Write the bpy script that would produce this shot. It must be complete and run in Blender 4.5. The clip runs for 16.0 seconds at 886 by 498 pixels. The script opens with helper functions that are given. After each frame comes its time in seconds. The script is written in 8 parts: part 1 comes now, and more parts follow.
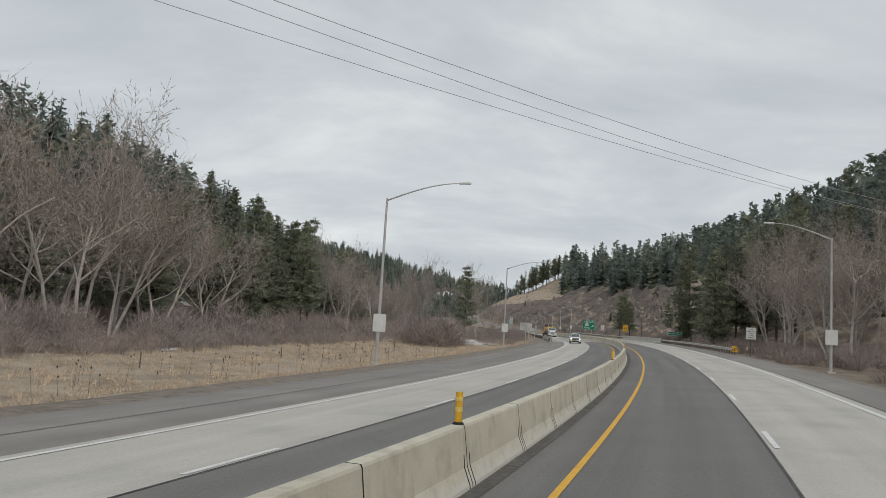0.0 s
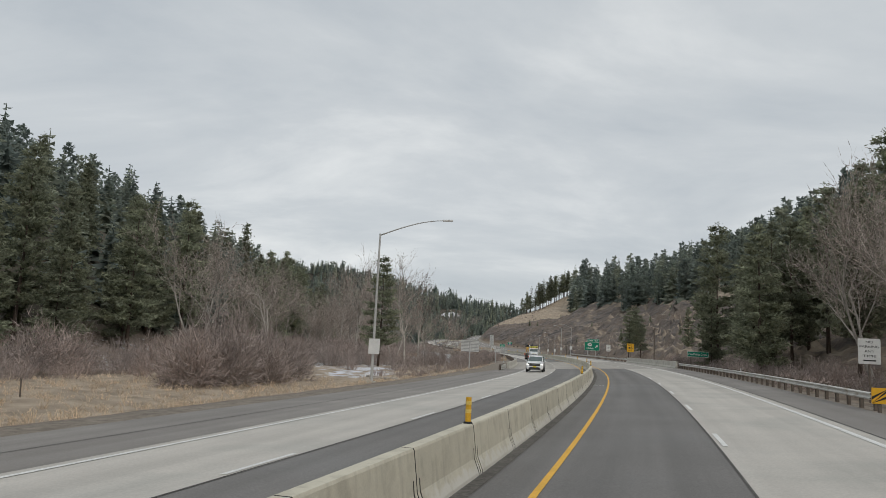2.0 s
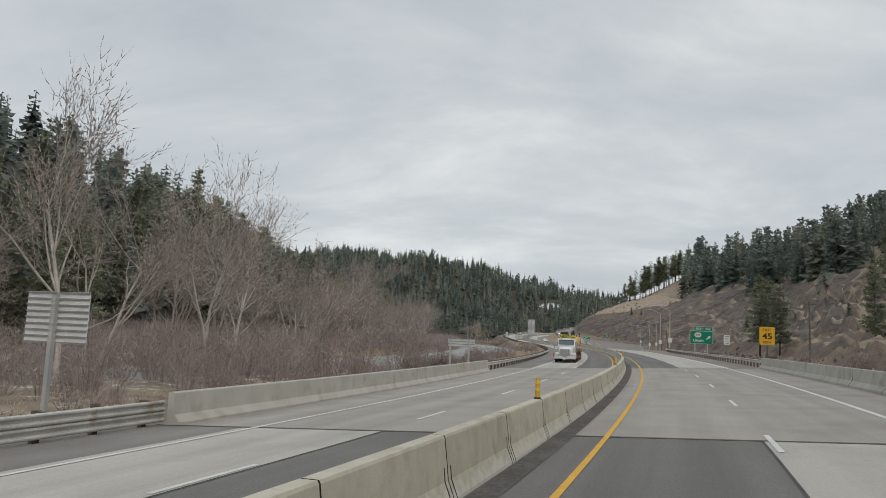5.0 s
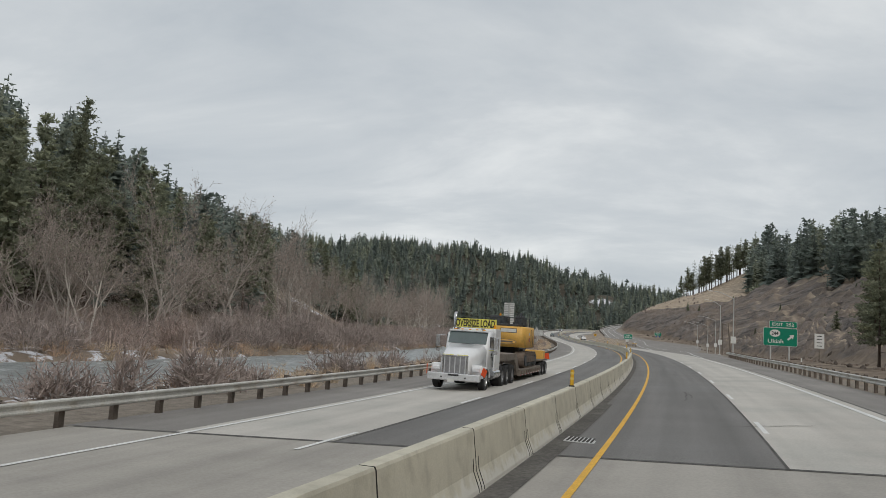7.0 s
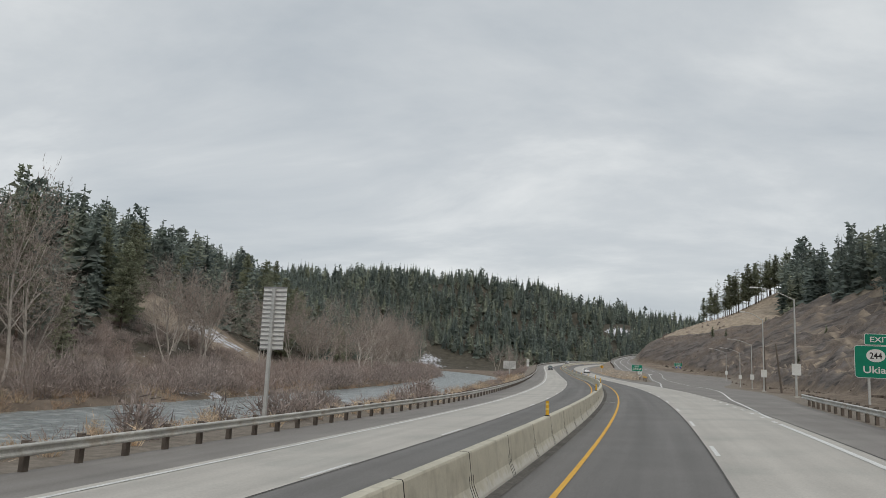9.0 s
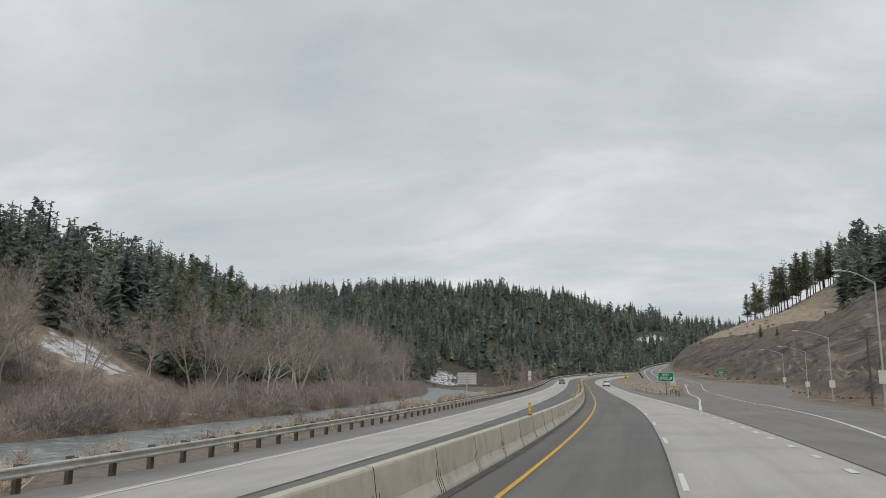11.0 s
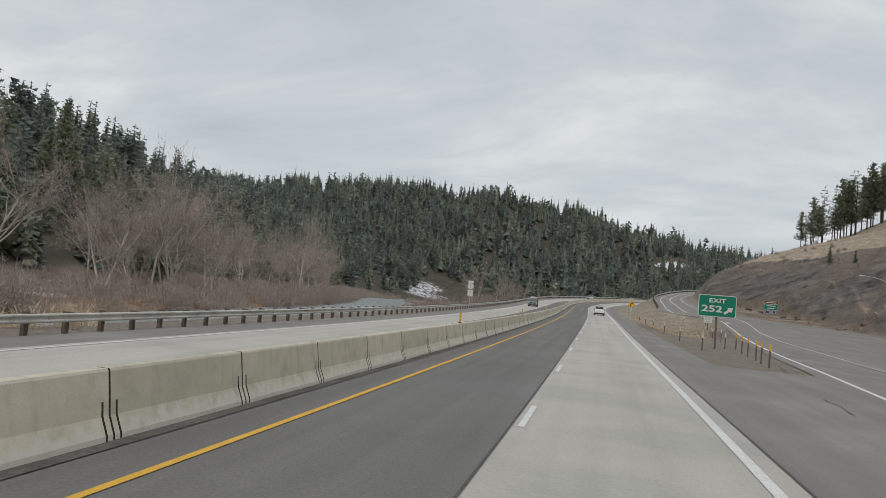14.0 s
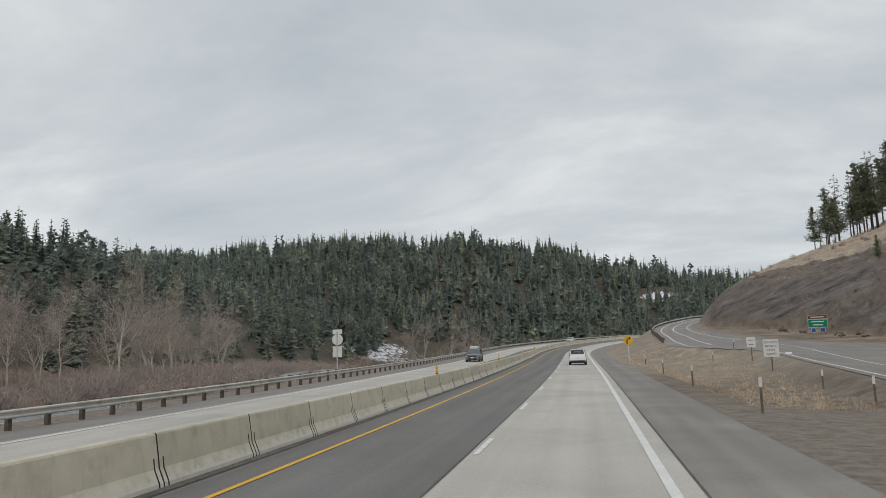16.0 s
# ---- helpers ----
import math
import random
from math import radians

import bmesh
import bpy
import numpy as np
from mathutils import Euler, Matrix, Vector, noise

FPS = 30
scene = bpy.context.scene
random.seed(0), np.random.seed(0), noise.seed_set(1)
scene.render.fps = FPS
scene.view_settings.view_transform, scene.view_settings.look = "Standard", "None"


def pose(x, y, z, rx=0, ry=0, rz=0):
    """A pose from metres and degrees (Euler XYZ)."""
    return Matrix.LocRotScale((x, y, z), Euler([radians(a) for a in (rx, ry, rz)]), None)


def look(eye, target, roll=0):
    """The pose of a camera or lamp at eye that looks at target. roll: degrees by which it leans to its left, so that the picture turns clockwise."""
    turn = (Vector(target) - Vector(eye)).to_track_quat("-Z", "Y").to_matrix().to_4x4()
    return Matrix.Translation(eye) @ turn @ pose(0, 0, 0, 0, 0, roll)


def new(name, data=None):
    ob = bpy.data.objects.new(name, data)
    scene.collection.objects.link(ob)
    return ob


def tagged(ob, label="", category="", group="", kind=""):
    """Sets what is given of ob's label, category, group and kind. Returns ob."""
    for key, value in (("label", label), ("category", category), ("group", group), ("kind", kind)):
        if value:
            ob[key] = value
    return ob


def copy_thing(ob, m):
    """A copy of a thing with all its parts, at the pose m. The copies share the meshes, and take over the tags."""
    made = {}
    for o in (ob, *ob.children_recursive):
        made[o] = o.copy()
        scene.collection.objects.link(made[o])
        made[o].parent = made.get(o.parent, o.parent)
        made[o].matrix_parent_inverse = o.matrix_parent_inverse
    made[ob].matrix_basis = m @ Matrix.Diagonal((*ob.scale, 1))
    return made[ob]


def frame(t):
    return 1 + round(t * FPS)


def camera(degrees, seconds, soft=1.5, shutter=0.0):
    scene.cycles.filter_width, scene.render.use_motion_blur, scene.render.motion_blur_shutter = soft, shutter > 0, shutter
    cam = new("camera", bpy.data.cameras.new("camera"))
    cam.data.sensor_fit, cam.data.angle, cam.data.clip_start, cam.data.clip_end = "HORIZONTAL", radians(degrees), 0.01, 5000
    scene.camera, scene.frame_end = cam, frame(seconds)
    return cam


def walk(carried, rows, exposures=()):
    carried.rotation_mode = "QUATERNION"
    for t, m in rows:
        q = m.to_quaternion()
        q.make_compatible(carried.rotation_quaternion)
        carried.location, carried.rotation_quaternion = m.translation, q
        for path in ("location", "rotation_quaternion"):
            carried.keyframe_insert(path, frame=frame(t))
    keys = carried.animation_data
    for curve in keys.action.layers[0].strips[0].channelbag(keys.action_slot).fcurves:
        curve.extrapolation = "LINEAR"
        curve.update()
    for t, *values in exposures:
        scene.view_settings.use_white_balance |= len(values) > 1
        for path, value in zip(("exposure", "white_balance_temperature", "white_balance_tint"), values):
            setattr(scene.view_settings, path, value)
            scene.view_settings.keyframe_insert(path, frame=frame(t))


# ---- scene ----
# ---------------------------------------------------------------- camera
cam = camera(60.8, 16.0, soft=0.6)
# seconds; east, north, up; turns about x, y, z
ROWS = [
    (0.0, 0.101, 0.005, 2.258, 96.078, -3.474, -0.008),
    (0.5, 4.735, 13.777, 2.355, 96.601, -3.556, 0.747),
    (1.0, 9.065, 27.875, 2.569, 97.419, -3.429, 0.936),
    (1.5, 13.017, 41.612, 2.727, 97.778, -3.361, 1.066),
    (2.0, 16.904, 56.162, 2.902, 97.770, -2.810, 1.382),
    (2.5, 20.627, 70.785, 3.162, 97.672, -1.879, 2.138),
    (3.0, 24.101, 85.486, 3.289, 97.637, -0.875, 3.101),
    (3.5, 27.344, 100.297, 3.456, 97.552, -1.576, 4.422),
    (4.0, 30.318, 115.448, 3.575, 97.238, -2.078, 6.590),
    (6.5, 40.077, 183.956, 4.204, 96.648, -3.723, 13.247),
    (7.0, 41.424, 199.385, 4.400, 96.469, -3.675, 14.286),
    (7.5, 42.653, 214.330, 4.538, 97.662, -2.009, 14.747),
    (8.0, 43.447, 229.567, 4.763, 98.120, -2.678, 14.499),
    (10.5, 45.077, 299.495, 5.504, 100.271, -1.077, 18.537),
    (11.0, 44.741, 314.173, 5.583, 100.318, -0.541, 18.570),
    (11.5, 44.245, 328.803, 5.832, 99.778, -3.788, 18.043),
    (12.0, 43.498, 343.377, 5.967, 99.271, -4.966, 18.221),
    (12.5, 42.540, 357.920, 6.033, 98.598, -4.428, 18.718),
    (13.0, 41.237, 373.274, 6.121, 97.732, -4.255, 19.635),
    (13.5, 39.882, 387.731, 6.276, 95.359, -5.063, 19.703),
    (14.0, 38.420, 401.899, 6.409, 93.841, -4.983, 19.702),
    (14.5, 36.866, 415.883, 6.534, 95.981, -4.991, 19.306),
    (15.0, 35.037, 430.452, 6.674, 97.234, -2.954, 19.057),
    (15.5, 33.299, 445.124, 6.764, 97.870, -1.018, 18.919),
    (16.0, 31.524, 459.468, 6.935, 98.373, 1.530, 18.814),
]
walk(cam, [(t, pose(*row)) for t, *row in ROWS])

# ---------------------------------------------------------------- world and sun
SUN_EL, SUN_ROT = radians(42), radians(150)


def build_world():
    world = bpy.data.worlds.new("overcast_sky")
    scene.world = world
    world.use_nodes = True
    nt = world.node_tree
    nt.nodes.clear()
    N, L = nt.nodes.new, nt.links.new
    out, bg = N("ShaderNodeOutputWorld"), N("ShaderNodeBackground")
    bg.inputs["Strength"].default_value = 0.1
    sky = N("ShaderNodeTexSky")
    sky.sky_type = "NISHITA"
    sky.sun_disc = False
    sky.sun_elevation, sky.sun_rotation = SUN_EL, SUN_ROT
    tc = N("ShaderNodeTexCoord")
    sep = N("ShaderNodeSeparateXYZ")
    L(tc.outputs["Generated"], sep.inputs[0])
    # cloud sheet seen in perspective: direction divided by its height
    up = N("ShaderNodeMath")
    up.operation = "MAXIMUM"
    up.inputs[1].default_value = 0.0
    L(sep.outputs["Z"], up.inputs[0])
    low = N("ShaderNodeMath")
    low.operation = "ADD"
    low.inputs[1].default_value = 0.22
    L(up.outputs[0], low.inputs[0])
    vec = N("ShaderNodeVectorMath")
    vec.operation = "DIVIDE"
    L(tc.outputs["Generated"], vec.inputs[0])
    comb = N("ShaderNodeCombineXYZ")
    for i in range(3):
        L(low.outputs[0], comb.inputs[i])
    L(comb.outputs[0], vec.inputs[1])
    mp = N("ShaderNodeMapping")
    mp.inputs["Scale"].default_value = (0.75, 1.15, 0.0)
    mp.inputs["Rotation"].default_value = (0, 0, radians(18))
    L(vec.outputs[0], mp.inputs[0])
    n1 = N("ShaderNodeTexNoise")
    n1.inputs["Scale"].default_value = 1.15
    n1.inputs["Detail"].default_value = 7
    n1.inputs["Roughness"].default_value = 0.58
    n1.inputs["Distortion"].default_value = 0.35
    L(mp.outputs[0], n1.inputs["Vector"])
    ramp = N("ShaderNodeValToRGB")
    ramp.color_ramp.elements[0].position, ramp.color_ramp.elements[0].color = 0.3, (4.65, 5.1, 5.5, 1)
    ramp.color_ramp.elements[1].position, ramp.color_ramp.elements[1].color = 0.70, (8.05, 8.25, 8.25, 1)
    mid = ramp.color_ramp.elements.new(0.52)
    mid.color = (6.05, 6.38, 6.6, 1)
    L(n1.outputs["Fac"], ramp.inputs[0])
    mix = N("ShaderNodeMix")
    mix.data_type = "RGBA"
    mix.inputs["Factor"].default_value = 0.94
    L(sky.outputs[0], mix.inputs["A"])
    L(ramp.outputs[0], mix.inputs["B"])
    L(mix.outputs["Result"], bg.inputs[0])
    L(bg.outputs[0], out.inputs[0])


build_world()
sun_data = bpy.data.lights.new("sun", "SUN")
sun_data.energy, sun_data.angle, sun_data.color = 1.0, radians(25), (1.0, 0.94, 0.86)
sun = new("sun", sun_data)
sun.matrix_world = look((0, 0, 300), Vector((0, 0, 300)) - Vector((math.sin(SUN_ROT) * math.cos(SUN_EL), math.cos(SUN_ROT) * math.cos(SUN_EL), math.sin(SUN_EL))))


# ---------------------------------------------------------------- materials
def material(name, base, rough=0.8, metal=0.0, scale=3.0, contrast=0.25, fine=40.0, fine_amt=0.15, bump=0.0, bump_scale=60.0,
             second=None, second_scale=0.6, second_pos=(0.5, 0.65), island=0.0, per_object=0.0, spec=0.4, streak=0.0):
    """A principled material: base colour varied by coarse and fine noise, an optional second colour in patches, and fine relief."""
    m = bpy.data.materials.new(name)
    m.use_nodes = True
    nt = m.node_tree
    N, L = nt.nodes.new, nt.links.new
    b = nt.nodes["Principled BSDF"]
    b.inputs["Roughness"].default_value = rough
    b.inputs["Metallic"].default_value = metal
    b.inputs["Specular IOR Level"].default_value = spec
    geo = N("ShaderNodeNewGeometry")
    co = geo.outputs["Position"]

    def tex(sc, detail=4):
        n = N("ShaderNodeTexNoise")
        n.inputs["Scale"].default_value = sc
        n.inputs["Detail"].default_value = detail
        L(co, n.inputs["Vector"])
        return n.outputs["Fac"]

    def mapped(sock, lo, hi, tolo, tohi):
        r = N("ShaderNodeMapRange")
        for k, v in (("From Min", lo), ("From Max", hi), ("To Min", tolo), ("To Max", tohi)):
            r.inputs[k].default_value = v
        L(sock, r.inputs["Value"])
        return r.outputs[0]

    def times(a, c):
        n = N("ShaderNodeMath")
        n.operation = "MULTIPLY"
        L(a, n.inputs[0])
        L(c, n.inputs[1])
        return n.outputs[0]

    value = times(mapped(tex(scale), 0.25, 0.75, 1 - contrast, 1 + contrast), mapped(tex(fine, 2), 0.25, 0.75, 1 - fine_amt, 1 + fine_amt))
    if island:
        value = times(value, mapped(geo.outputs["Random Per Island"], 0, 1, 1 - island, 1 + island))
    if per_object:
        oi = N("ShaderNodeObjectInfo")
        value = times(value, mapped(oi.outputs["Random"], 0, 1, 1 - per_object, 1 + per_object))
    if streak:
        # wheel wear and patches drawn out along the lanes
        cb = N("ShaderNodeCombineXYZ")
        for i, (name_, k) in enumerate((("across", 1.15), ("along", 0.025))):
            at_ = N("ShaderNodeAttribute")
            at_.attribute_name = name_
            ml = N("ShaderNodeMath")
            ml.operation = "MULTIPLY"
            ml.inputs[1].default_value = k
            L(at_.outputs["Fac"], ml.inputs[0])
            L(ml.outputs[0], cb.inputs[i])
        nz = N("ShaderNodeTexNoise")
        nz.inputs["Scale"].default_value, nz.inputs["Detail"].default_value = 1.0, 4
        L(cb.outputs[0], nz.inputs["Vector"])
        value = times(value, mapped(nz.outputs["Fac"], 0.3, 0.7, 1 - streak, 1 + streak))
    col = N("ShaderNodeRGB")
    col.outputs[0].default_value = (*base, 1)
    colour = col.outputs[0]
    if second:
        mx = N("ShaderNodeMix")
        mx.data_type = "RGBA"
        L(mapped(tex(second_scale, 6), second_pos[0], second_pos[1], 0, 1), mx.inputs["Factor"])
        L(colour, mx.inputs["A"])
        mx.inputs["B"].default_value = (*second, 1)
        colour = mx.outputs["Result"]
    sc = N("ShaderNodeVectorMath")
    sc.operation = "SCALE"
    L(colour, sc.inputs[0])
    L(value, sc.inputs["Scale"])
    L(sc.outputs[0], b.inputs["Base Color"])
    if bump:
        bp = N("ShaderNodeBump")
        bp.inputs["Strength"].default_value = bump
        bp.inputs["Distance"].default_value = 0.02
        L(tex(bump_scale, 3), bp.inputs["Height"])
        L(bp.outputs[0], b.inputs["Normal"])
    return m


ASPHALT = material("asphalt", (0.175, 0.168, 0.161), 0.85, scale=0.35, contrast=0.07, streak=0.16, fine=25, fine_amt=0.16, bump=0.25, bump_scale=90, second=(0.185, 0.18, 0.174), second_scale=0.12)
SHOULDER = material("shoulder_asphalt", (0.24, 0.225, 0.21), 0.9, scale=0.3, contrast=0.1, streak=0.12, fine=25, fine_amt=0.14, bump=0.25, bump_scale=90, second=(0.275, 0.258, 0.24), second_scale=0.2)
CONCRETE = material("road_concrete", (0.495, 0.47, 0.43), 0.85, scale=0.4, contrast=0.06, streak=0.1, fine=18, fine_amt=0.09, bump=0.15, bump_scale=70, second=(0.44, 0.425, 0.39), second_scale=0.3)
DECK = material("bridge_concrete", (0.375, 0.352, 0.318), 0.85, scale=0.5, contrast=0.08, streak=0.12, fine=18, fine_amt=0.09, bump=0.15, bump_scale=70, second=(0.33, 0.31, 0.28), second_scale=0.3)
BARRIER = material("barrier_concrete", (0.57, 0.538, 0.44), 0.88, scale=1.6, contrast=0.09, fine=35, fine_amt=0.06, bump=0.2, bump_scale=45, second=(0.47, 0.44, 0.355), second_scale=2.2, second_pos=(0.52, 0.7), per_object=0.08)
WHITE_PAINT = material("white_road_paint", (0.72, 0.72, 0.70), 0.7, scale=2, contrast=0.1, fine=30, fine_amt=0.18)
YELLOW_PAINT = material("yellow_road_paint", (0.74, 0.42, 0.05), 0.7, scale=2, contrast=0.1, fine=30, fine_amt=0.15)
STEEL = material("galvanised_steel", (0.52, 0.52, 0.505), 0.5, 0.3, scale=1.2, contrast=0.15, fine=20, fine_amt=0.1)
RUSTY = material("weathered_guardrail_steel", (0.56, 0.55, 0.515), 0.55, 0.3, scale=0.8, contrast=0.2, fine=20, fine_amt=0.15, second=(0.40, 0.345, 0.285), second_scale=1.5, second_pos=(0.55, 0.7))
WOOD = material("weathered_post_wood", (0.14, 0.115, 0.095), 0.9, scale=4, contrast=0.3)
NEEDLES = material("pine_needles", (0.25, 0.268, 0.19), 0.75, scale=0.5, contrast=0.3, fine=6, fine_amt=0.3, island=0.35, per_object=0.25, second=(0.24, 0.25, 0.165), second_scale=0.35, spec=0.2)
# Haze over the far woods is put into this paler, bluer green.
HAZED_NEEDLES = material("hazed_conifer_needles", (0.245, 0.275, 0.238), 0.8, scale=0.05, contrast=0.2, fine=0.4, fine_amt=0.3, island=0.3, spec=0.15)
BARK = material("conifer_bark", (0.10, 0.075, 0.06), 0.95, scale=2, contrast=0.3, fine=14, fine_amt=0.3, bump=0.5, bump_scale=20)
GREY_BARK = material("bare_tree_bark", (0.42, 0.385, 0.345), 0.95, scale=1.2, contrast=0.25, fine=10, fine_amt=0.2, per_object=0.2)
TWIGS = material("bare_twigs", (0.36, 0.31, 0.275), 0.95, scale=0.25, contrast=0.3, fine=5, fine_amt=0.2, island=0.25)
BRUSH = material("bare_brush", (0.345, 0.292, 0.268), 0.95, scale=0.12, contrast=0.25, fine=4, fine_amt=0.2, island=0.3, second=(0.345, 0.275, 0.245), second_scale=0.06)
GRASS = material("dry_grass", (0.66, 0.535, 0.40), 0.95, scale=0.3, contrast=0.25, fine=6, fine_amt=0.2, island=0.3)
RUST_GRASS = material("rust_brown_grass", (0.44, 0.315, 0.225), 0.95, scale=0.3, contrast=0.3, fine=6, fine_amt=0.2, island=0.3, second=(0.5, 0.41, 0.3), second_scale=0.25)
GRIT = material("dark_road_grit", (0.115, 0.108, 0.098), 0.95, scale=0.8, contrast=0.35, fine=10, fine_amt=0.35, bump=0.5, bump_scale=30)
DARK_SEAM = material("dark_road_seam", (0.10, 0.096, 0.09), 0.9, scale=1.5, contrast=0.3, fine=12, fine_amt=0.3)
WATER = material("river_water", (0.19, 0.215, 0.215), 0.3, scale=0.5, contrast=0.25, fine=2.5, fine_amt=0.3, bump=1.0, bump_scale=1.7, second=(0.44, 0.46, 0.46), second_scale=1.1, second_pos=(0.5, 0.64), spec=0.8)


def weather_barrier(m):
    """Pale scuffed foot and dark runs down the faces of the barrier."""
    nt = m.node_tree
    N, L = nt.nodes.new, nt.links.new
    b = nt.nodes["Principled BSDF"]
    tc, sep = N("ShaderNodeTexCoord"), N("ShaderNodeSeparateXYZ")
    L(tc.outputs["Object"], sep.inputs[0])
    geo = N("ShaderNodeNewGeometry")
    mp = N("ShaderNodeMapping")
    mp.inputs["Scale"].default_value = (3.0, 3.0, 0.35)
    L(geo.outputs["Position"], mp.inputs[0])
    runs = N("ShaderNodeTexNoise")
    runs.inputs["Scale"].default_value, runs.inputs["Detail"].default_value = 1.6, 5
    L(mp.outputs[0], runs.inputs["Vector"])
    foot = N("ShaderNodeTexNoise")
    foot.inputs["Scale"].default_value, foot.inputs["Detail"].default_value = 5.0, 7
    L(geo.outputs["Position"], foot.inputs["Vector"])
    add = N("ShaderNodeMath")
    add.operation = "MULTIPLY_ADD"
    add.inputs[1].default_value = 0.75
    L(foot.outputs["Fac"], add.inputs[0])
    L(sep.outputs["Z"], add.inputs[2])
    low = N("ShaderNodeMapRange")
    for k, v in (("From Min", 0.66), ("From Max", 0.5), ("To Min", 0.0), ("To Max", 0.7)):
        low.inputs[k].default_value = v
    L(add.outputs[0], low.inputs["Value"])
    dark = N("ShaderNodeMapRange")
    for k, v in (("From Min", 0.56), ("From Max", 0.72), ("To Min", 0.0), ("To Max", 0.32)):
        dark.inputs[k].default_value = v
    L(runs.outputs["Fac"], dark.inputs["Value"])
    colour = b.inputs["Base Color"].links[0].from_socket
    for fac, c in ((dark, (0.27, 0.25, 0.2)), (low, (0.66, 0.645, 0.6))):
        mx = N("ShaderNodeMix")
        mx.data_type = "RGBA"
        L(fac.outputs[0], mx.inputs["Factor"])
        L(colour, mx.inputs["A"])
        mx.inputs["B"].default_value = (*c, 1)
        colour = mx.outputs["Result"]
    L(colour, b.inputs["Base Color"])


weather_barrier(BARRIER)


def let_light_through(m, share):
    """Thin foliage passes some light on to its far side."""
    nt = m.node_tree
    b, out = nt.nodes["Principled BSDF"], nt.nodes["Material Output"]
    tr, mx = nt.nodes.new("ShaderNodeBsdfTranslucent"), nt.nodes.new("ShaderNodeMixShader")
    nt.links.new(b.inputs["Base Color"].links[0].from_socket, tr.inputs["Color"])
    mx.inputs["Fac"].default_value = share
    nt.links.new(b.outputs[0], mx.inputs[1])
    nt.links.new(tr.outputs[0], mx.inputs[2])
    nt.links.new(mx.outputs[0], out.inputs["Surface"])


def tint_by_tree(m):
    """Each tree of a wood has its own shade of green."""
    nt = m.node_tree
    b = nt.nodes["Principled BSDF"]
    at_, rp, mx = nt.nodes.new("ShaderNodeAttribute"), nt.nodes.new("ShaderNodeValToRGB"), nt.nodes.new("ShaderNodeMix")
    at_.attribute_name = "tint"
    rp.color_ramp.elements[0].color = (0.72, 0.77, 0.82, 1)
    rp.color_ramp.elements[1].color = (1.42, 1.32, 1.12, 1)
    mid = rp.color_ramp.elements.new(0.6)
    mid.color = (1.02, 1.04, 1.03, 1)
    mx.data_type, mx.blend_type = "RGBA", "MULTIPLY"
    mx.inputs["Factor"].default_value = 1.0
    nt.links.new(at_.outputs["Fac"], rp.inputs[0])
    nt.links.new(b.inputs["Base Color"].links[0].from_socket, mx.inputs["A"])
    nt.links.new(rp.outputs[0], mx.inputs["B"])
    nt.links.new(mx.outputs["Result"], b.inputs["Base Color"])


tint_by_tree(HAZED_NEEDLES)
for m in (NEEDLES, HAZED_NEEDLES):
    let_light_through(m, 0.5)
let_light_through(GRASS, 0.3)
for node in WATER.node_tree.nodes:
    if node.type == "BUMP":
        node.inputs["Distance"].default_value = 0.5


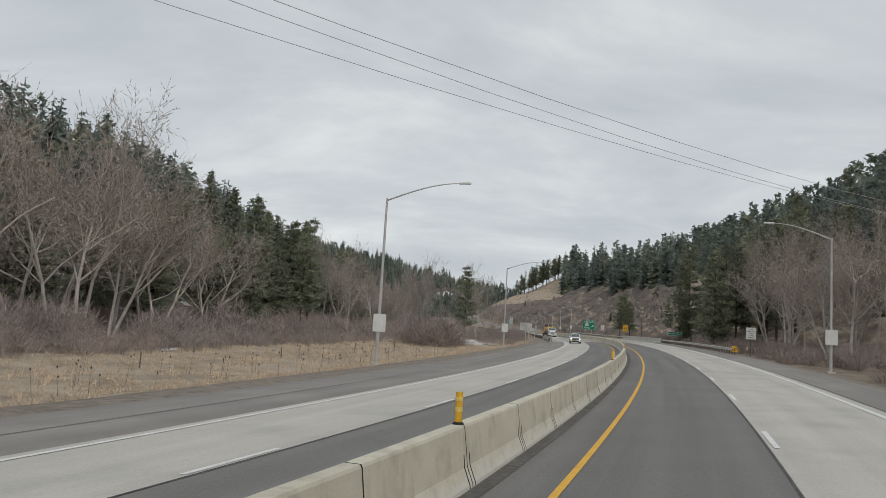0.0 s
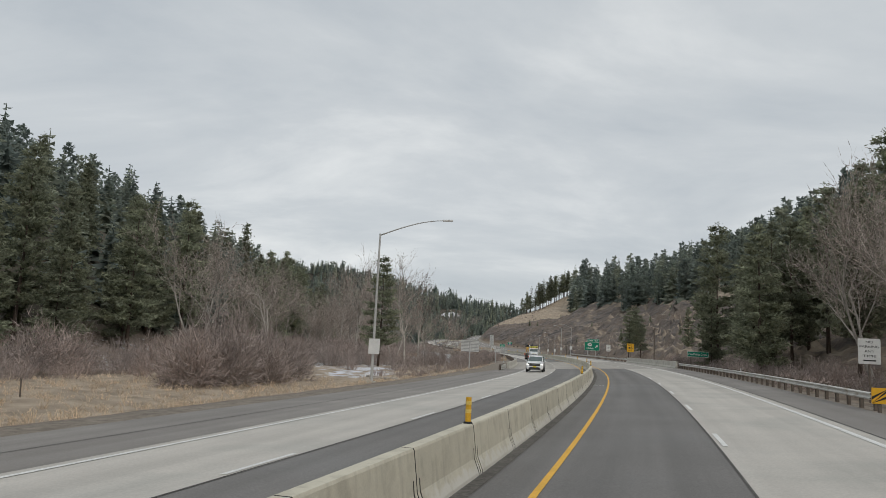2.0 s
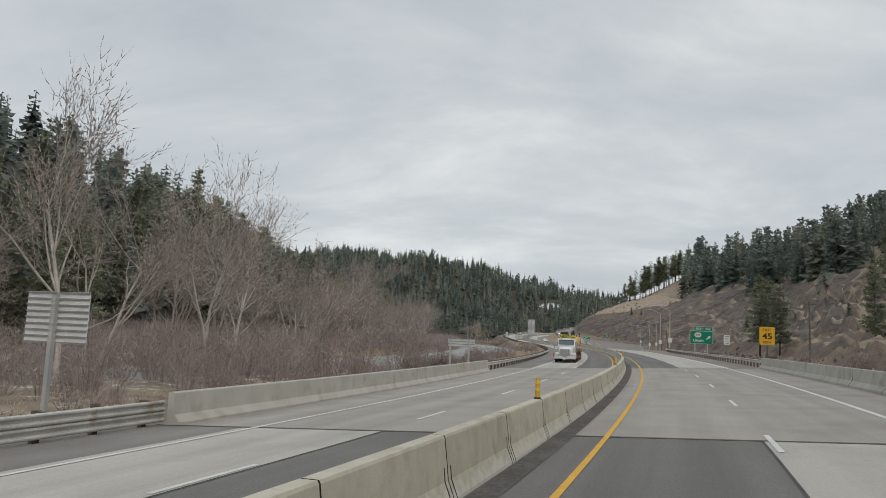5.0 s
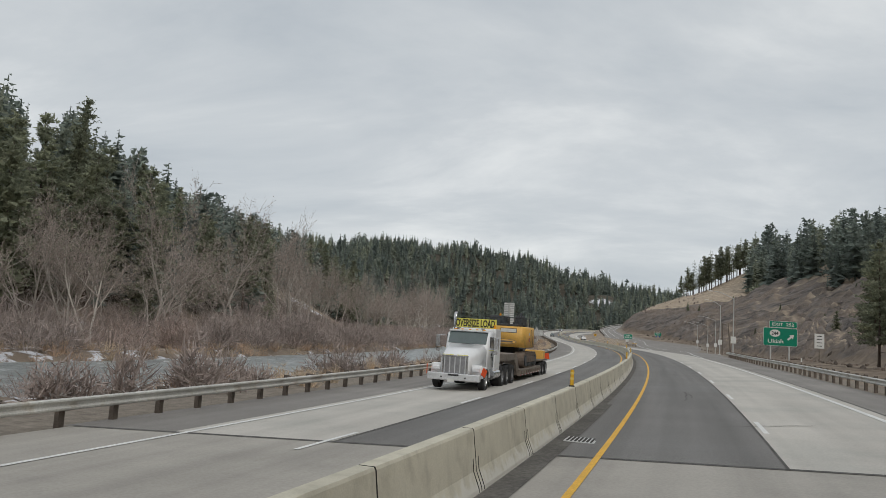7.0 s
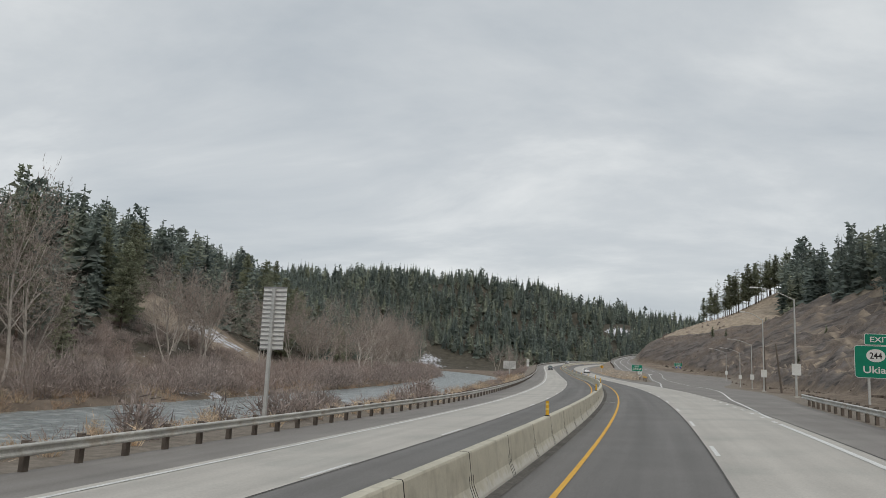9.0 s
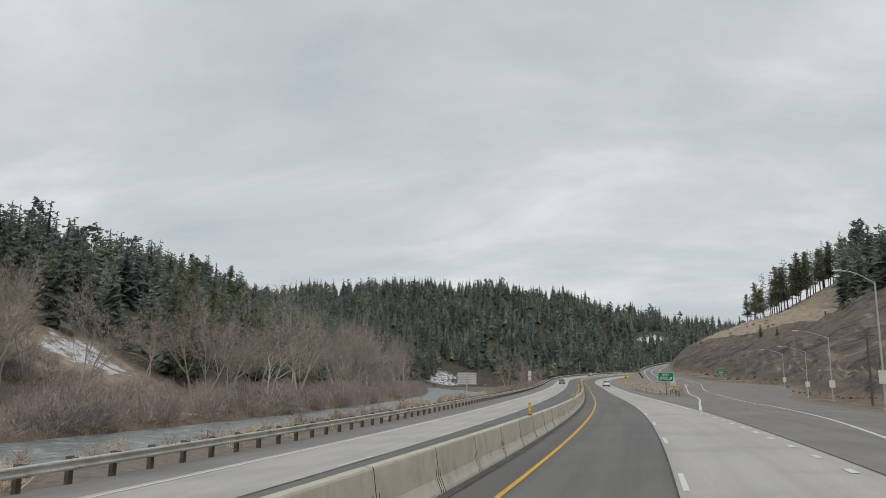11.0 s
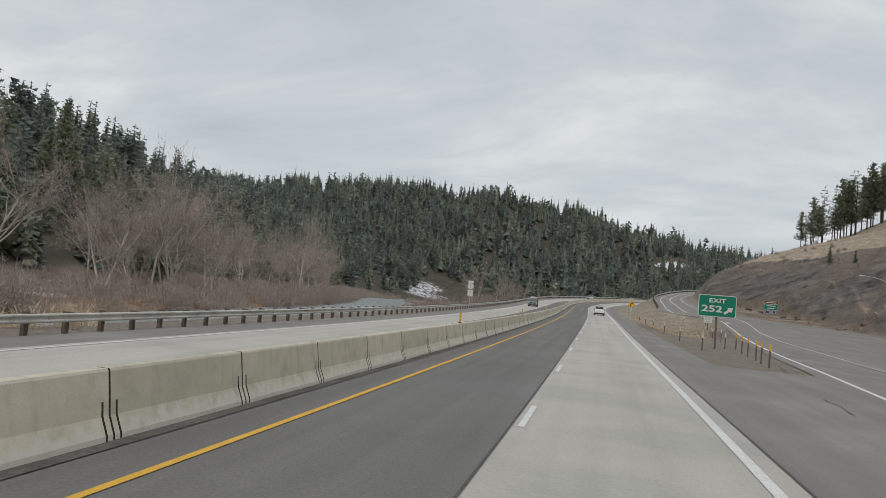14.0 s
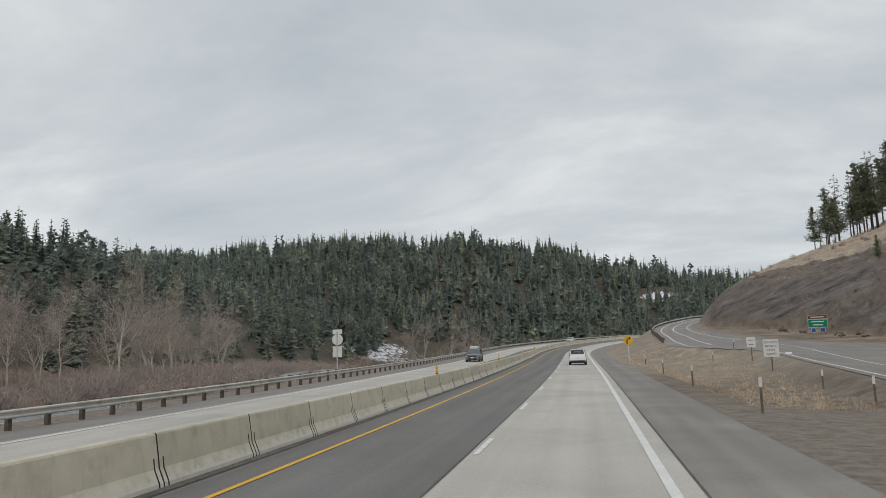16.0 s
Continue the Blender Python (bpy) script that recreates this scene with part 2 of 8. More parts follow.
def ground_material():
    """Soil, dry grass, bare rock, gravel and left-over snow, laid out by cover attributes on the sheet."""
    m = bpy.data.materials.new("valley_ground")
    m.use_nodes = True
    nt = m.node_tree
    N, L = nt.nodes.new, nt.links.new
    b = nt.nodes["Principled BSDF"]
    b.inputs["Roughness"].default_value = 0.95
    b.inputs["Specular IOR Level"].default_value = 0.2
    geo = N("ShaderNodeNewGeometry")

    tall = N("ShaderNodeMapping")
    tall.inputs["Scale"].default_value = (1.0, 1.0, 0.75)
    L(geo.outputs["Position"], tall.inputs[0])

    def upright(sc, detail, rough):
        """Noise drawn out up and down, for cracked rock."""
        n = N("ShaderNodeTexNoise")
        n.inputs["Scale"].default_value, n.inputs["Detail"].default_value, n.inputs["Roughness"].default_value = sc, detail, rough
        L(tall.outputs[0], n.inputs["Vector"])
        return n.outputs["Fac"]

    tilt = N("ShaderNodeVectorRotate")
    tilt.rotation_type = "Y_AXIS"
    tilt.inputs["Angle"].default_value = radians(22)
    L(geo.outputs["Position"], tilt.inputs["Vector"])
    layers = N("ShaderNodeMapping")
    layers.inputs["Scale"].default_value = (0.11, 0.11, 0.8)
    L(tilt.outputs[0], layers.inputs[0])

    def strata(sc, detail, rough):
        """Noise drawn out along the dipping beds of the rock."""
        n = N("ShaderNodeTexNoise")
        n.inputs["Scale"].default_value, n.inputs["Detail"].default_value, n.inputs["Roughness"].default_value = sc, detail, rough
        n.inputs["Distortion"].default_value = 0.6
        L(layers.outputs[0], n.inputs["Vector"])
        return n.outputs["Fac"]

    def tex(sc, detail=5, rough=0.6):
        n = N("ShaderNodeTexNoise")
        n.inputs["Scale"].default_value, n.inputs["Detail"].default_value, n.inputs["Roughness"].default_value = sc, detail, rough
        L(geo.outputs["Position"], n.inputs["Vector"])
        return n.outputs["Fac"]

    def ramp(sock, a, ca, c, cc):
        r = N("ShaderNodeValToRGB")
        r.color_ramp.elements[0].position, r.color_ramp.elements[0].color = a, (*ca, 1)
        r.color_ramp.elements[1].position, r.color_ramp.elements[1].color = c, (*cc, 1)
        L(sock, r.inputs[0])
        return r.outputs[0]

    def blend(fac, a, c):
        x = N("ShaderNodeMix")
        x.data_type = "RGBA"
        L(fac, x.inputs["Factor"])
        L(a, x.inputs["A"])
        L(c, x.inputs["B"])
        return x.outputs["Result"]

    def cover(name, tex_sock, soft=0.35):
        """Attribute broken up by noise."""
        at = N("ShaderNodeAttribute")
        at.attribute_name = name
        s = N("ShaderNodeMath")
        s.operation = "ADD"
        L(at.outputs["Fac"], s.inputs[0])
        L(tex_sock, s.inputs[1])
        r = N("ShaderNodeMapRange")
        r.inputs["From Min"].default_value, r.inputs["From Max"].default_value = 1.0 - soft / 2, 1.0 + soft / 2
        L(s.outputs[0], r.inputs["Value"])
        return r.outputs[0]

    soil = ramp(tex(0.3, 9, 0.7), 0.34, (0.135, 0.106, 0.082), 0.68, (0.27, 0.218, 0.172))
    grass = ramp(tex(0.5, 6), 0.32, (0.27, 0.222, 0.17), 0.68, (0.49, 0.405, 0.315))
    rock = blend(ramp(tex(0.06, 8, 0.75), 0.42, (0, 0, 0), 0.6, (1, 1, 1)), ramp(strata(0.9, 10, 0.72), 0.36, (0.055, 0.05, 0.047), 0.66, (0.27, 0.24, 0.222)), ramp(upright(1.6, 12, 0.8), 0.36, (0.10, 0.078, 0.064), 0.66, (0.305, 0.25, 0.208)))
    gravel = ramp(tex(2.2, 10, 0.75), 0.34, (0.17, 0.147, 0.122), 0.68, (0.345, 0.302, 0.255))
    snow = ramp(tex(1.0), 0.3, (0.55, 0.56, 0.6), 0.7, (0.75, 0.76, 0.8))
    c = blend(cover("grass", tex(0.12)), soil, grass)
    floor = ramp(tex(0.2, 6), 0.3, (0.06, 0.056, 0.044), 0.7, (0.125, 0.11, 0.086))
    c = blend(cover("forest", tex(0.1)), c, floor)
    c = blend(cover("rock", tex(0.09, 7)), c, rock)
    c = blend(cover("gravel", tex(0.6)), c, gravel)
    c = blend(cover("snow", tex(0.45, 9, 0.65), 0.06), c, snow)
    L(c, b.inputs["Base Color"])
    bp = N("ShaderNodeBump")
    bp.inputs["Strength"].default_value, bp.inputs["Distance"].default_value = 0.8, 0.22
    both = N("ShaderNodeMath")
    both.operation = "ADD"
    L(tex(1.3, 8, 0.75), both.inputs[0])
    L(strata(0.9, 10, 0.72), both.inputs[1])
    L(both.outputs[0], bp.inputs["Height"])
    L(bp.outputs[0], b.inputs["Normal"])
    return m


GROUND = ground_material()


# ---------------------------------------------------------------- the line of the road
# u: metres north along the near yellow line; d: metres to its right
U = np.arange(-400, 3001, 1.0)


def smooth(a, lo, hi):
    k = np.clip((a - lo) / (hi - lo), 0, 1)
    return k * k * (3 - 2 * k)


def spline(ku, k):
    """A natural cubic through the knots."""
    ku, k = np.array(ku, float), np.array(k, float)
    n, h = len(ku), np.diff(ku)
    A, b = np.eye(n), np.zeros(n)
    for i in range(1, n - 1):
        A[i, i - 1], A[i, i], A[i, i + 1] = h[i - 1], 2 * (h[i - 1] + h[i]), h[i]
        b[i] = 6 * ((k[i + 1] - k[i]) / h[i] - (k[i] - k[i - 1]) / h[i - 1])
    m = np.linalg.solve(A, b)

    def f(u):
        u = np.clip(u, ku[0], ku[-1])
        j = np.clip(np.searchsorted(ku, u) - 1, 0, n - 2)
        t, r, hh = u - ku[j], ku[j + 1] - u, h[j]
        return m[j] * r ** 3 / (6 * hh) + m[j + 1] * t ** 3 / (6 * hh) + (k[j] / hh - m[j] * hh / 6) * r + (k[j + 1] / hh - m[j + 1] * hh / 6) * t

    return f


# eastward run of the line per metre north, and the height of the line
RUN = spline([-60, 0, 60, 120, 180, 240, 300, 360, 420, 480, 540], [0.4531, 0.3509, 0.2554, 0.1878, 0.1045, 0.0343, -0.0265, -0.0973, -0.1405, -0.1434, -0.156])
RISE = spline([-60, 0, 80, 160, 240, 320, 400, 480, 560], [-0.611, -0.185, 0.816, 1.651, 2.427, 3.314, 4.065, 4.947, 6.55])
SLOPES = RUN(U) + np.clip(U - 590, 0, 240) / 440
XREF = np.cumsum(SLOPES)
XREF = XREF - XREF[400] - 1.9837 + 0.5 * (SLOPES - SLOPES[400])
ZREF = RISE(U) + np.cumsum(np.interp(U, [-400, -61, -60, 555, 560, 600, 760, 900], [0.0104, 0.0104, 0.0, 0.0, 0.02, 0.036, 0.036, 0.0]))
ZREF = ZREF - ZREF[400] - 0.185
ARC = np.cumsum(np.sqrt(1 + SLOPES ** 2))
ARC = ARC - ARC[400]


def bank(u):
    return np.interp(u, [-400, 0, 80, 160, 240, 320, 400, 480, 640, 1100], [0.045, 0.045, 0.044, 0.054, 0.046, 0.043, 0.0, -0.018, -0.05, -0.05])


RAMP_C = ([300, 370, 379, 398, 412, 430, 445, 462, 474, 486, 500, 517, 530, 545, 556, 561, 565, 572, 590, 610, 640, 660, 680, 700, 720, 740, 760, 800, 900], [8, 10.2, 11.1, 13.4, 15.4, 17.7, 19.4, 20.9, 22.1, 23.5, 25.2, 27.4, 29.0, 30.9, 32.2, 31.2, 27.6, 24.4, 24.9, 25.6, 24.8, 24.8, 26, 28.3, 31.8, 37, 44, 64, 130])
EXIT_EDGE = ([300, 324, 334, 359, 392, 406, 427, 455, 474, 500, 524, 548, 562, 574, 587, 598, 606, 624, 653, 680], [7.7, 8.9, 10.0, 13.1, 16.4, 17.2, 19.3, 22.4, 24.6, 27.0, 29.6, 33.4, 35.2, 35.0, 33.7, 32.1, 30.8, 29.3, 27.7, 28.7])
RAMP_Z = ([380, 450, 500, 560, 600, 660, 710, 800, 900], [0, 0, 0.2, 1.2, 2.3, 4.4, 6.6, 9, 11])


def eased(knots, values, reach=12):
    """A table over U with its corners rounded off."""
    a = np.pad(np.interp(U, knots, values), reach, mode="edge")
    return np.convolve(a, np.full(2 * reach + 1, 1 / (2 * reach + 1)), "valid")


RAMP_MID = eased(*RAMP_C, 3)
EDGE_LINE = eased(*EXIT_EDGE, 4)
PAVED = eased([-400, 250, 290, 315, 330, 352, 400, 440, 486, 520, 545, 562, 571, 578, 600, 640, 660, 680, 700, 720, 740, 760, 800, 900], [10.6, 10.6, 11.0, 12.3, 14, 17.7, 23, 31, 41, 51, 57.5, 58.5, 51, 40, 36, 30, 28.8, 29.6, 31.5, 35, 40.2, 47.2, 67.5, 134], 8)


def ramp_mid(u):
    return np.interp(u, U, RAMP_MID)


def ramp_left(u):
    """The left-hand edge of the ramp's pavement."""
    return ramp_mid(u) - np.interp(u, [560, 580], [3.6, 5.0])


def paved_right(u):
    """The right-hand edge of the pavement, the exit's apron with it."""
    return np.interp(u, U, PAVED)


def deck_z(u, d):
    """Height of the pavement."""
    rise = np.interp(u, *RAMP_Z) * smooth(d, 11, np.maximum(ramp_mid(u) - 4, 12))
    # the apron falls away beyond the exit lane
    rise = rise - 0.05 * np.clip(d - 22, 0, 26) * smooth(u, 345, 385) * smooth(u, 600, 520)
    # the far roadway and its shoulder fall away to the river
    fall = (0.011 * np.clip(-2 - d, 0, 8) + 0.05 * np.clip(-10 - d, 0, 4)) * smooth(u, 270, 340)
    return np.interp(u, U, ZREF) + bank(u) * np.clip(d, -15, 14) + rise - fall


def plan(u, d):
    """East and north of a point beside the road."""
    s = np.interp(u, U, SLOPES)
    n = np.sqrt(1 + s * s)
    e = np.clip(d, -90, 90)
    return np.interp(u, U, XREF) + e / n + (d - e), u - e * s / n


def at(u, d, h=0.0):
    """A place on the pavement, h above it."""
    x, y = plan(u, d)
    return Vector((float(x), float(y), float(deck_z(u, d)) + h))


def heading(u):
    """Degrees to turn a thing built along +y so that it lies along the road."""
    return -math.degrees(math.atan(float(np.interp(u, U, SLOPES))))


# ---------------------------------------------------------------- the lie of the land
def river_mid(u):
    return np.interp(u, [-400, -100, 60, 130, 200, 250, 300, 400, 430, 470, 520, 560, 600, 650, 700, 1000], [-110, -95, -68, -56, -41, -31, -28.5, -27, -28, -30, -36, -42, -50, -70, -104, -200])


def river_z(u):
    return -1.6 + 0.0085 * u


_rng = np.random.RandomState(4)
_waves = [(_rng.uniform(-1, 1, 2), _rng.uniform(0, 6.28), w) for w in (90, 90, 60, 60, 40, 40, 25, 25, 16, 16, 11, 11, 7, 7) for _ in range(2)]


def rough(x, y):
    """Rolling unevenness of the hills, about -1 to 1."""
    z = 0
    for k, p, w in _waves:
        k = k / np.hypot(*k)
        z = z + (w / 90) ** 0.9 * np.sin((k[0] * x + k[1] * y) * 6.2832 / w + p)
    return z / 5


def hill_right(u):
    return np.interp(u, [-400, -50, 60, 130, 200, 260, 350, 430, 480, 550, 600, 632, 650, 665, 680, 700, 720, 740, 760, 800, 900], [60, 48, 34, 28, 26, 28, 37, 50, 60, 61, 55, 49, 39, 31.5, 30, 32, 35.6, 40.8, 47.8, 68, 134.6])


def hill_left(u):
    return np.interp(u, [-400, -50, 60, 150, 250, 330, 420, 520, 600, 700, 800, 1000], [-66, -66, -62, -68, -70, -67, -72, -80, -95, -120, -160, -260])


def land_z(u, d):
    """Height of the ground."""
    x, y = plan(u, d)
    edge_r = paved_right(u)
    base = deck_z(u, np.clip(d, -14.9, edge_r))
    z = base - 0.07 * np.clip(np.minimum(d + 14.5, edge_r - d), 0, 1) - 0.03
    island = smooth(d, 10.0, 10.6) * smooth(ramp_left(u) - d, -1.3, -0.3) * smooth(u, 436, 444)
    z = z + 0.07 * island - 1.1 * smooth(d, 11.5, 17) * smooth(ramp_left(u) - d, 0.2, 3.0) * smooth(u, 470, 520) * smooth(u, 580, 562)
    r = rough(x, y)
    # left verge, river flat and river
    out = np.clip(-14.9 - d, 0, None)
    rz = river_z(u)
    flat = np.where(u < 120, z - 0.7, 0.0) + np.where(u >= 120, (z - 0.7) * smooth(u, 175, 120) + (rz + 0.55) * smooth(u, 120, 175), 0.0)
    k = smooth(out, 0.8, 7)
    z = z * (1 - k) + flat * k + 0.12 * r * smooth(out, 2, 10)
    across = np.abs(d - river_mid(u))
    wet = smooth(across, 13, 10) * smooth(out, 1.5, 6)
    z = z * (1 - wet) + np.minimum(z, rz - 0.7) * wet
    up = np.clip(hill_left(u) - d, 0, None)
    tall = np.interp(u, [-400, 60, 140, 200, 330, 420, 520, 620, 760, 900], [49, 49, 46, 52, 52, 40, 45, 54, 42, 36])
    z = z + tall * (1 - np.exp(-(up / 62) ** 1.35)) + 0.035 * up * (up > 0) * 0.6 + r * 2.6 * smooth(up, 4, 50)
    # right verge, rock cut and hill
    over = np.clip(d - edge_r, 0, None)
    z = z - 0.55 * smooth(over, 0.6, 4) * np.interp(u, [-400, 150, 230, 400], [1, 1, 0.6, 0.3])
    lift = np.clip(d - hill_right(u), 0, None)
    steep = np.interp(u, [-400, 100, 250, 400, 560, 680, 760, 900], [0.5, 0.6, 0.66, 0.7, 0.75, 1.15, 1.1, 0.6])
    top = np.interp(u, [-400, 60, 200, 300, 500, 650, 740, 830, 900, 1000], [44, 50, 74, 82, 79, 42, 44, 60, 40, 20])
    h = top * (1 - np.exp(-(steep * lift / top) ** 1.1))
    # the nose of the hill above the ramp: a steep cut with a grassy brow
    cut = np.interp(u, [600, 640, 680, 700, 740, 780], [10, 10.5, 11.5, 12.5, 15, 18])
    brow = np.interp(u, [600, 650, 690, 720, 745, 790, 850], [0.2, 0.17, 0.16, 0.18, 0.26, 0.5, 0.3])
    k = smooth(u, 590, 650)
    h = h * (1 - k) + k * (cut * (1 - np.exp(-(np.interp(u, [600, 640, 680, 700, 740], [1.2, 1.2, 1.35, 1.5, 2.0]) * lift / cut) ** 1.1)) + brow * np.minimum(lift, 60))
    z = z + h + 0.10 * np.clip(lift - 30, 0, 200) + r * 1.7 * smooth(lift, 3, 25)
    # the far ridge that closes the valley
    along = np.interp(x, [-1500, -700, -320, -260, -200, -150, -90, -30, 40, 140, 260, 400, 2000], [95, 95, 97, 104, 104, 104, 94, 82, 70, 56, 46, 40, 55])
    crest = np.interp(x, [-1500, -300, 40, 400, 2000], [1040, 1040, 1200, 1330, 1600])
    foot = crest - 270
    k = smooth(y, foot, crest + 40)
    z = np.where(y > foot, np.maximum(z, z * (1 - k) + (along + 9 * r * smooth(y, foot, foot + 120)) * k), z)
    return z


def CUT_TOP(u):
    """How far up the slope the rock cut reaches."""
    return np.interp(u, [0, 250, 400, 500, 580, 640, 655, 664, 674, 740, 800], [24, 34, 50, 58, 58, 56, 44, 20, 11, 11, 11])


# left-over snow: u, d, breadth, cover
SNOW_PATCHES = [(113, -76, 11, 0.62), (135, -26.5, 7, 0.53), (143, -26.5, 6, 0.52), (166, -57, 13, 0.64), (154, -31, 7, 0.6), (439, -95, 10, 0.53), (441, -88, 6, 0.54), (479, -56, 9, 0.6),
                (302, -55, 8, 0.56), (436, -56, 9, 0.55), (445, -58, 7, 0.55), (250, -44, 6, 0.47), (57, -41, 4, 0.5), (826, -182, 26, 0.53), (850, -197, 20, 0.52), (1060, -130, 18, 0.62), (330, -42, 5, 0.5), (390, -43, 6, 0.52)]


def ground_sheet():
    ucoord = np.concatenate([np.arange(-300, -40, 10), np.arange(-40, 600, 2.4), np.arange(600, 800, 1.6), np.arange(800, 1400, 10.0), np.arange(1400, 2900, 60.0)])
    dpos = np.concatenate([np.arange(-2200, -400, 100), np.arange(-400, -160, 8), np.arange(-160, -70, 3), np.arange(-70, -15, 1.25), [-14.6, -14.2, -13], np.arange(-11, 10, 3), np.arange(10, 72, 0.8), np.arange(72, 160, 3), np.arange(160, 400, 8), np.arange(400, 2300, 100)])
    uu, dd = np.meshgrid(ucoord, dpos, indexing="ij")
    x, y = plan(uu, dd)
    z = land_z(uu, dd)
    jit = np.random.RandomState(2).uniform(-1, 1, z.shape)
    off = np.minimum(np.clip(-15.5 - dd, 0, None) + np.clip(dd - paved_right(uu) - 1, 0, None), 6) / 6
    lift = np.clip(dd - hill_right(uu), 0, None)
    face = np.interp(uu, [100, 230, 350, 430], [0.35, 0.7, 0.9, 1.0]) * smooth(lift, 0.5, 4) * smooth(lift - CUT_TOP(uu), 3, -4) * np.interp(uu, [590, 650], [1.0, 0.3])
    crag = np.abs(rough(x * 5.5 + 40, y * 5.5)) + 0.6 * np.abs(rough(x * 11, y * 11 + 9))
    z = z + jit * off * 0.10 + (face + 0.45 * smooth(lift, 8, 20) * smooth(lift, 110, 70) * smooth(uu, 560, 480) * smooth(uu, 180, 240)) * (jit * 0.9 + 2.8 * crag) + jit * 0.25 * smooth(lift, 10, 30) * (dd < 120)
    # ledges of bare rock stepping up the slope
    w = z / 4.2 + 0.9 * rough(x * 0.9, y * 0.9) + 0.012 * uu
    st = w - np.floor(w)
    shelf = smooth(lift, 4, 12) * smooth(lift, 120, 80) * smooth(uu, 150, 220) * smooth(uu, 600, 520)
    z = z + 2.6 * shelf * (smooth(st, 0.55, 0.95) - st)
    grade = np.abs(np.gradient(z, axis=1) / np.gradient(np.broadcast_to(dd, z.shape), axis=1))
    nu, nd = z.shape
    verts = np.stack([x, y, z], -1).reshape(-1, 3)
    i = np.arange(nu - 1)[:, None] * nd + np.arange(nd - 1)[None, :]
    faces = np.stack([i, i + nd, i + nd + 1, i + 1], -1).reshape(-1, 4)
    me = bpy.data.meshes.new("ground")
    me.from_pydata(verts.tolist(), [], faces[:, ::-1].tolist())
    out = np.clip(-14.9 - dd, 0, None)
    upl = np.clip(hill_left(uu) - dd, 0, None)
    across = np.abs(dd - river_mid(uu))
    grass = np.where(dd < 0, np.where(uu < 125, smooth(out, 1.5, 4) * smooth(out, 30, 20) * 0.95, np.interp(uu, [125, 165, 225], [0.85, 0.62, 0.35]) * smooth(out, 1, 4)), 0.35)
    grass = np.where(lift > 0, 0.3 + np.interp(uu, [200, 450, 560], [0.22, 0.3, 0.5]) * smooth(lift - CUT_TOP(uu), -8, 2), grass)
    grass = np.where((dd > 8) & (dd < ramp_mid(uu) - 3) & (uu > 450), 0.15 + 0.55 * smooth(uu, 500, 540), grass)
    grass = np.where(upl > 3, 0.18, grass)
    rock = np.where(lift > 0, np.interp(uu, [0, 150, 330, 400, 800], [0.3, 0.45, 0.55, 0.72, 0.85]) * smooth(lift, 0, 4) * np.maximum(0.56 * smooth(uu, 640, 520) * (lift < 90), smooth(lift + 5 * rough(x * 3, y * 3) + 4 * rough(x * 9, y * 9) - CUT_TOP(uu), 5, -5)), 0)
    rock = np.where(lift > 0, np.clip(rock + 0.35 * smooth(grade, 0.75, 1.6) - 0.38 * smooth(grade, 0.7, 0.3) * smooth(uu, 640, 560), 0, 1), rock)
    grass = np.where(lift > 4, np.clip(grass + 0.35 * smooth(grade, 0.7, 0.3), 0, 0.9), grass)
    forest = np.where(upl > 0, smooth(upl, 2, 14), 0) * (dd < 0) + np.where((y > 780) & (dd < 30), 1.0, 0.0)
    forest = np.clip(forest, 0, 1) * 0.85
    bare = smooth(uu, 410, 422) * smooth(uu, 458, 448) * (dd > -112) * (upl > 0)
    forest, grass = forest * (1 - bare), np.maximum(grass, 0.6 * bare)
    gravel = np.where(dd < 0, smooth(out, 4.5, 0.8) * 0.9, smooth(dd - paved_right(uu), 8, 1) * 0.8)
    gravel = np.where((dd > 8) & (dd < ramp_mid(uu)) & (uu > 430), np.maximum(gravel * 0.6, smooth(uu, 520, 470)), gravel)
    snow = np.where(dd < -22, 0.27 + 0.14 * smooth(uu, 100, 130) * smooth(uu, 330, 240) * smooth(upl, 8, 0) + 0.06 * smooth(across, 20, 10) + 0.08 * smooth(upl, 30, 1) * (upl > 0) * (uu < 480), 0.12) * (np.abs(dd) < 900)
    snow = snow * np.where((uu < 125) & (dd > -45) & (dd < 0), 0.3, 1)
    snow = np.where(dd > 70, 0.2, snow)
    for su, sd, sr, amount in SNOW_PATCHES:
        far = np.hypot((uu - su) / 1.6, dd - sd)
        snow = np.maximum(snow, amount * smooth(far, sr, 0.35 * sr))
    for name, a in (("grass", grass), ("rock", rock), ("gravel", gravel), ("snow", snow), ("forest", forest)):
        t = me.attributes.new(name, "FLOAT", "POINT")
        t.data.foreach_set("value", a.reshape(-1).astype(np.float32))
    me.materials.append(GROUND)
    for p in me.polygons:
        p.use_smooth = True
    return tagged(new("ground", me), "valley floor and hillsides of soil, dry grass and rock with old snow", "ground", kind="structure")


ground_sheet()


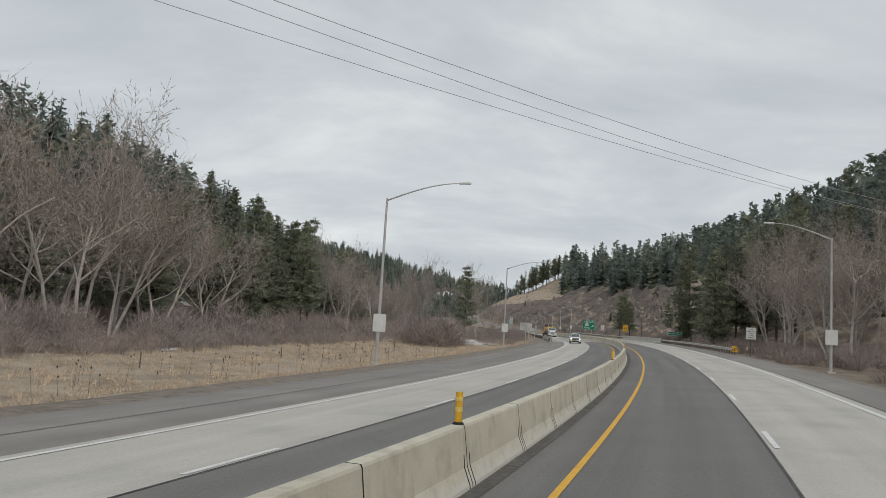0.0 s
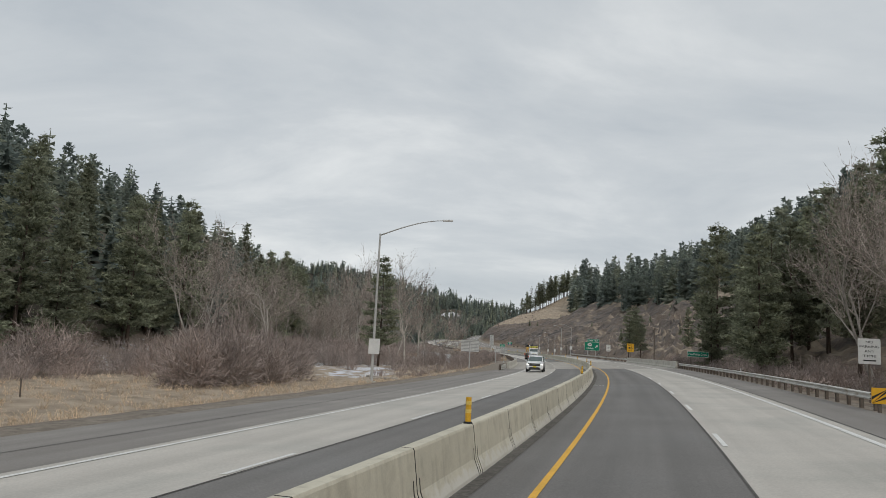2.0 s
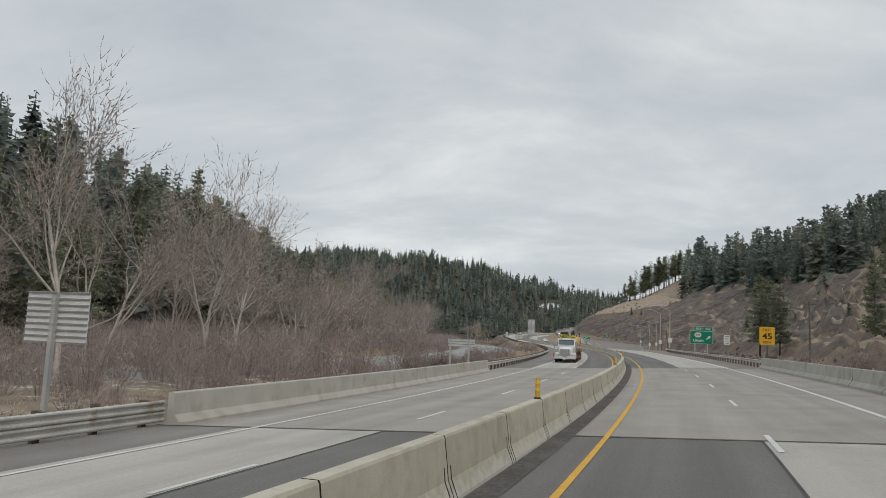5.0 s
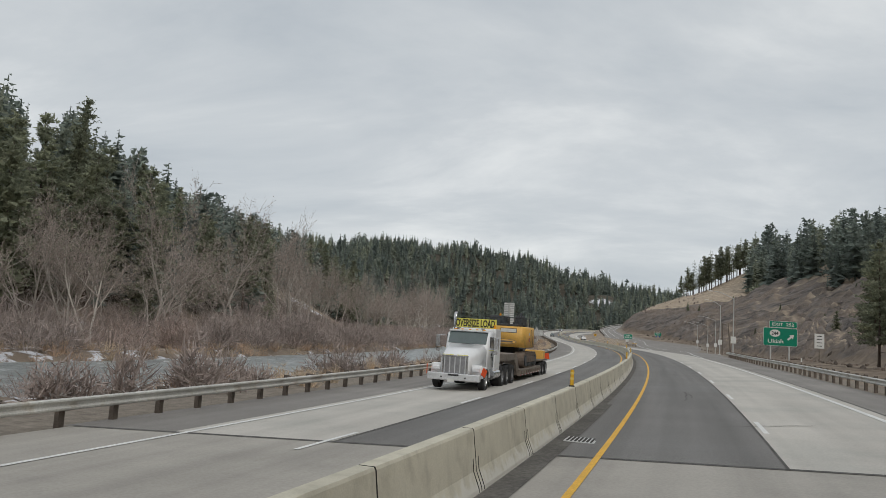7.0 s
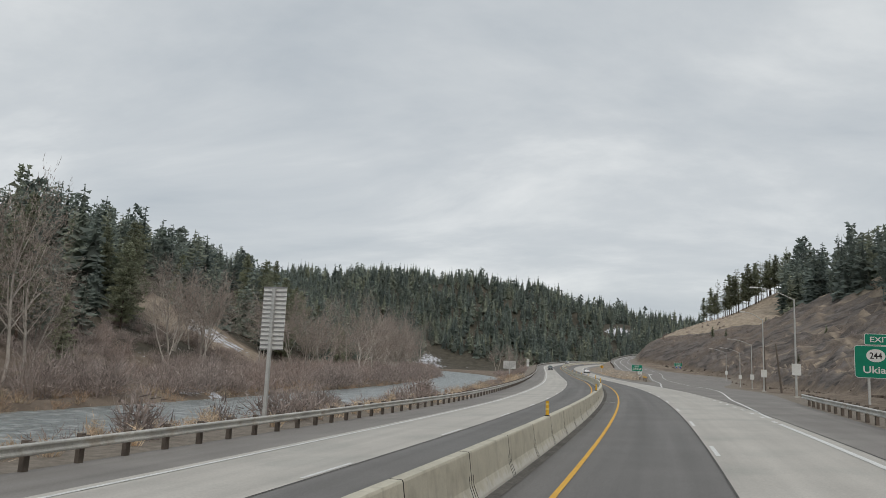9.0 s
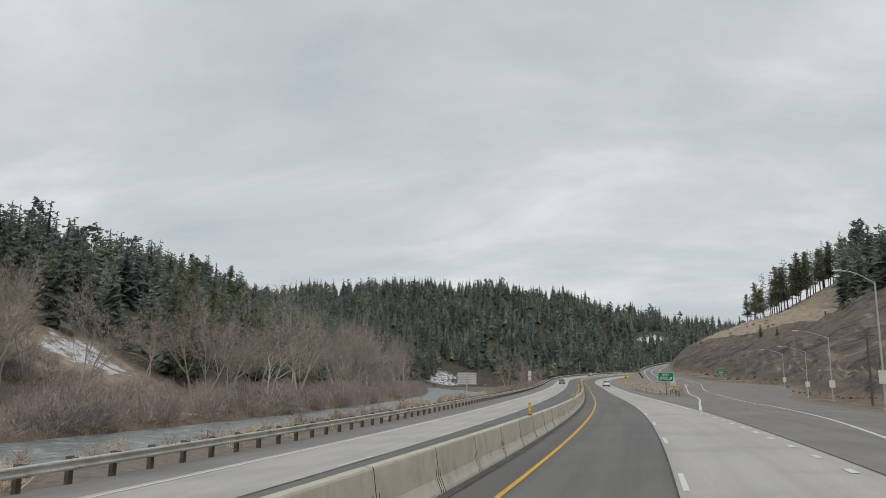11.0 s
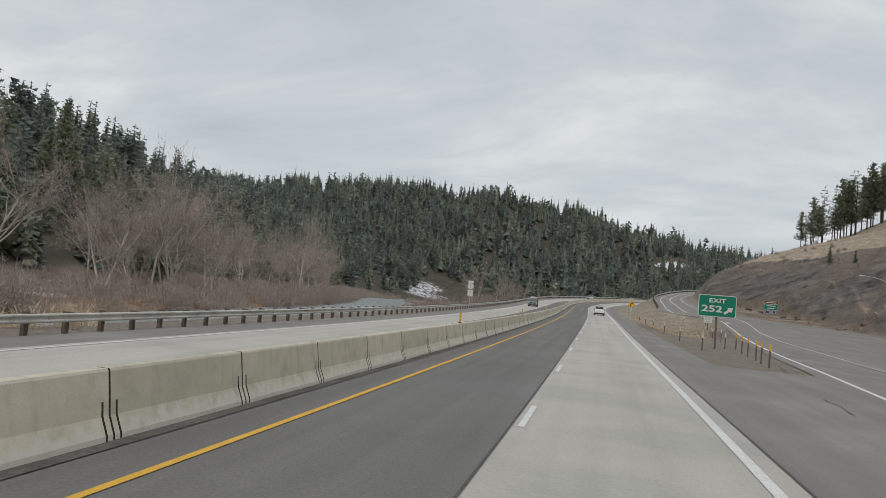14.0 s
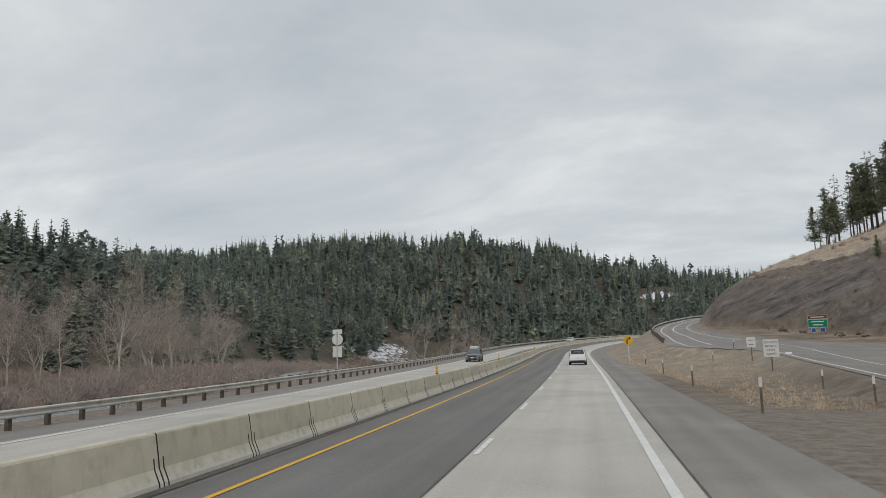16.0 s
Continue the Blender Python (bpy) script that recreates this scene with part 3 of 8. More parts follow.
def strip(name, u0, u1, d0, d1, mat, h=0.0, step=3.0, cols=1, thick=0.0):
    """A ribbon of pavement; d0 and d1 are numbers or functions of u."""
    n = max(2, int((u1 - u0) / step) + 1)
    us = np.linspace(u0, u1, n)
    f0 = d0(us) if callable(d0) else np.full(n, float(d0))
    f1 = d1(us) if callable(d1) else np.full(n, float(d1))
    verts, faces = [], []
    for k in range(cols + 1):
        dd = f0 + (f1 - f0) * k / cols
        x, y = plan(us, dd)
        verts += np.stack([x, y, deck_z(us, dd) + h], -1).tolist()
    for k in range(cols):
        faces += [(k * n + i, (k + 1) * n + i, (k + 1) * n + i + 1, k * n + i + 1) for i in range(n - 1)]
    if thick:
        m = len(verts)
        verts += [(a, b, c - thick) for a, b, c in verts]
        top = list(faces)
        faces += [tuple(m + i for i in f[::-1]) for f in top]
        ring = [i for i in range(n)] + [k * n + n - 1 for k in range(1, cols + 1)] + [cols * n + i for i in range(n - 2, -1, -1)] + [k * n for k in range(cols - 1, 0, -1)]
        faces += [(a, m + a, m + b, b)[::-1] for a, b in zip(ring, ring[1:] + ring[:1])]
    me = bpy.data.meshes.new(name)
    me.from_pydata(verts, [], faces)
    me.materials.append(mat)
    dv = np.concatenate([f0 + (f1 - f0) * k / cols for k in range(cols + 1)])
    for key, a in (("across", dv), ("along", np.tile(us, cols + 1))):
        t = me.attributes.new(key, "FLOAT", "POINT")
        t.data.foreach_set("value", np.resize(a, len(verts)).astype(np.float32))
    return new(name, me)


BR0, BR1 = 162.0, 215.0
END = 900.0
# stretches of road before and after the bridge
for a, b in ((-120, BR0), (BR1, END)):
    tagged(strip("road_left_lanes", a, b, -5.75, 3.47, ASPHALT, cols=3), "dark asphalt left lanes and median strip", "road", kind="structure")
    tagged(strip("road_right_lane", a, b, 3.47, 8.0, CONCRETE, cols=2), "worn grey concrete right lane", "road", kind="structure")
    tagged(strip("road_far_lane", a, b, -10.0, -5.75, CONCRETE, cols=2), "worn grey concrete lane of the opposite roadway", "road", kind="structure")
    tagged(strip("road_shoulder_far", a, b, lambda u: np.interp(u, [-400, 140, 162], [-14.9, -14.9, -13.2]), -10.0, SHOULDER, cols=2), "dark asphalt shoulder with a long joint", "road", kind="structure")
tagged(strip("road_shoulder", -120, BR0, 8.0, 10.6, SHOULDER, cols=1), "dark asphalt shoulder", "road", kind="structure")
tagged(strip("road_exit", BR1, 440, 8.0, paved_right, SHOULDER, cols=8), "dark asphalt exit lane widening out of the shoulder", "road", kind="structure")
tagged(strip("road_shoulder_after_exit", 440, END, 8.0, 10.7, SHOULDER, cols=1), "dark asphalt shoulder beyond the exit", "road", kind="structure")
tagged(strip("road_ramp", 440, END, ramp_left, paved_right, SHOULDER, cols=8), "dark asphalt exit ramp climbing round the hill", "road", kind="structure")
tagged(strip("bridge_deck", BR0, BR1, -12.9, 10.7, DECK, cols=8), "pale grey concrete bridge deck", "bridge", kind="structure")


def marks(name, mat, pairs, d, width, label):
    """Painted stripes, each a thin slab, in one piece of the setting per line."""
    verts, faces = [], []
    for u0, u1 in pairs:
        n = max(2, int((u1 - u0) / 3) + 1)
        us = np.linspace(u0, u1, n)
        dm = d(us) if callable(d) else np.full(n, float(d))
        m = len(verts)
        for s in (-0.5, 0.5):
            x, y = plan(us, dm + s * width)
            verts += np.stack([x, y, deck_z(us, dm + s * width) + 0.012], -1).tolist()
        faces += [(m + i, m + n + i, m + n + i + 1, m + i + 1) for i in range(n - 1)]
    me = bpy.data.meshes.new(name)
    me.from_pydata(verts, [], faces)
    me.materials.append(mat)
    return tagged(new(name, me), label, "road marking", kind="structure")


def u_of_arc(s):
    return float(np.interp(s, ARC, U))


def dashes(first, last, every, length):
    return [(u_of_arc(s), u_of_arc(s + length)) for s in np.arange(first, last, every)]


DASH0 = float(np.interp(403.2, U, ARC)) - 12.19 * 40
marks("yellow_edge_line", YELLOW_PAINT, [(-100, END)], 0.0, 0.13, "yellow edge line along the median")
marks("yellow_edge_line_far", YELLOW_PAINT, [(-100, END)], -2.55, 0.13, "yellow edge line of the opposite roadway")
marks("lane_dashes", WHITE_PAINT, dashes(DASH0, 800, 12.19, 3.05), 3.66, 0.13, "white lane dashes")
marks("lane_dashes_far", WHITE_PAINT, dashes(DASH0 + 5, 800, 12.19, 3.05), -5.93, 0.13, "white lane dashes")
marks("white_edge_line", WHITE_PAINT, [(-100, 296), (378, END)], 7.5, 0.2, "white edge line")
marks("white_edge_line_far", WHITE_PAINT, [(-100, END)], -9.6, 0.16, "white edge line")
marks("exit_dotted_line", WHITE_PAINT, dashes(float(np.interp(297, U, ARC)), float(np.interp(376, U, ARC)), 3.66, 0.95), 7.5, 0.2, "dotted white line along the exit lane")
marks("gore_line", WHITE_PAINT, [(374, END)], lambda u: np.maximum(ramp_mid(u) - 2.7, 7.5), 0.22, "white line down the side of the exit ramp")
marks("ramp_edge_line", WHITE_PAINT, [(300, END)], lambda u: np.where(u < 680, np.interp(u, U, EDGE_LINE), ramp_mid(u) + 2.7), 0.18, "white edge line of the exit ramp")
marks("ramp_centre_line", WHITE_PAINT, [(578, END)], lambda u: ramp_mid(u) + np.interp(u, [578, 610, 640], [1.2, 0.7, 0.0]), 0.22, "pale worn centre line of the ramp road")
marks("ramp_arrow", WHITE_PAINT, [(548.5, 553.5)], lambda u: 29.0 + 0.25 * (u - 548.5), 0.7, "white lane arrow on the exit ramp")
marks("median_grit", GRIT, [(-100, END)], -1.12, 0.26, "dark grit gathered along the foot of the barrier")
marks("bridge_grit", GRIT, [(150, 228)], -0.95, 0.34, "dark grit gathered along the barrier on the bridge")
marks("shoulder_seam", DARK_SEAM, [(-100, 150)], -12.3, 0.05, "dark lengthwise seam in the far shoulder")
marks("lane_seam", DARK_SEAM, [(-100, BR0), (BR1, 640)], 3.47, 0.05, "dark ragged seam between asphalt and concrete")
marks("lane_seam_far", DARK_SEAM, [(-100, BR0), (BR1, 640)], -5.75, 0.05, "dark seam between asphalt and concrete")
marks("edge_seam", DARK_SEAM, [(-100, BR0), (BR1, 640)], 8.0, 0.05, "dark seam between concrete and shoulder")
for k, (u, label) in enumerate(((BR0, "dark expansion joint at the near bridge end"), (BR1, "dark expansion joint at the far bridge end"))):
    j = strip("bridge_joint", u - 0.09, u + 0.09, -12.9, 10.6, DARK_SEAM, h=0.009, step=0.1, cols=8)
    tagged(j, label, "road joint", kind="structure")




def crack(u, d, length, turn, seed, width=0.03):
    """A ragged tar-dark crack wandering over the pavement; turn is from the road's direction, in degrees."""
    r = np.random.RandomState(seed)
    n = max(6, int(length / 0.25))
    bend = np.cumsum(r.normal(0, 0.035, n))
    f = np.linspace(0, length, n)
    us, dm = u + f * math.cos(radians(turn)) - bend * math.sin(radians(turn)), d + f * math.sin(radians(turn)) + bend * math.cos(radians(turn))
    w = width * r.uniform(0.3, 1.3, n)
    verts = []
    for s in (-1, 1):
        uu, dd = us - s * w * math.sin(radians(turn)), dm + s * w * math.cos(radians(turn))
        x, y = plan(uu, dd)
        verts += np.stack([x, y, deck_z(uu, dd) + 0.01], -1).tolist()
    me = bpy.data.meshes.new("pavement_crack")
    me.from_pydata(verts, [], [(i, n + i, n + i + 1, i + 1) for i in range(n - 1)])
    me.materials.append(DARK_SEAM)
    return tagged(new("pavement_crack", me), "thin dark ragged crack in the pavement", "crack", kind="structure")


for k, (u, d, length, turn) in enumerate(((407, 11.5, 8, 1), (424, 12.0, 4, 2), (231, 1.7, 4.5, 3), (233, 2.1, 3.5, -4), (222, 2.6, 3, 60), (393, 12.6, 7, 6), (440, 14.2, 6, 4), (372, 11.0, 9, 8))):
    crack(u, d, length, turn, 300 + k)


# ---------------------------------------------------------------- helpers for things
def part(name, bm, mat, parent=None, label=""):
    """Links a bmesh as one mesh object under a thing or part."""
    me = bpy.data.meshes.new(name)
    bm.to_mesh(me)
    bm.free()
    me.materials.append(mat)
    ob = new(name, me)
    ob.parent = parent
    if label:
        tagged(ob, label)
    return ob


def piece(name, me, parent, m):
    """An object of its own on shared mesh data, at the pose m under its parent."""
    ob = new(name, me)
    ob.parent = parent
    ob.matrix_basis = m
    return ob


def mesh_of(name, bm, mat):
    me = bpy.data.meshes.new(name)
    bm.to_mesh(me)
    bm.free()
    me.materials.append(mat)
    return me


def box(bm, size, centre, bevel=0.0, rot=None):
    r = bmesh.ops.create_cube(bm, size=1.0)
    m = Matrix.LocRotScale(centre, rot or Euler((0, 0, 0)), size)
    bmesh.ops.transform(bm, matrix=m, verts=r["verts"])
    if bevel:
        es = list({e for v in r["verts"] for e in v.link_edges})
        bmesh.ops.bevel(bm, geom=es, offset=bevel, segments=2, affect="EDGES", profile=0.6)
    return bm


def tube(bm, a, b, ra, rb=None, sides=8):
    a, b = Vector(a), Vector(b)
    rb = ra if rb is None else rb
    q = (b - a).to_track_quat("Z", "Y")
    rings = []
    for p, r in ((a, ra), (b, rb)):
        rings.append([bm.verts.new(p + q @ Vector((r * math.cos(6.2832 * k / sides), r * math.sin(6.2832 * k / sides), 0))) for k in range(sides)])
    for k in range(sides):
        bm.faces.new((rings[0][k], rings[0][(k + 1) % sides], rings[1][(k + 1) % sides], rings[1][k]))
    bm.faces.new(rings[0][::-1])
    bm.faces.new(rings[1])
    return bm


def prism(bm, profile, y0, y1):
    """A closed profile of (x, z) pushed along y."""
    a = [bm.verts.new((x, y0, z)) for x, z in profile]
    b = [bm.verts.new((x, y1, z)) for x, z in profile]
    n = len(profile)
    for k in range(n):
        bm.faces.new((a[k], a[(k + 1) % n], b[(k + 1) % n], b[k]))
    bm.faces.new(a[::-1])
    bm.faces.new(b)
    bmesh.ops.recalc_face_normals(bm, faces=bm.faces[:])
    return bm


def empty(name, m, label="", category="", group="", kind=""):
    ob = new(name)
    ob.empty_display_size = 0.3
    ob.matrix_basis = m
    return tagged(ob, label, category, group, kind)


def stand(u, d, h=0.0, turn=0.0):
    """A pose on the pavement along the road."""
    p = at(u, d, h)
    return pose(p.x, p.y, p.z, 0, 0, heading(u) + turn)


def on_land(u, d, h=0.0, turn=0.0):
    x, y = plan(u, d)
    return pose(float(x), float(y), float(land_z(np.array(float(u)), np.array(float(d)))) + h, 0, 0, heading(u) + turn)


# ---------------------------------------------------------------- median barrier
BAR_D, BAR_LEN, BAR_H = -1.58, 3.8435, 0.95
DARK = material("dark_joint_tone", (0.05, 0.047, 0.042), 0.95, scale=3)


def barrier_mesh():
    """A precast safety-shape segment; slots beside its ends and the end faces coloured dark."""
    bm = bmesh.new()
    half = [(0.30, 0.0), (0.29, 0.085), (0.19, 0.33), (0.168, 0.52), (0.115, BAR_H - 0.035), (0.095, BAR_H)]
    prof = half + [(-x, z) for x, z in half[::-1]]
    end = [(0.022, 0), (0.13, 0), (0.136, 1), (0.168, 1), (0.174, 0), (0.7, 0)]
    st = end + [(BAR_LEN - y, k) for y, k in end[::-1]]
    rings = []
    for y, k in st:
        ring = []
        for i, (x, z) in enumerate(prof):
            low = k == 1 and i in (0, 1, 2, 9, 10, 11)
            ring.append(bm.verts.new((x - math.copysign(0.025 * low, x), y, z)))
        rings.append(ring)
    n = len(prof)
    for (a, ka), (b, kb) in zip(zip(rings, [k for _, k in st]), zip(rings[1:], [k for _, k in st[1:]])):
        for i in range(n):
            f = bm.faces.new((a[i], a[(i + 1) % n], b[(i + 1) % n], b[i]))
            if (ka or kb) and i in (0, 1, 2, 8, 9, 10):
                f.material_index = 1
    for ring, back in ((rings[0], True), (rings[-1], False)):
        f = bm.faces.new(ring[::-1] if back else ring)
        f.material_index = 1
    bmesh.ops.recalc_face_normals(bm, faces=bm.faces[:])
    me = mesh_of("concrete_barrier", bm, BARRIER)
    me.materials.append(DARK)
    return me


BAR_MESH = barrier_mesh()
# Dark plug stands in the gap for its shadow and stops the light.
PLUG_MESH = mesh_of("joint_key", box(bmesh.new(), (0.15, 0.06, BAR_H - 0.12), (0, BAR_LEN, BAR_H / 2 - 0.04)), DARK)


def along(u0, u1, d, h=0.0):
    """A pose whose y runs from one place on the road to another, x to the right and z up."""
    a, b = at(u0, d, h), at(u1, d, h)
    run = (b - a).normalized()
    side = run.cross(Vector((0, 0, 1))).normalized()
    up = side.cross(run)
    return Matrix(((side.x, run.x, up.x, a.x), (side.y, run.y, up.y, a.y), (side.z, run.z, up.z, a.z), (0, 0, 0, 1)))


BAR_S0 = 0.64 - BAR_LEN * 22
for s in np.arange(BAR_S0, float(np.interp(790, U, ARC)), BAR_LEN):
    ob = new("concrete_barrier", BAR_MESH)
    ob.matrix_basis = along(u_of_arc(s), u_of_arc(s + BAR_LEN), BAR_D, -0.015)
    tagged(ob, "stained precast concrete median barrier segment with dark joint slots", "barrier", "median barrier")
    piece("joint_key", PLUG_MESH, ob, Matrix())


# ---------------------------------------------------------------- woods
def blades(rng, centres, size, flat=0.5, away=None, slim=0.42):
    """A slim triangle at each centre, as a spray of needles; away gives the way that it points."""
    n = len(centres)
    way = rng.normal(size=(n, 3)) * np.array([1, 1, flat])
    if away is not None:
        way = way * 0.75 + away
    way = way / np.linalg.norm(way, axis=1, keepdims=True)
    side = np.cross(way, rng.normal(size=(n, 3)))
    side = side / np.linalg.norm(side, axis=1, keepdims=True)
    ln = (size * rng.uniform(0.7, 1.25, n))[:, None]
    w = side * ln * slim * rng.uniform(0.7, 1.2, (n, 1))
    root = centres - way * ln * 0.45
    return np.stack([root - w, root + w, centres + way * ln * 0.85], 1).reshape(-1, 3)


def tri_mesh(name, pts, mat):
    """Loose triangles, three points each."""
    me = bpy.data.meshes.new(name)
    n = len(pts) // 3
    me.vertices.add(n * 3)
    me.loops.add(n * 3)
    me.polygons.add(n)
    me.vertices.foreach_set("co", np.ascontiguousarray(pts[: n * 3], np.float32).reshape(-1))
    me.loops.foreach_set("vertex_index", np.arange(n * 3, dtype=np.int32))
    me.polygons.foreach_set("loop_start", np.arange(0, n * 3, 3, dtype=np.int32))
    me.update(calc_edges=True)
    me.materials.append(mat)
    return me


def bent_tube(points, ra, rb, sides=8):
    """One bent tapering tube through the points."""
    bm = bmesh.new()
    pts = [Vector(p) for p in points]
    rings = []
    for i, p in enumerate(pts):
        way = (pts[min(i + 1, len(pts) - 1)] - pts[max(i - 1, 0)]).normalized()
        q = way.to_track_quat("Z", "Y")
        r = ra + (rb - ra) * i / (len(pts) - 1)
        rings.append([bm.verts.new(p + q @ Vector((r * math.cos(6.2832 * k / sides), r * math.sin(6.2832 * k / sides), 0))) for k in range(sides)])
    for a, b in zip(rings, rings[1:]):
        for k in range(sides):
            bm.faces.new((a[k], a[(k + 1) % sides], b[(k + 1) % sides], b[k]))
    bm.faces.new(rings[0][::-1])
    bm.faces.new(rings[-1])
    for f in bm.faces:
        f.smooth = True
    return bm


def conifer_points(rng, h, r, clear, whorls, arms, clumps, size, thin=0.0, power=0.85, start=0.0):
    """Clump centres of a conifer's crown: drooping arms in uneven whorls."""
    cs, ss = [], []
    for i in range(whorls):
        f = (i + rng.uniform(0, 0.8)) / whorls
        z = h * (clear + (1 - clear) * f)
        reach = r * ((1 - f) ** power) * (0.9 + 0.1 * (f > 0.1)) + 0.12
        for k in range(max(3, int(arms * (1 - 0.45 * f)))):
            if rng.rand() < thin:
                continue
            a = rng.uniform(0, 6.2832)
            ln = reach * rng.uniform(0.55, 1.12)
            m = max(2, int(clumps * ln / r) + 1)
            t = start + (1 - start) * (np.arange(m) + rng.uniform(0.2, 1, m)) / m
            droop = rng.uniform(-0.15, 0.32) * (1 - f)
            x = np.cos(a) * ln * t + rng.normal(0, 0.12, m)
            y = np.sin(a) * ln * t + rng.normal(0, 0.12, m)
            zz = z - droop * ln * t ** 1.3 + rng.normal(0, 0.10, m) + 0.12 * ln * t
            cs.append(np.stack([x, y, zz], -1))
            ss.append(size * rng.uniform(0.7, 1.25, m) * (1.05 - 0.35 * t))
    m = 5
    cs.append(np.stack([rng.normal(0, 0.05, m), rng.normal(0, 0.05, m), h * np.linspace(0.965, 1.01, m)], -1))
    ss.append(np.full(m, size * 0.5))
    return np.concatenate(cs), np.concatenate(ss)


def conifer(name, seed, h, r, clear, whorls, arms, clumps, size, per=4, thin=0.0, power=0.85, start=0.0, slim=0.42):
    """One conifer: an Empty with trunk and crown."""
    rng = np.random.RandomState(seed)
    c, s = conifer_points(rng, h, r, clear, whorls, arms, clumps, size, thin, power, start)
    c = np.repeat(c, per, 0) + rng.normal(0, size * 0.42, (len(c) * per, 3)) * [1, 1, 0.7]
    out = np.concatenate([c[:, :2] / (np.linalg.norm(c[:, :2], axis=1, keepdims=True) + 0.1), np.full((len(c), 1), 0.25)], 1)
    pts = blades(rng, c, np.repeat(s, per) * 1.05, 0.6, out * 0.8, slim)
    root = empty(name, pose(0, 0, -500))
    stubs = []
    for k in range(40):
        z = h * rng.uniform(max(0.08, clear * 0.5), 0.8)
        a = rng.uniform(0, 6.28)
        ln = (r * (1 - z / h) + 0.3) * (0.85 if z > clear * h else 0.5)
        e = (ln * math.cos(a), ln * math.sin(a), z + rng.uniform(-0.2, 0.2) * ln)
        stubs += [(-0.05 * math.sin(a), 0.05 * math.cos(a), z), (0.05 * math.sin(a), -0.05 * math.cos(a), z + 0.06), e]
    me = tri_mesh("crown", np.concatenate([pts, np.array(stubs)]), NEEDLES)
    me.materials.append(BARK)
    idx = np.zeros(len(me.polygons), np.int32)
    idx[-40:] = 1
    me.polygons.foreach_set("material_index", idx)
    crown = new("crown", me)
    crown.parent = root
    lean = rng.uniform(-0.15, 0.15, 2)
    stem = [(lean[0] * math.sin(f * 3), lean[1] * math.sin(f * 2.4), h * 0.97 * f - 0.4 * (f == 0)) for f in (0, 0.2, 0.4, 0.6, 0.8, 1)]
    bm = bent_tube(stem, 0.011 * h + 0.02, 0.025, 7)
    part("trunk", bm, BARK, root)
    return root


PINES = [
    conifer("conifer", 11, 17, 3.4, 0.10, 23, 10, 7, 0.64, 3, 0.05, 0.6),
    conifer("conifer", 12, 20, 3.8, 0.14, 25, 10, 7, 0.68, 3, 0.1, 0.55),
    conifer("conifer", 13, 15, 3.3, 0.06, 21, 10, 7, 0.64, 3, 0.0, 0.62),
    conifer("conifer", 14, 22, 4.1, 0.24, 21, 11, 8, 0.62, 3, 0.16, 0.45),
    conifer("conifer", 15, 13, 2.8, 0.04, 19, 10, 6, 0.6, 3, 0.0, 0.66),
    conifer("conifer", 16, 22, 4.3, 0.2, 22, 10, 8, 0.52, 8, 0.14, 0.42, 0.3, 0.3),
    conifer("conifer", 17, 18, 4.2, 0.1, 20, 10, 8, 0.52, 8, 0.08, 0.55, 0.2, 0.3),
]
PINES.append(conifer("conifer", 18, 22, 4.1, 0.2, 22, 5, 6, 0.40, 6, 0.25, 0.6, 0.3, 0.3))


def plant(proto, u, d, scale, turn, label, category, group):
    x, y = plan(u, d)
    z = float(land_z(np.array(float(u)), np.array(float(d))))
    m = pose(float(x), float(y), z - 0.15, 0, 0, turn)
    ob = copy_thing(proto, m)
    ob.scale = (scale, scale, scale * random.uniform(0.93, 1.1))
    return tagged(ob, label, category, group)


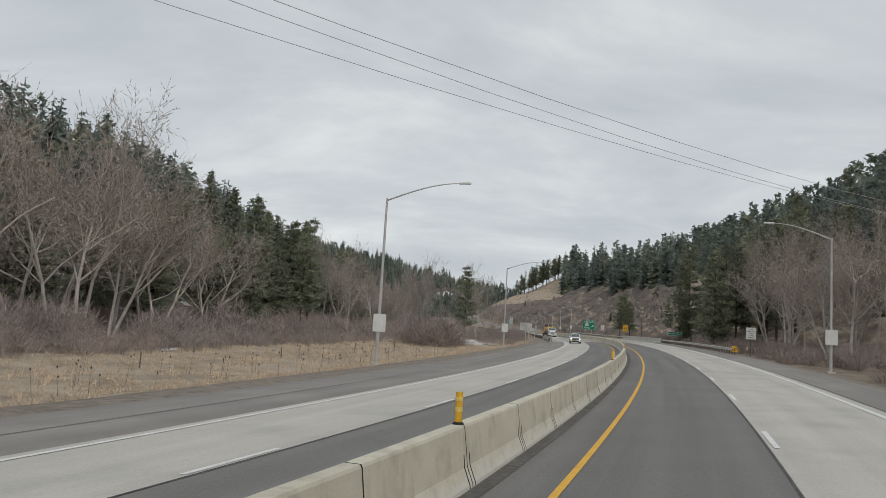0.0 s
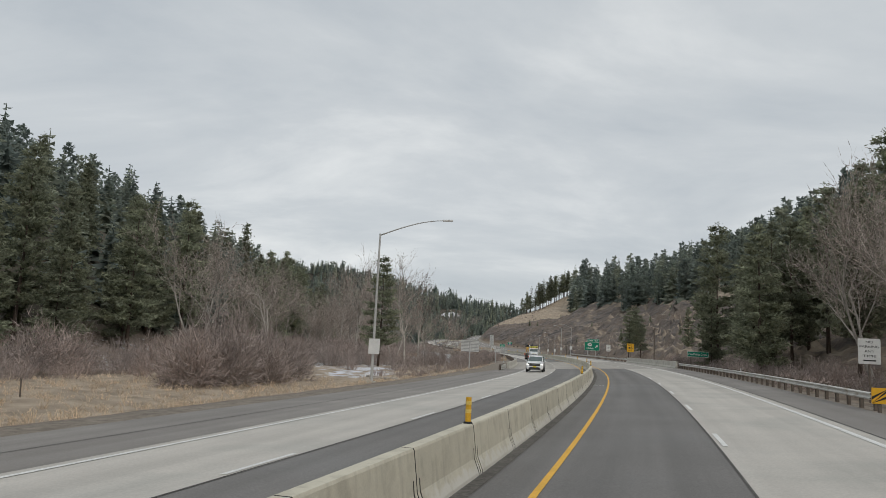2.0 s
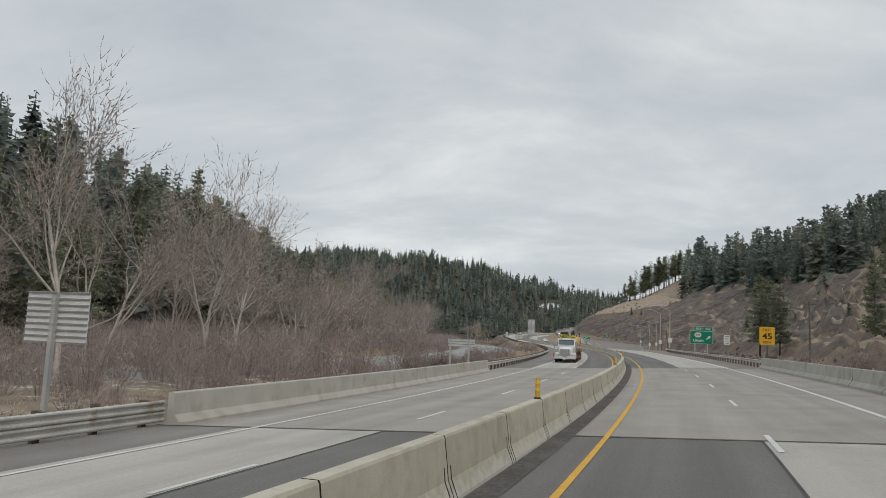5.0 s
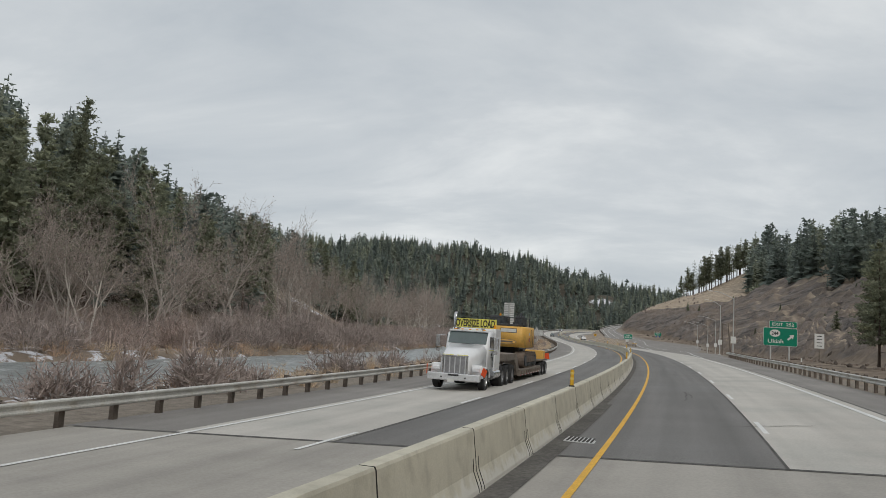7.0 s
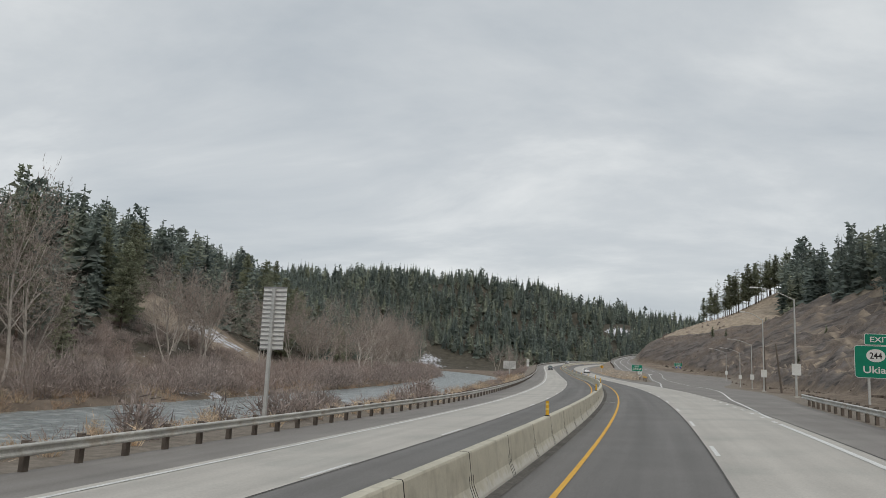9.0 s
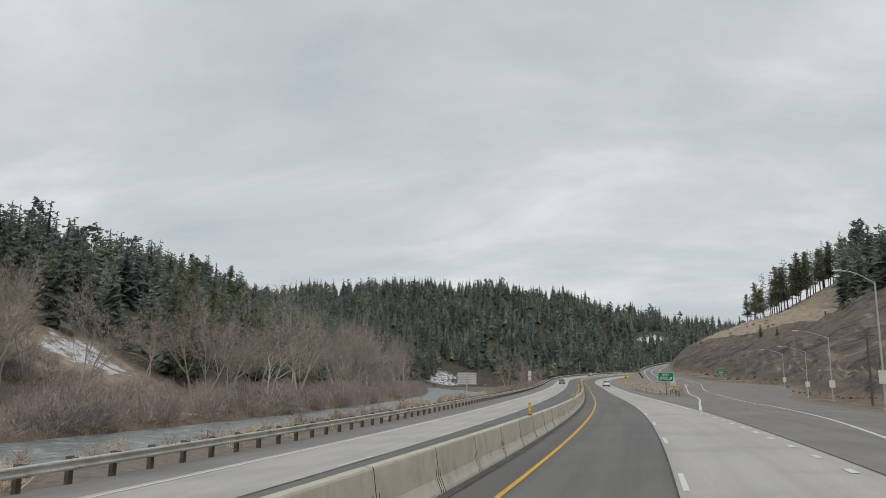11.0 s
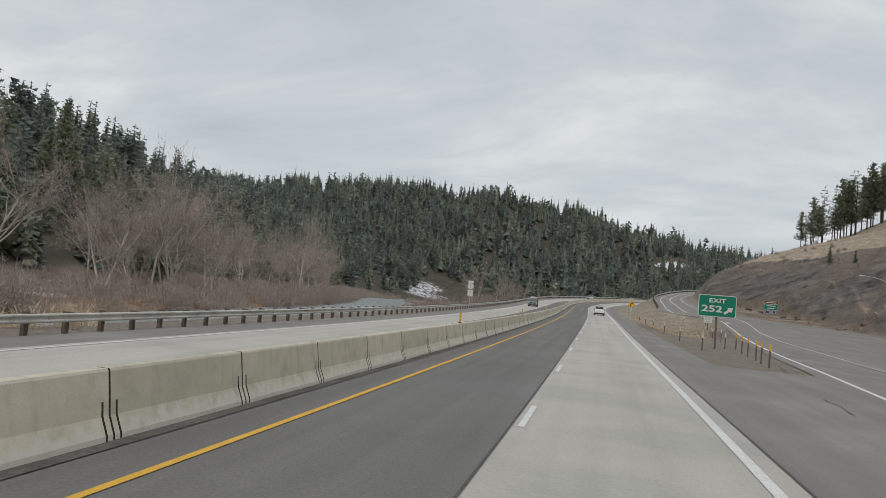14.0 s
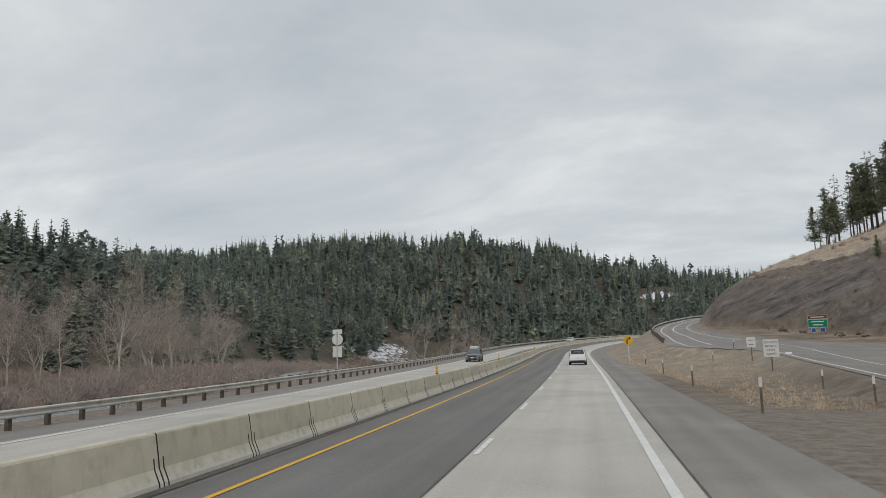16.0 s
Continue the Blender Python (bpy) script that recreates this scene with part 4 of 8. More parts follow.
def fir_shape(rng, wide, clear, boughs, leaf):
    """A pointed conifer one metre tall as triangles: drooping boughs set all round the stem, each a folded fan of two blades."""
    tris = []
    lop, wave = rng.uniform(0, 6.2832), rng.uniform(0, 6.2832)
    power = rng.uniform(0.62, 0.9)
    for i in range(boughs):
        # more boughs low down, where the crown is wide
        f = 1 - ((i + rng.uniform(0, 1)) / boughs) ** 0.62
        z = clear + (1 - clear) * f
        a = i * 2.4 + rng.uniform(-0.5, 0.5)
        ln = (wide * (1 - f) ** power * (1 + 0.16 * math.sin(f * 19 + wave)) + 0.026) * rng.uniform(0.55, 1.2) * (1 + 0.2 * math.cos(a - lop))
        c, sn = math.cos(a), math.sin(a)
        drop = ln * rng.uniform(0.1, 0.85) * (1 - 0.7 * f) - ln * 0.45 * f
        w = leaf * ln * rng.uniform(0.7, 1.3) + 0.006
        root = np.array([0.0, 0.0, z + 0.03 * rng.rand()])
        tip = np.array([c * ln, sn * ln, z - drop])
        side = np.array([-sn * w, c * w, 0])
        p = np.array([c, sn, 0]) * ln * rng.uniform(0.4, 0.7) + side + [0, 0, z - 0.4 * drop - w * rng.uniform(0.2, 1.0)]
        q = np.array([c, sn, 0]) * ln * rng.uniform(0.4, 0.7) - side + [0, 0, z - 0.4 * drop - w * rng.uniform(0.2, 1.0)]
        tris += [root, p, tip, root, tip, q]
    for k in range(5):
        a, b = 1.2566 * k, 1.2566 * (k + 1)
        r = (0.5 if boughs > 50 else 0.68) * wide
        lo, hi = clear + 0.04, clear + 0.4 * (1 - clear)
        p, q = np.array([r * math.cos(a), r * math.sin(a), lo]), np.array([r * math.cos(b), r * math.sin(b), lo])
        tris += [p, q, np.array([0, 0, 0.9]), q, p, np.array([0, 0, hi])]
    for k in range(3):
        a = 2.1 * k
        tris += [np.array([0.012 * math.cos(a), 0.012 * math.sin(a), 0.9]), np.array([0.012 * math.cos(a + 2), 0.012 * math.sin(a + 2), 0.9]), np.array([0, 0, 1.01])]
    for k in range(3):
        a = 2.1 * k
        tris += [np.array([0.013 * math.cos(a), 0.013 * math.sin(a), -0.03]), np.array([0.013 * math.cos(a + 2.1), 0.013 * math.sin(a + 2.1), -0.03]), np.array([0, 0, 0.8])]
    return np.array(tris)


def pine_shape(rng, wide, clear, boughs, tufts, size):
    """An open round-headed pine one metre tall: a bare stem and tufts of needles at the ends of uneven boughs."""
    cs, ss = [], []
    for i in range(boughs):
        f = (i + rng.uniform(0, 1)) / boughs
        z = clear + (0.98 - clear) * f
        reach = wide * (0.45 + 0.55 * math.sin(math.pi * (0.18 + 0.75 * f))) * rng.uniform(0.55, 1.2) * (1 - 0.35 * f)
        a = rng.uniform(0, 6.2832)
        up = rng.uniform(-0.15, 0.35)
        for k in range(tufts):
            t = rng.uniform(0.35, 1.0)
            cs.append([reach * t * math.cos(a) + rng.normal(0, 0.012), reach * t * math.sin(a) + rng.normal(0, 0.012), z + up * reach * t + rng.normal(0, 0.012)])
            ss.append(size * rng.uniform(0.7, 1.3))
    c = np.array(cs)
    out = np.concatenate([c[:, :2] / (np.linalg.norm(c[:, :2], axis=1, keepdims=True) + 0.02), np.full((len(c), 1), 0.35)], 1)
    tri = blades(rng, c, np.array(ss), 0.7, out * 0.7, 0.5)
    stem = []
    for k in range(3):
        a = 2.1 * k
        stem += [[0.013 * math.cos(a), 0.013 * math.sin(a), -0.03], [0.013 * math.cos(a + 2.1), 0.013 * math.sin(a + 2.1), -0.03], [0, 0, 0.95]]
    return np.concatenate([tri, np.array(stem)])


def far_woods(name, spots, seed, mat, detail=1.0, pines=0.3, label="dark far conifer woods on the hillside"):
    """Many conifers as one object of woods, each a turned and stretched copy of one of a dozen shapes; spots are (x, y, z, height)."""
    rng = np.random.RandomState(seed)
    shapes = [fir_shape(rng, rng.uniform(0.15, 0.22) * (1.1 if detail < 0.7 else 1), rng.uniform(0.03, 0.12), round(92 * detail), 0.34 + 0.3 * (detail < 0.7)) for _ in range(8)]
    shapes += [pine_shape(rng, rng.uniform(0.15, 0.22), rng.uniform(0.18, 0.34), round(44 * detail), 5, 0.052 / detail ** 0.6) for _ in range(5)]
    n = len(spots)
    kind = np.where(rng.uniform(0, 1, n) < pines, 8 + rng.randint(0, 5, n), rng.randint(0, 8, n))
    turn, girth, shade = rng.uniform(0, 6.2832, n), rng.uniform(0.82, 1.25, n), rng.uniform(0, 1, n) * 0.85 + 0.15 * rng.uniform(0, 1, n) ** 3
    lean = rng.normal(0, 0.012, (n, 2))
    out, tint = [], []
    for k, shape in enumerate(shapes):
        who = np.nonzero(kind == k)[0]
        h, g = spots[who, 3][:, None], girth[who][:, None]
        c, sn = np.cos(turn[who])[:, None], np.sin(turn[who])[:, None]
        x, y, z = shape[:, 0][None], shape[:, 1][None], shape[:, 2][None]
        px = (x * c - y * sn) * h * g + lean[who, 0:1] * z * h + spots[who, 0:1]
        py = (x * sn + y * c) * h * g + lean[who, 1:2] * z * h + spots[who, 1:2]
        out.append(np.stack([px, py, z * h + spots[who, 2:3]], -1).reshape(-1, 3))
        tint.append(np.repeat(shade[who], len(shape) // 3))
    me = tri_mesh(name, np.concatenate(out), mat)
    me.attributes.new("tint", "FLOAT", "FACE").data.foreach_set("value", np.concatenate(tint).astype(np.float32))
    return tagged(new(name, me), label, "woods", kind="stuff")


def bare_tree(name, seed, h, stems, spread, rise):
    """A leafless tree: a forking trunk with ascending limbs, and a crown of fine twigs."""
    rng = np.random.RandomState(seed)
    limbs, twigs = bmesh.new(), []

    def limb(p, way, ln, r, lev):
        """One bent limb with side limbs; at the last level fine sprays of twigs."""
        segs = 4 if lev == 0 else 3 if lev < 4 else 2
        for k in range(segs):
            way = (way + Vector(rng.normal(0, 0.13, 3)) + Vector((0, 0, rise))).normalized()
            q = p + way * ln / segs
            r2 = r * (0.8 if lev < 2 else 0.62)
            if lev < 2:
                tube(limbs, p, q, r, r2, 6 - 2 * lev)
            else:
                side = way.cross(Vector(rng.normal(0, 1, 3))).normalized() * max(r, 0.024)
                twigs.extend([p - side, p + side, q])
            last = k == segs - 1
            if lev < 4 and (k > 0 or lev > 0):
                for _ in range(4 - stems if lev == 0 else 1 if lev == 3 else 2 + (lev == 1 and last)):
                    b = (way * rng.uniform(0.55, 1.0) + Vector(rng.normal(0, spread, 3))).normalized()
                    limb(q.copy(), b, ln * rng.uniform(0.42, 0.66), r2 * 0.6, lev + 1)
            p, r = q, r2

    for _ in range(stems):
        out = Vector((rng.normal(0, 0.2), rng.normal(0, 0.2), 1)).normalized() if stems > 1 else Vector((0, 0, 1))
        limb(Vector((rng.normal(0, 0.1), rng.normal(0, 0.1), -0.3)), out, h * 0.62, h * 0.0125, 0)
    root = empty(name, pose(0, 0, -500))
    part("trunk", limbs, GREY_BARK, root)
    c = new("crown", tri_mesh("crown", np.array([tuple(v) for v in twigs]), TWIGS))
    c.parent = root
    return root


BARES = [bare_tree("bare_tree", 21, 13, 1, 0.42, 0.05), bare_tree("bare_tree", 22, 15, 1, 0.34, 0.12), bare_tree("bare_tree", 23, 11, 2, 0.44, 0.08), bare_tree("bare_tree", 24, 13, 2, 0.36, 0.14)]


def brush(name, spots, seed, mat, stems=60, label="bare brown streamside brush"):
    """Thickets of thin leafless stems; spots are (x, y, z, height, width)."""
    rng = np.random.RandomState(seed)
    n = len(spots)
    a = rng.uniform(0, 6.2832, (n, stems))
    sp = rng.uniform(0, 1, (n, stems)) ** 0.6
    h = spots[:, 3:4] * rng.uniform(0.45, 1.05, (n, stems)) * (1.1 - 0.35 * sp ** 2)
    w = spots[:, 4:5]
    b = np.stack([spots[:, 0:1] + 0.35 * w * sp * np.cos(a), spots[:, 1:2] + 0.35 * w * sp * np.sin(a), np.repeat(spots[:, 2:3], stems, 1) - 0.1], -1)
    t = np.stack([spots[:, 0:1] + w * sp * np.cos(a + 0.2), spots[:, 1:2] + w * sp * np.sin(a + 0.2), spots[:, 2:3] + h], -1)
    tris = []
    th = 0.026
    side = rng.normal(size=b.shape)
    side = side / np.linalg.norm(side, axis=-1, keepdims=True) * th
    tris.append(np.stack([b - side, b + side, t], -2).reshape(-1, 3))
    for k in range(5):
        f = rng.uniform(0.3, 0.9, (n, stems, 1))
        o = b + (t - b) * f
        ln = h[..., None] * rng.uniform(0.15, 0.4, (n, stems, 1))
        way = rng.normal(size=b.shape) * [0.6, 0.6, 0.35] + [0, 0, 0.55]
        e = o + way * ln
        s2 = rng.normal(size=b.shape)
        s2 = s2 / np.linalg.norm(s2, axis=-1, keepdims=True) * th * 0.75
        tris.append(np.stack([o - s2, o + s2, e], -2).reshape(-1, 3))
    return tagged(new(name, tri_mesh(name, np.concatenate(tris), mat)), label, "brush", kind="stuff")


def shrubs(name, spots, seed, mat, twigs=260, label="rounded leafless grey-brown shrubs"):
    """Leafless shrubs of several domes each, dense with fine rising twigs; spots are (x, y, z, height, width)."""
    rng = np.random.RandomState(seed)
    n, lobes = len(spots), 4
    h, w = spots[:, 3:4], spots[:, 4:5]
    la = rng.uniform(0, 6.2832, (n, lobes))
    lr = rng.uniform(0.0, 0.65, (n, lobes)) * w
    lh = h * rng.uniform(0.6, 1.05, (n, lobes))
    pick = rng.randint(0, lobes, (n, twigs))
    rows = np.arange(n)[:, None]
    cx, cy, hh = (lr * np.cos(la))[rows, pick], (lr * np.sin(la))[rows, pick], lh[rows, pick]
    a, e = rng.uniform(0, 6.2832, (n, twigs)), np.arcsin(rng.uniform(0.02, 1, (n, twigs)))
    r = rng.uniform(0.1, 1, (n, twigs)) ** 0.45
    way = np.stack([np.cos(a) * np.cos(e), np.sin(a) * np.cos(e), np.sin(e)], -1)
    o = np.stack([spots[:, 0:1] + cx + 0.55 * w * r * way[..., 0], spots[:, 1:2] + cy + 0.55 * w * r * way[..., 1], spots[:, 2:3] + 0.85 * hh * r * way[..., 2]], -1)
    ln = (0.35 + 0.1 * hh) * rng.uniform(0.6, 1.5, (n, twigs))
    grow = way * [0.7, 0.7, 0.5] + [0, 0, 0.4] + rng.normal(0, 0.5, way.shape)
    tip = o + grow / np.linalg.norm(grow, axis=-1, keepdims=True) * ln[..., None]
    side = np.cross(grow, rng.normal(size=way.shape))
    side = side / np.linalg.norm(side, axis=-1, keepdims=True) * rng.uniform(0.015, 0.04, (n, twigs, 1))
    fine = np.stack([o - side, o + side, tip], -2).reshape(-1, 3)
    m = 14
    a = rng.uniform(0, 6.2832, (n, m))
    base = np.stack([spots[:, 0:1] + 0.2 * w * np.cos(a), spots[:, 1:2] + 0.2 * w * np.sin(a), np.repeat(spots[:, 2:3], m, 1) - 0.15], -1)
    top = np.stack([spots[:, 0:1] + 0.8 * w * np.cos(a), spots[:, 1:2] + 0.8 * w * np.sin(a), spots[:, 2:3] + h * rng.uniform(0.6, 1.05, (n, m))], -1)
    side = np.stack([-np.sin(a), np.cos(a), 0 * a], -1) * 0.035
    stems = np.stack([base - side, base + side, top], -2).reshape(-1, 3)
    return tagged(new(name, tri_mesh(name, np.concatenate([fine, stems]), mat)), label, "shrubs", kind="stuff")


def scatter(rng, n, u0, u1, d_of):
    """n random places (u, d); d_of(u, t) gives d from a random t."""
    u = rng.uniform(u0, u1, n)
    return u, d_of(u, rng.uniform(0, 1, n))


def spots_at(u, d, *cols):
    x, y = plan(u, d)
    return np.stack([x, y, land_z(u, d)] + [np.broadcast_to(c, x.shape) for c in cols], -1)


rng = np.random.RandomState(8)
# near conifers on the slope beyond the river flat
u, d = scatter(rng, 122, 15, 560, lambda u, t: hill_left(u) - 3 - 34 * t ** 1.1)
for a, b in zip(u, d):
    k = rng.choice(5, p=[0.25, 0.22, 0.22, 0.11, 0.2])
    if 350 < a < 454 and b > -106 + 10 * (a < 400):
        continue
    plant(PINES[k], a, b, rng.uniform(0.75, 1.12), rng.uniform(0, 360), "dark green conifer on the slope across the river", "tree", "conifers across the river")
for a, b, k, sc in ((78, -66, 5, 0.85), (86, -62, 6, 0.95), (93, -68, 5, 0.9), (100, -61, 6, 0.8), (108, -65, 6, 1.0), (116, -62, 5, 0.8), (124, -66, 6, 0.95), (133, -63, 6, 0.85), (71, -72, 5, 0.95), (97, -75, 6, 1.05), (112, -74, 5, 0.95), (142, -68, 6, 0.9), (128, -74, 6, 1.0), (91, -66, 6, 1.0), (104, -64, 6, 0.9), (136, -71, 5, 1.12), (148, -73, 6, 1.2), (154, -66, 5, 1.05), (161, -71, 6, 1.2), (168, -74, 5, 1.1), (178, -76, 6, 1.2), (188, -74, 5, 1.1), (222, -67, 6, 1.05), (216, -72, 6, 1.1), (229, -72, 5, 0.95), (236, -76, 6, 1.0), (284, -80, 6, 1.25), (292, -77, 5, 1.1), (300, -81, 6, 1.25), (309, -79, 5, 1.05), (318, -82, 6, 1.1), (276, -78, 5, 1.1), (396, -92, 5, 0.9), (404, -97, 6, 1.0), (412, -101, 5, 0.95), (388, -88, 6, 0.9)):
    plant(PINES[k], a, b, sc, a * 11 % 360, "full dark green conifer at the foot of the slope", "tree", "conifers across the river")
# conifers on the hill beside the road
u, d = scatter(rng, 30, 132, 232, lambda u, t: hill_right(u) - 4 + 45 * t)
for a, b in zip(u, d):
    k = rng.choice(5, p=[0.25, 0.2, 0.2, 0.2, 0.15])
    plant(PINES[k], a, b, rng.uniform(0.7, 1.1), rng.uniform(0, 360), "green pine on the dry hillside by the road", "tree", "pines on the hillside")
for a, b, k, sc in ((311, 31, 5, 0.8), (306, 33.5, 5, 0.7), (346, 43, 6, 0.95), (351, 46, 5, 0.75), (268, 37, 6, 0.6), (165, 22, 6, 1.2), (192, 22.5, 5, 1.2), (176, 24, 6, 1.1), (183, 29, 5, 1.0), (200, 30, 6, 1.0), (171, 28, 5, 1.0), (208, 34, 6, 0.8), (186, 20, 6, 0.7), (150, 30, 5, 1.15), (158, 36, 5, 1.25), (171, 33, 5, 1.25), (165, 40, 5, 1.2), (164.5, -31.7, 5, 0.76), (285, 58, 0, 0.7), (330, 62, 4, 0.8), (300, 52, 3, 0.6), (350, 75, 3, 0.65)):
    plant(PINES[k], a, b, sc, a * 7 % 360, "tall green pine standing clear of the others", "tree", "pines on the hillside")
# woods further off
u, d = scatter(rng, 2400, -80, 1000, lambda u, t: hill_left(u) - 8 - 290 * t ** 1.35)
open_bank = hill_left(u) - d < 9 * smooth(u, 740, 760) * smooth(u, 900, 860)
open_bank |= (u > 388) & (u < 452) & (d > -94 - 14 * smooth(u, 400, 418) + 0.25 * (u - 418)) | (u > 770) & (u < 885) & (d > -150 - 0.62 * (u - 770))
u, d = u[~open_bank], d[~open_bank]
far_woods("hill_woods", spots_at(u, d, rng.uniform(11.5, 20.5, len(u)) * np.interp(hill_left(u) - d, [8, 40], [0.75, 1.0])), 31, HAZED_NEEDLES, 1.0, 0.22)
u, d = scatter(rng, 1200, -40, 800, lambda u, t: hill_right(u) + np.interp(u, [0, 200, 260, 320, 450, 560, 620, 660, 700, 760, 800], [26, 30, 42, 48, 53, 48, 56, 74, 72, 60, 50]) + 200 * t ** 1.25)
far_woods("hilltop_woods", spots_at(u, d, rng.uniform(18, 29, len(u))), 32, HAZED_NEEDLES, 1.15, 0.5)
wrng = np.random.RandomState(61)
y = wrng.uniform(720, 1370, 14500)
dfar = wrng.uniform(-720, 330, 14500) - np.interp(y, U, XREF)
px, py = plan(y, dfar)
keep = ((dfar < np.interp(y, [700, 850, 1000], [-150, -110, -60])) | (y > 1010)) & ~((np.abs(px + 316) < 22) & (np.abs(py - 1030) < 45)) & (np.hypot((y - 1060) / 1.6, dfar + 130) > 11) & ~((y < 850) & (dfar > -185)) & ~((y > 770) & (y < 885) & (dfar > -150 - 0.62 * (y - 770)))
keep &= py < np.interp(px, [-1500, -300, 40, 400, 2000], [1040, 1040, 1200, 1330, 1600]) + 45
far_woods("far_ridge_woods", np.stack([px, py, land_z(y, dfar), 11 + 10 * wrng.uniform(0, 1, len(y)) ** 1.4], -1)[keep], 33, HAZED_NEEDLES, 0.26, 0.08)
# the grove on the brow of the hill
grng = np.random.RandomState(5)
for k in range(40):
    f = (k + grng.uniform(0, 1)) / 40
    a, b = 742 + 36 * f + grng.uniform(-3, 4), 61 + 40 * f + grng.uniform(-1, 7) * (0.2 + f)
    plant(PINES[7 if grng.rand() < 0.75 else 3], a, b, grng.uniform(0.8, 1.12) * (0.72 + 0.35 * smooth(f, 0, 0.3)), grng.uniform(0, 360), "tall thin pine on the brow of the hill", "tree", "grove on the hill")
# scattered small pines on the open slope
u, d = scatter(rng, 16, 240, 640, lambda u, t: hill_right(u) + 8 + 50 * t)
for a, b in zip(u, d):
    plant(PINES[4], a, b, rng.uniform(0.25, 0.55), rng.uniform(0, 360), "small pine on the open rocky slope", "tree", "pines on the hillside")
srng = np.random.RandomState(77)
su, sd = scatter(srng, 900, 600, 790, lambda u, t: hill_right(u) + 9 + 46 * t)
brush("brow_tussocks", spots_at(su, sd, srng.uniform(0.2, 0.6, len(su)), srng.uniform(0.3, 0.7, len(su))), 78, GRASS, 9, "dry tan tussocks on the brow above the cut")
su, sd = scatter(srng, 60, 590, 760, lambda u, t: hill_right(u) + 3 + 40 * t)
shrubs("cut_shrubs", spots_at(su, sd, srng.uniform(0.6, 2.4, len(su)), srng.uniform(0.6, 1.7, len(su))), 79, BRUSH, 200, "small dark leafless shrubs on the rock cut")
# leafless trees along the river
def bank_edge(u):
    """Where the thickets across the river begin."""
    return np.interp(u, [-30, 130, 180, 230, 280, 340, 420, 470, 520, 580, 620, 700], [-43, -43, -46, -46, -45, -41, -40, -42, -48, -58, -70, -112])


u, d = scatter(rng, 108, 125, 640, lambda u, t: bank_edge(u) - 5 + (hill_left(u) - 4 - bank_edge(u) + 5) * t)
for a, b in zip(u, d):
    if 330 < a < 428 or a < 192 or 208 < a < 240 and b < -60:
        continue
    plant(BARES[rng.randint(4)], a, b, rng.uniform(0.8, 1.4), rng.uniform(0, 360), "leafless grey-brown tree by the river", "tree", "bare trees by the river")
u, d = scatter(rng, 13, 4, 100, lambda u, t: -60 - 18 * t)
for a, b in zip(u, d):
    plant(BARES[rng.randint(4)], a, b, rng.uniform(1.05, 1.7), rng.uniform(0, 360), "tall leafless grey-brown tree behind the meadow", "tree", "bare trees behind the meadow")
for a, b, k, sc in ((122, 24, 3, 1.25), (127, 27, 0, 1.35), (115, 22.5, 1, 1.15), (131, 24, 3, 1.2), (125, 31, 0, 1.4), (136, 28, 1, 1.3), (98, 26, 1, 1.2), (106, 25.5, 3, 1.15), (112, 27, 0, 1.2), (119, 26, 1, 1.1), (112, 33, 0, 1.35), (116, 36, 1, 1.3), (104, 35, 1, 1.25), (108, 30, 2, 1.2), (100, 38, 3, 1.3), (120, 33, 3, 1.2), (58, -52, 1, 1.35), (63, -55, 0, 1.55), (69, -56, 3, 1.5), (75, -59, 1, 1.35), (53, -50, 0, 1.4), (66, -60, 2, 1.8), (82, -61, 0, 1.4), (72, -52, 3, 1.2), (98, -60, 2, 1.6), (90, -57, 1, 1.0), (48, -54, 1, 1.5), (221, -48, 1, 1.4), (229, -51, 3, 1.35), (236, -54, 0, 1.4), (188, -57, 2, 1.75), (158, -57, 3, 1.5), (194, -60, 1, 1.0), (176, -30, 1, 1.0), (182, -33, 3, 0.95), (188, -28, 0, 0.9), (196, -31, 1, 0.95), (203, -27, 2, 1.0), (505, -60, 3, 1.3), (513, -64, 0, 1.25), (497, -57, 1, 1.2), (490, -60, 3, 1.2), (524, -70, 3, 1.25), (518, -60, 0, 1.2), (500, -66, 2, 1.4), (530, -64, 2, 1.3), (538, -70, 0, 1.2), (448, -84, 0, 1.05), (441, -80, 1, 0.8), (405, -87, 1, 1.1), (390, -72, 1, 1.15), (397, -76, 3, 1.2), (404, -79, 0, 1.1), (412, -82, 2, 1.1), (409, -84, 0, 1.0), (398, -82, 3, 1.1), (388, -78, 0, 1.1), (380, -74, 3, 1.0), (402, -66, 3, 1.05), (682, -38, 0, 1.0), (692, -41, 3, 0.85), (640, -36, 3, 0.95), (652, -32, 0, 0.8), (668, -28, 3, 0.7), (566, -64, 0, 1.1), (578, -66, 3, 1.0), (590, -70, 1, 1.1), (603, -80, 0, 1.15), (612, -83, 3, 1.0), (622, -92, 1, 1.1), (634, -95, 2, 1.1), (645, -98, 0, 1.0)):
    plant(BARES[k], a, b, sc, a * 13 % 360, "leafless grey-brown tree with fine twigs", "tree", "bare trees by the road")
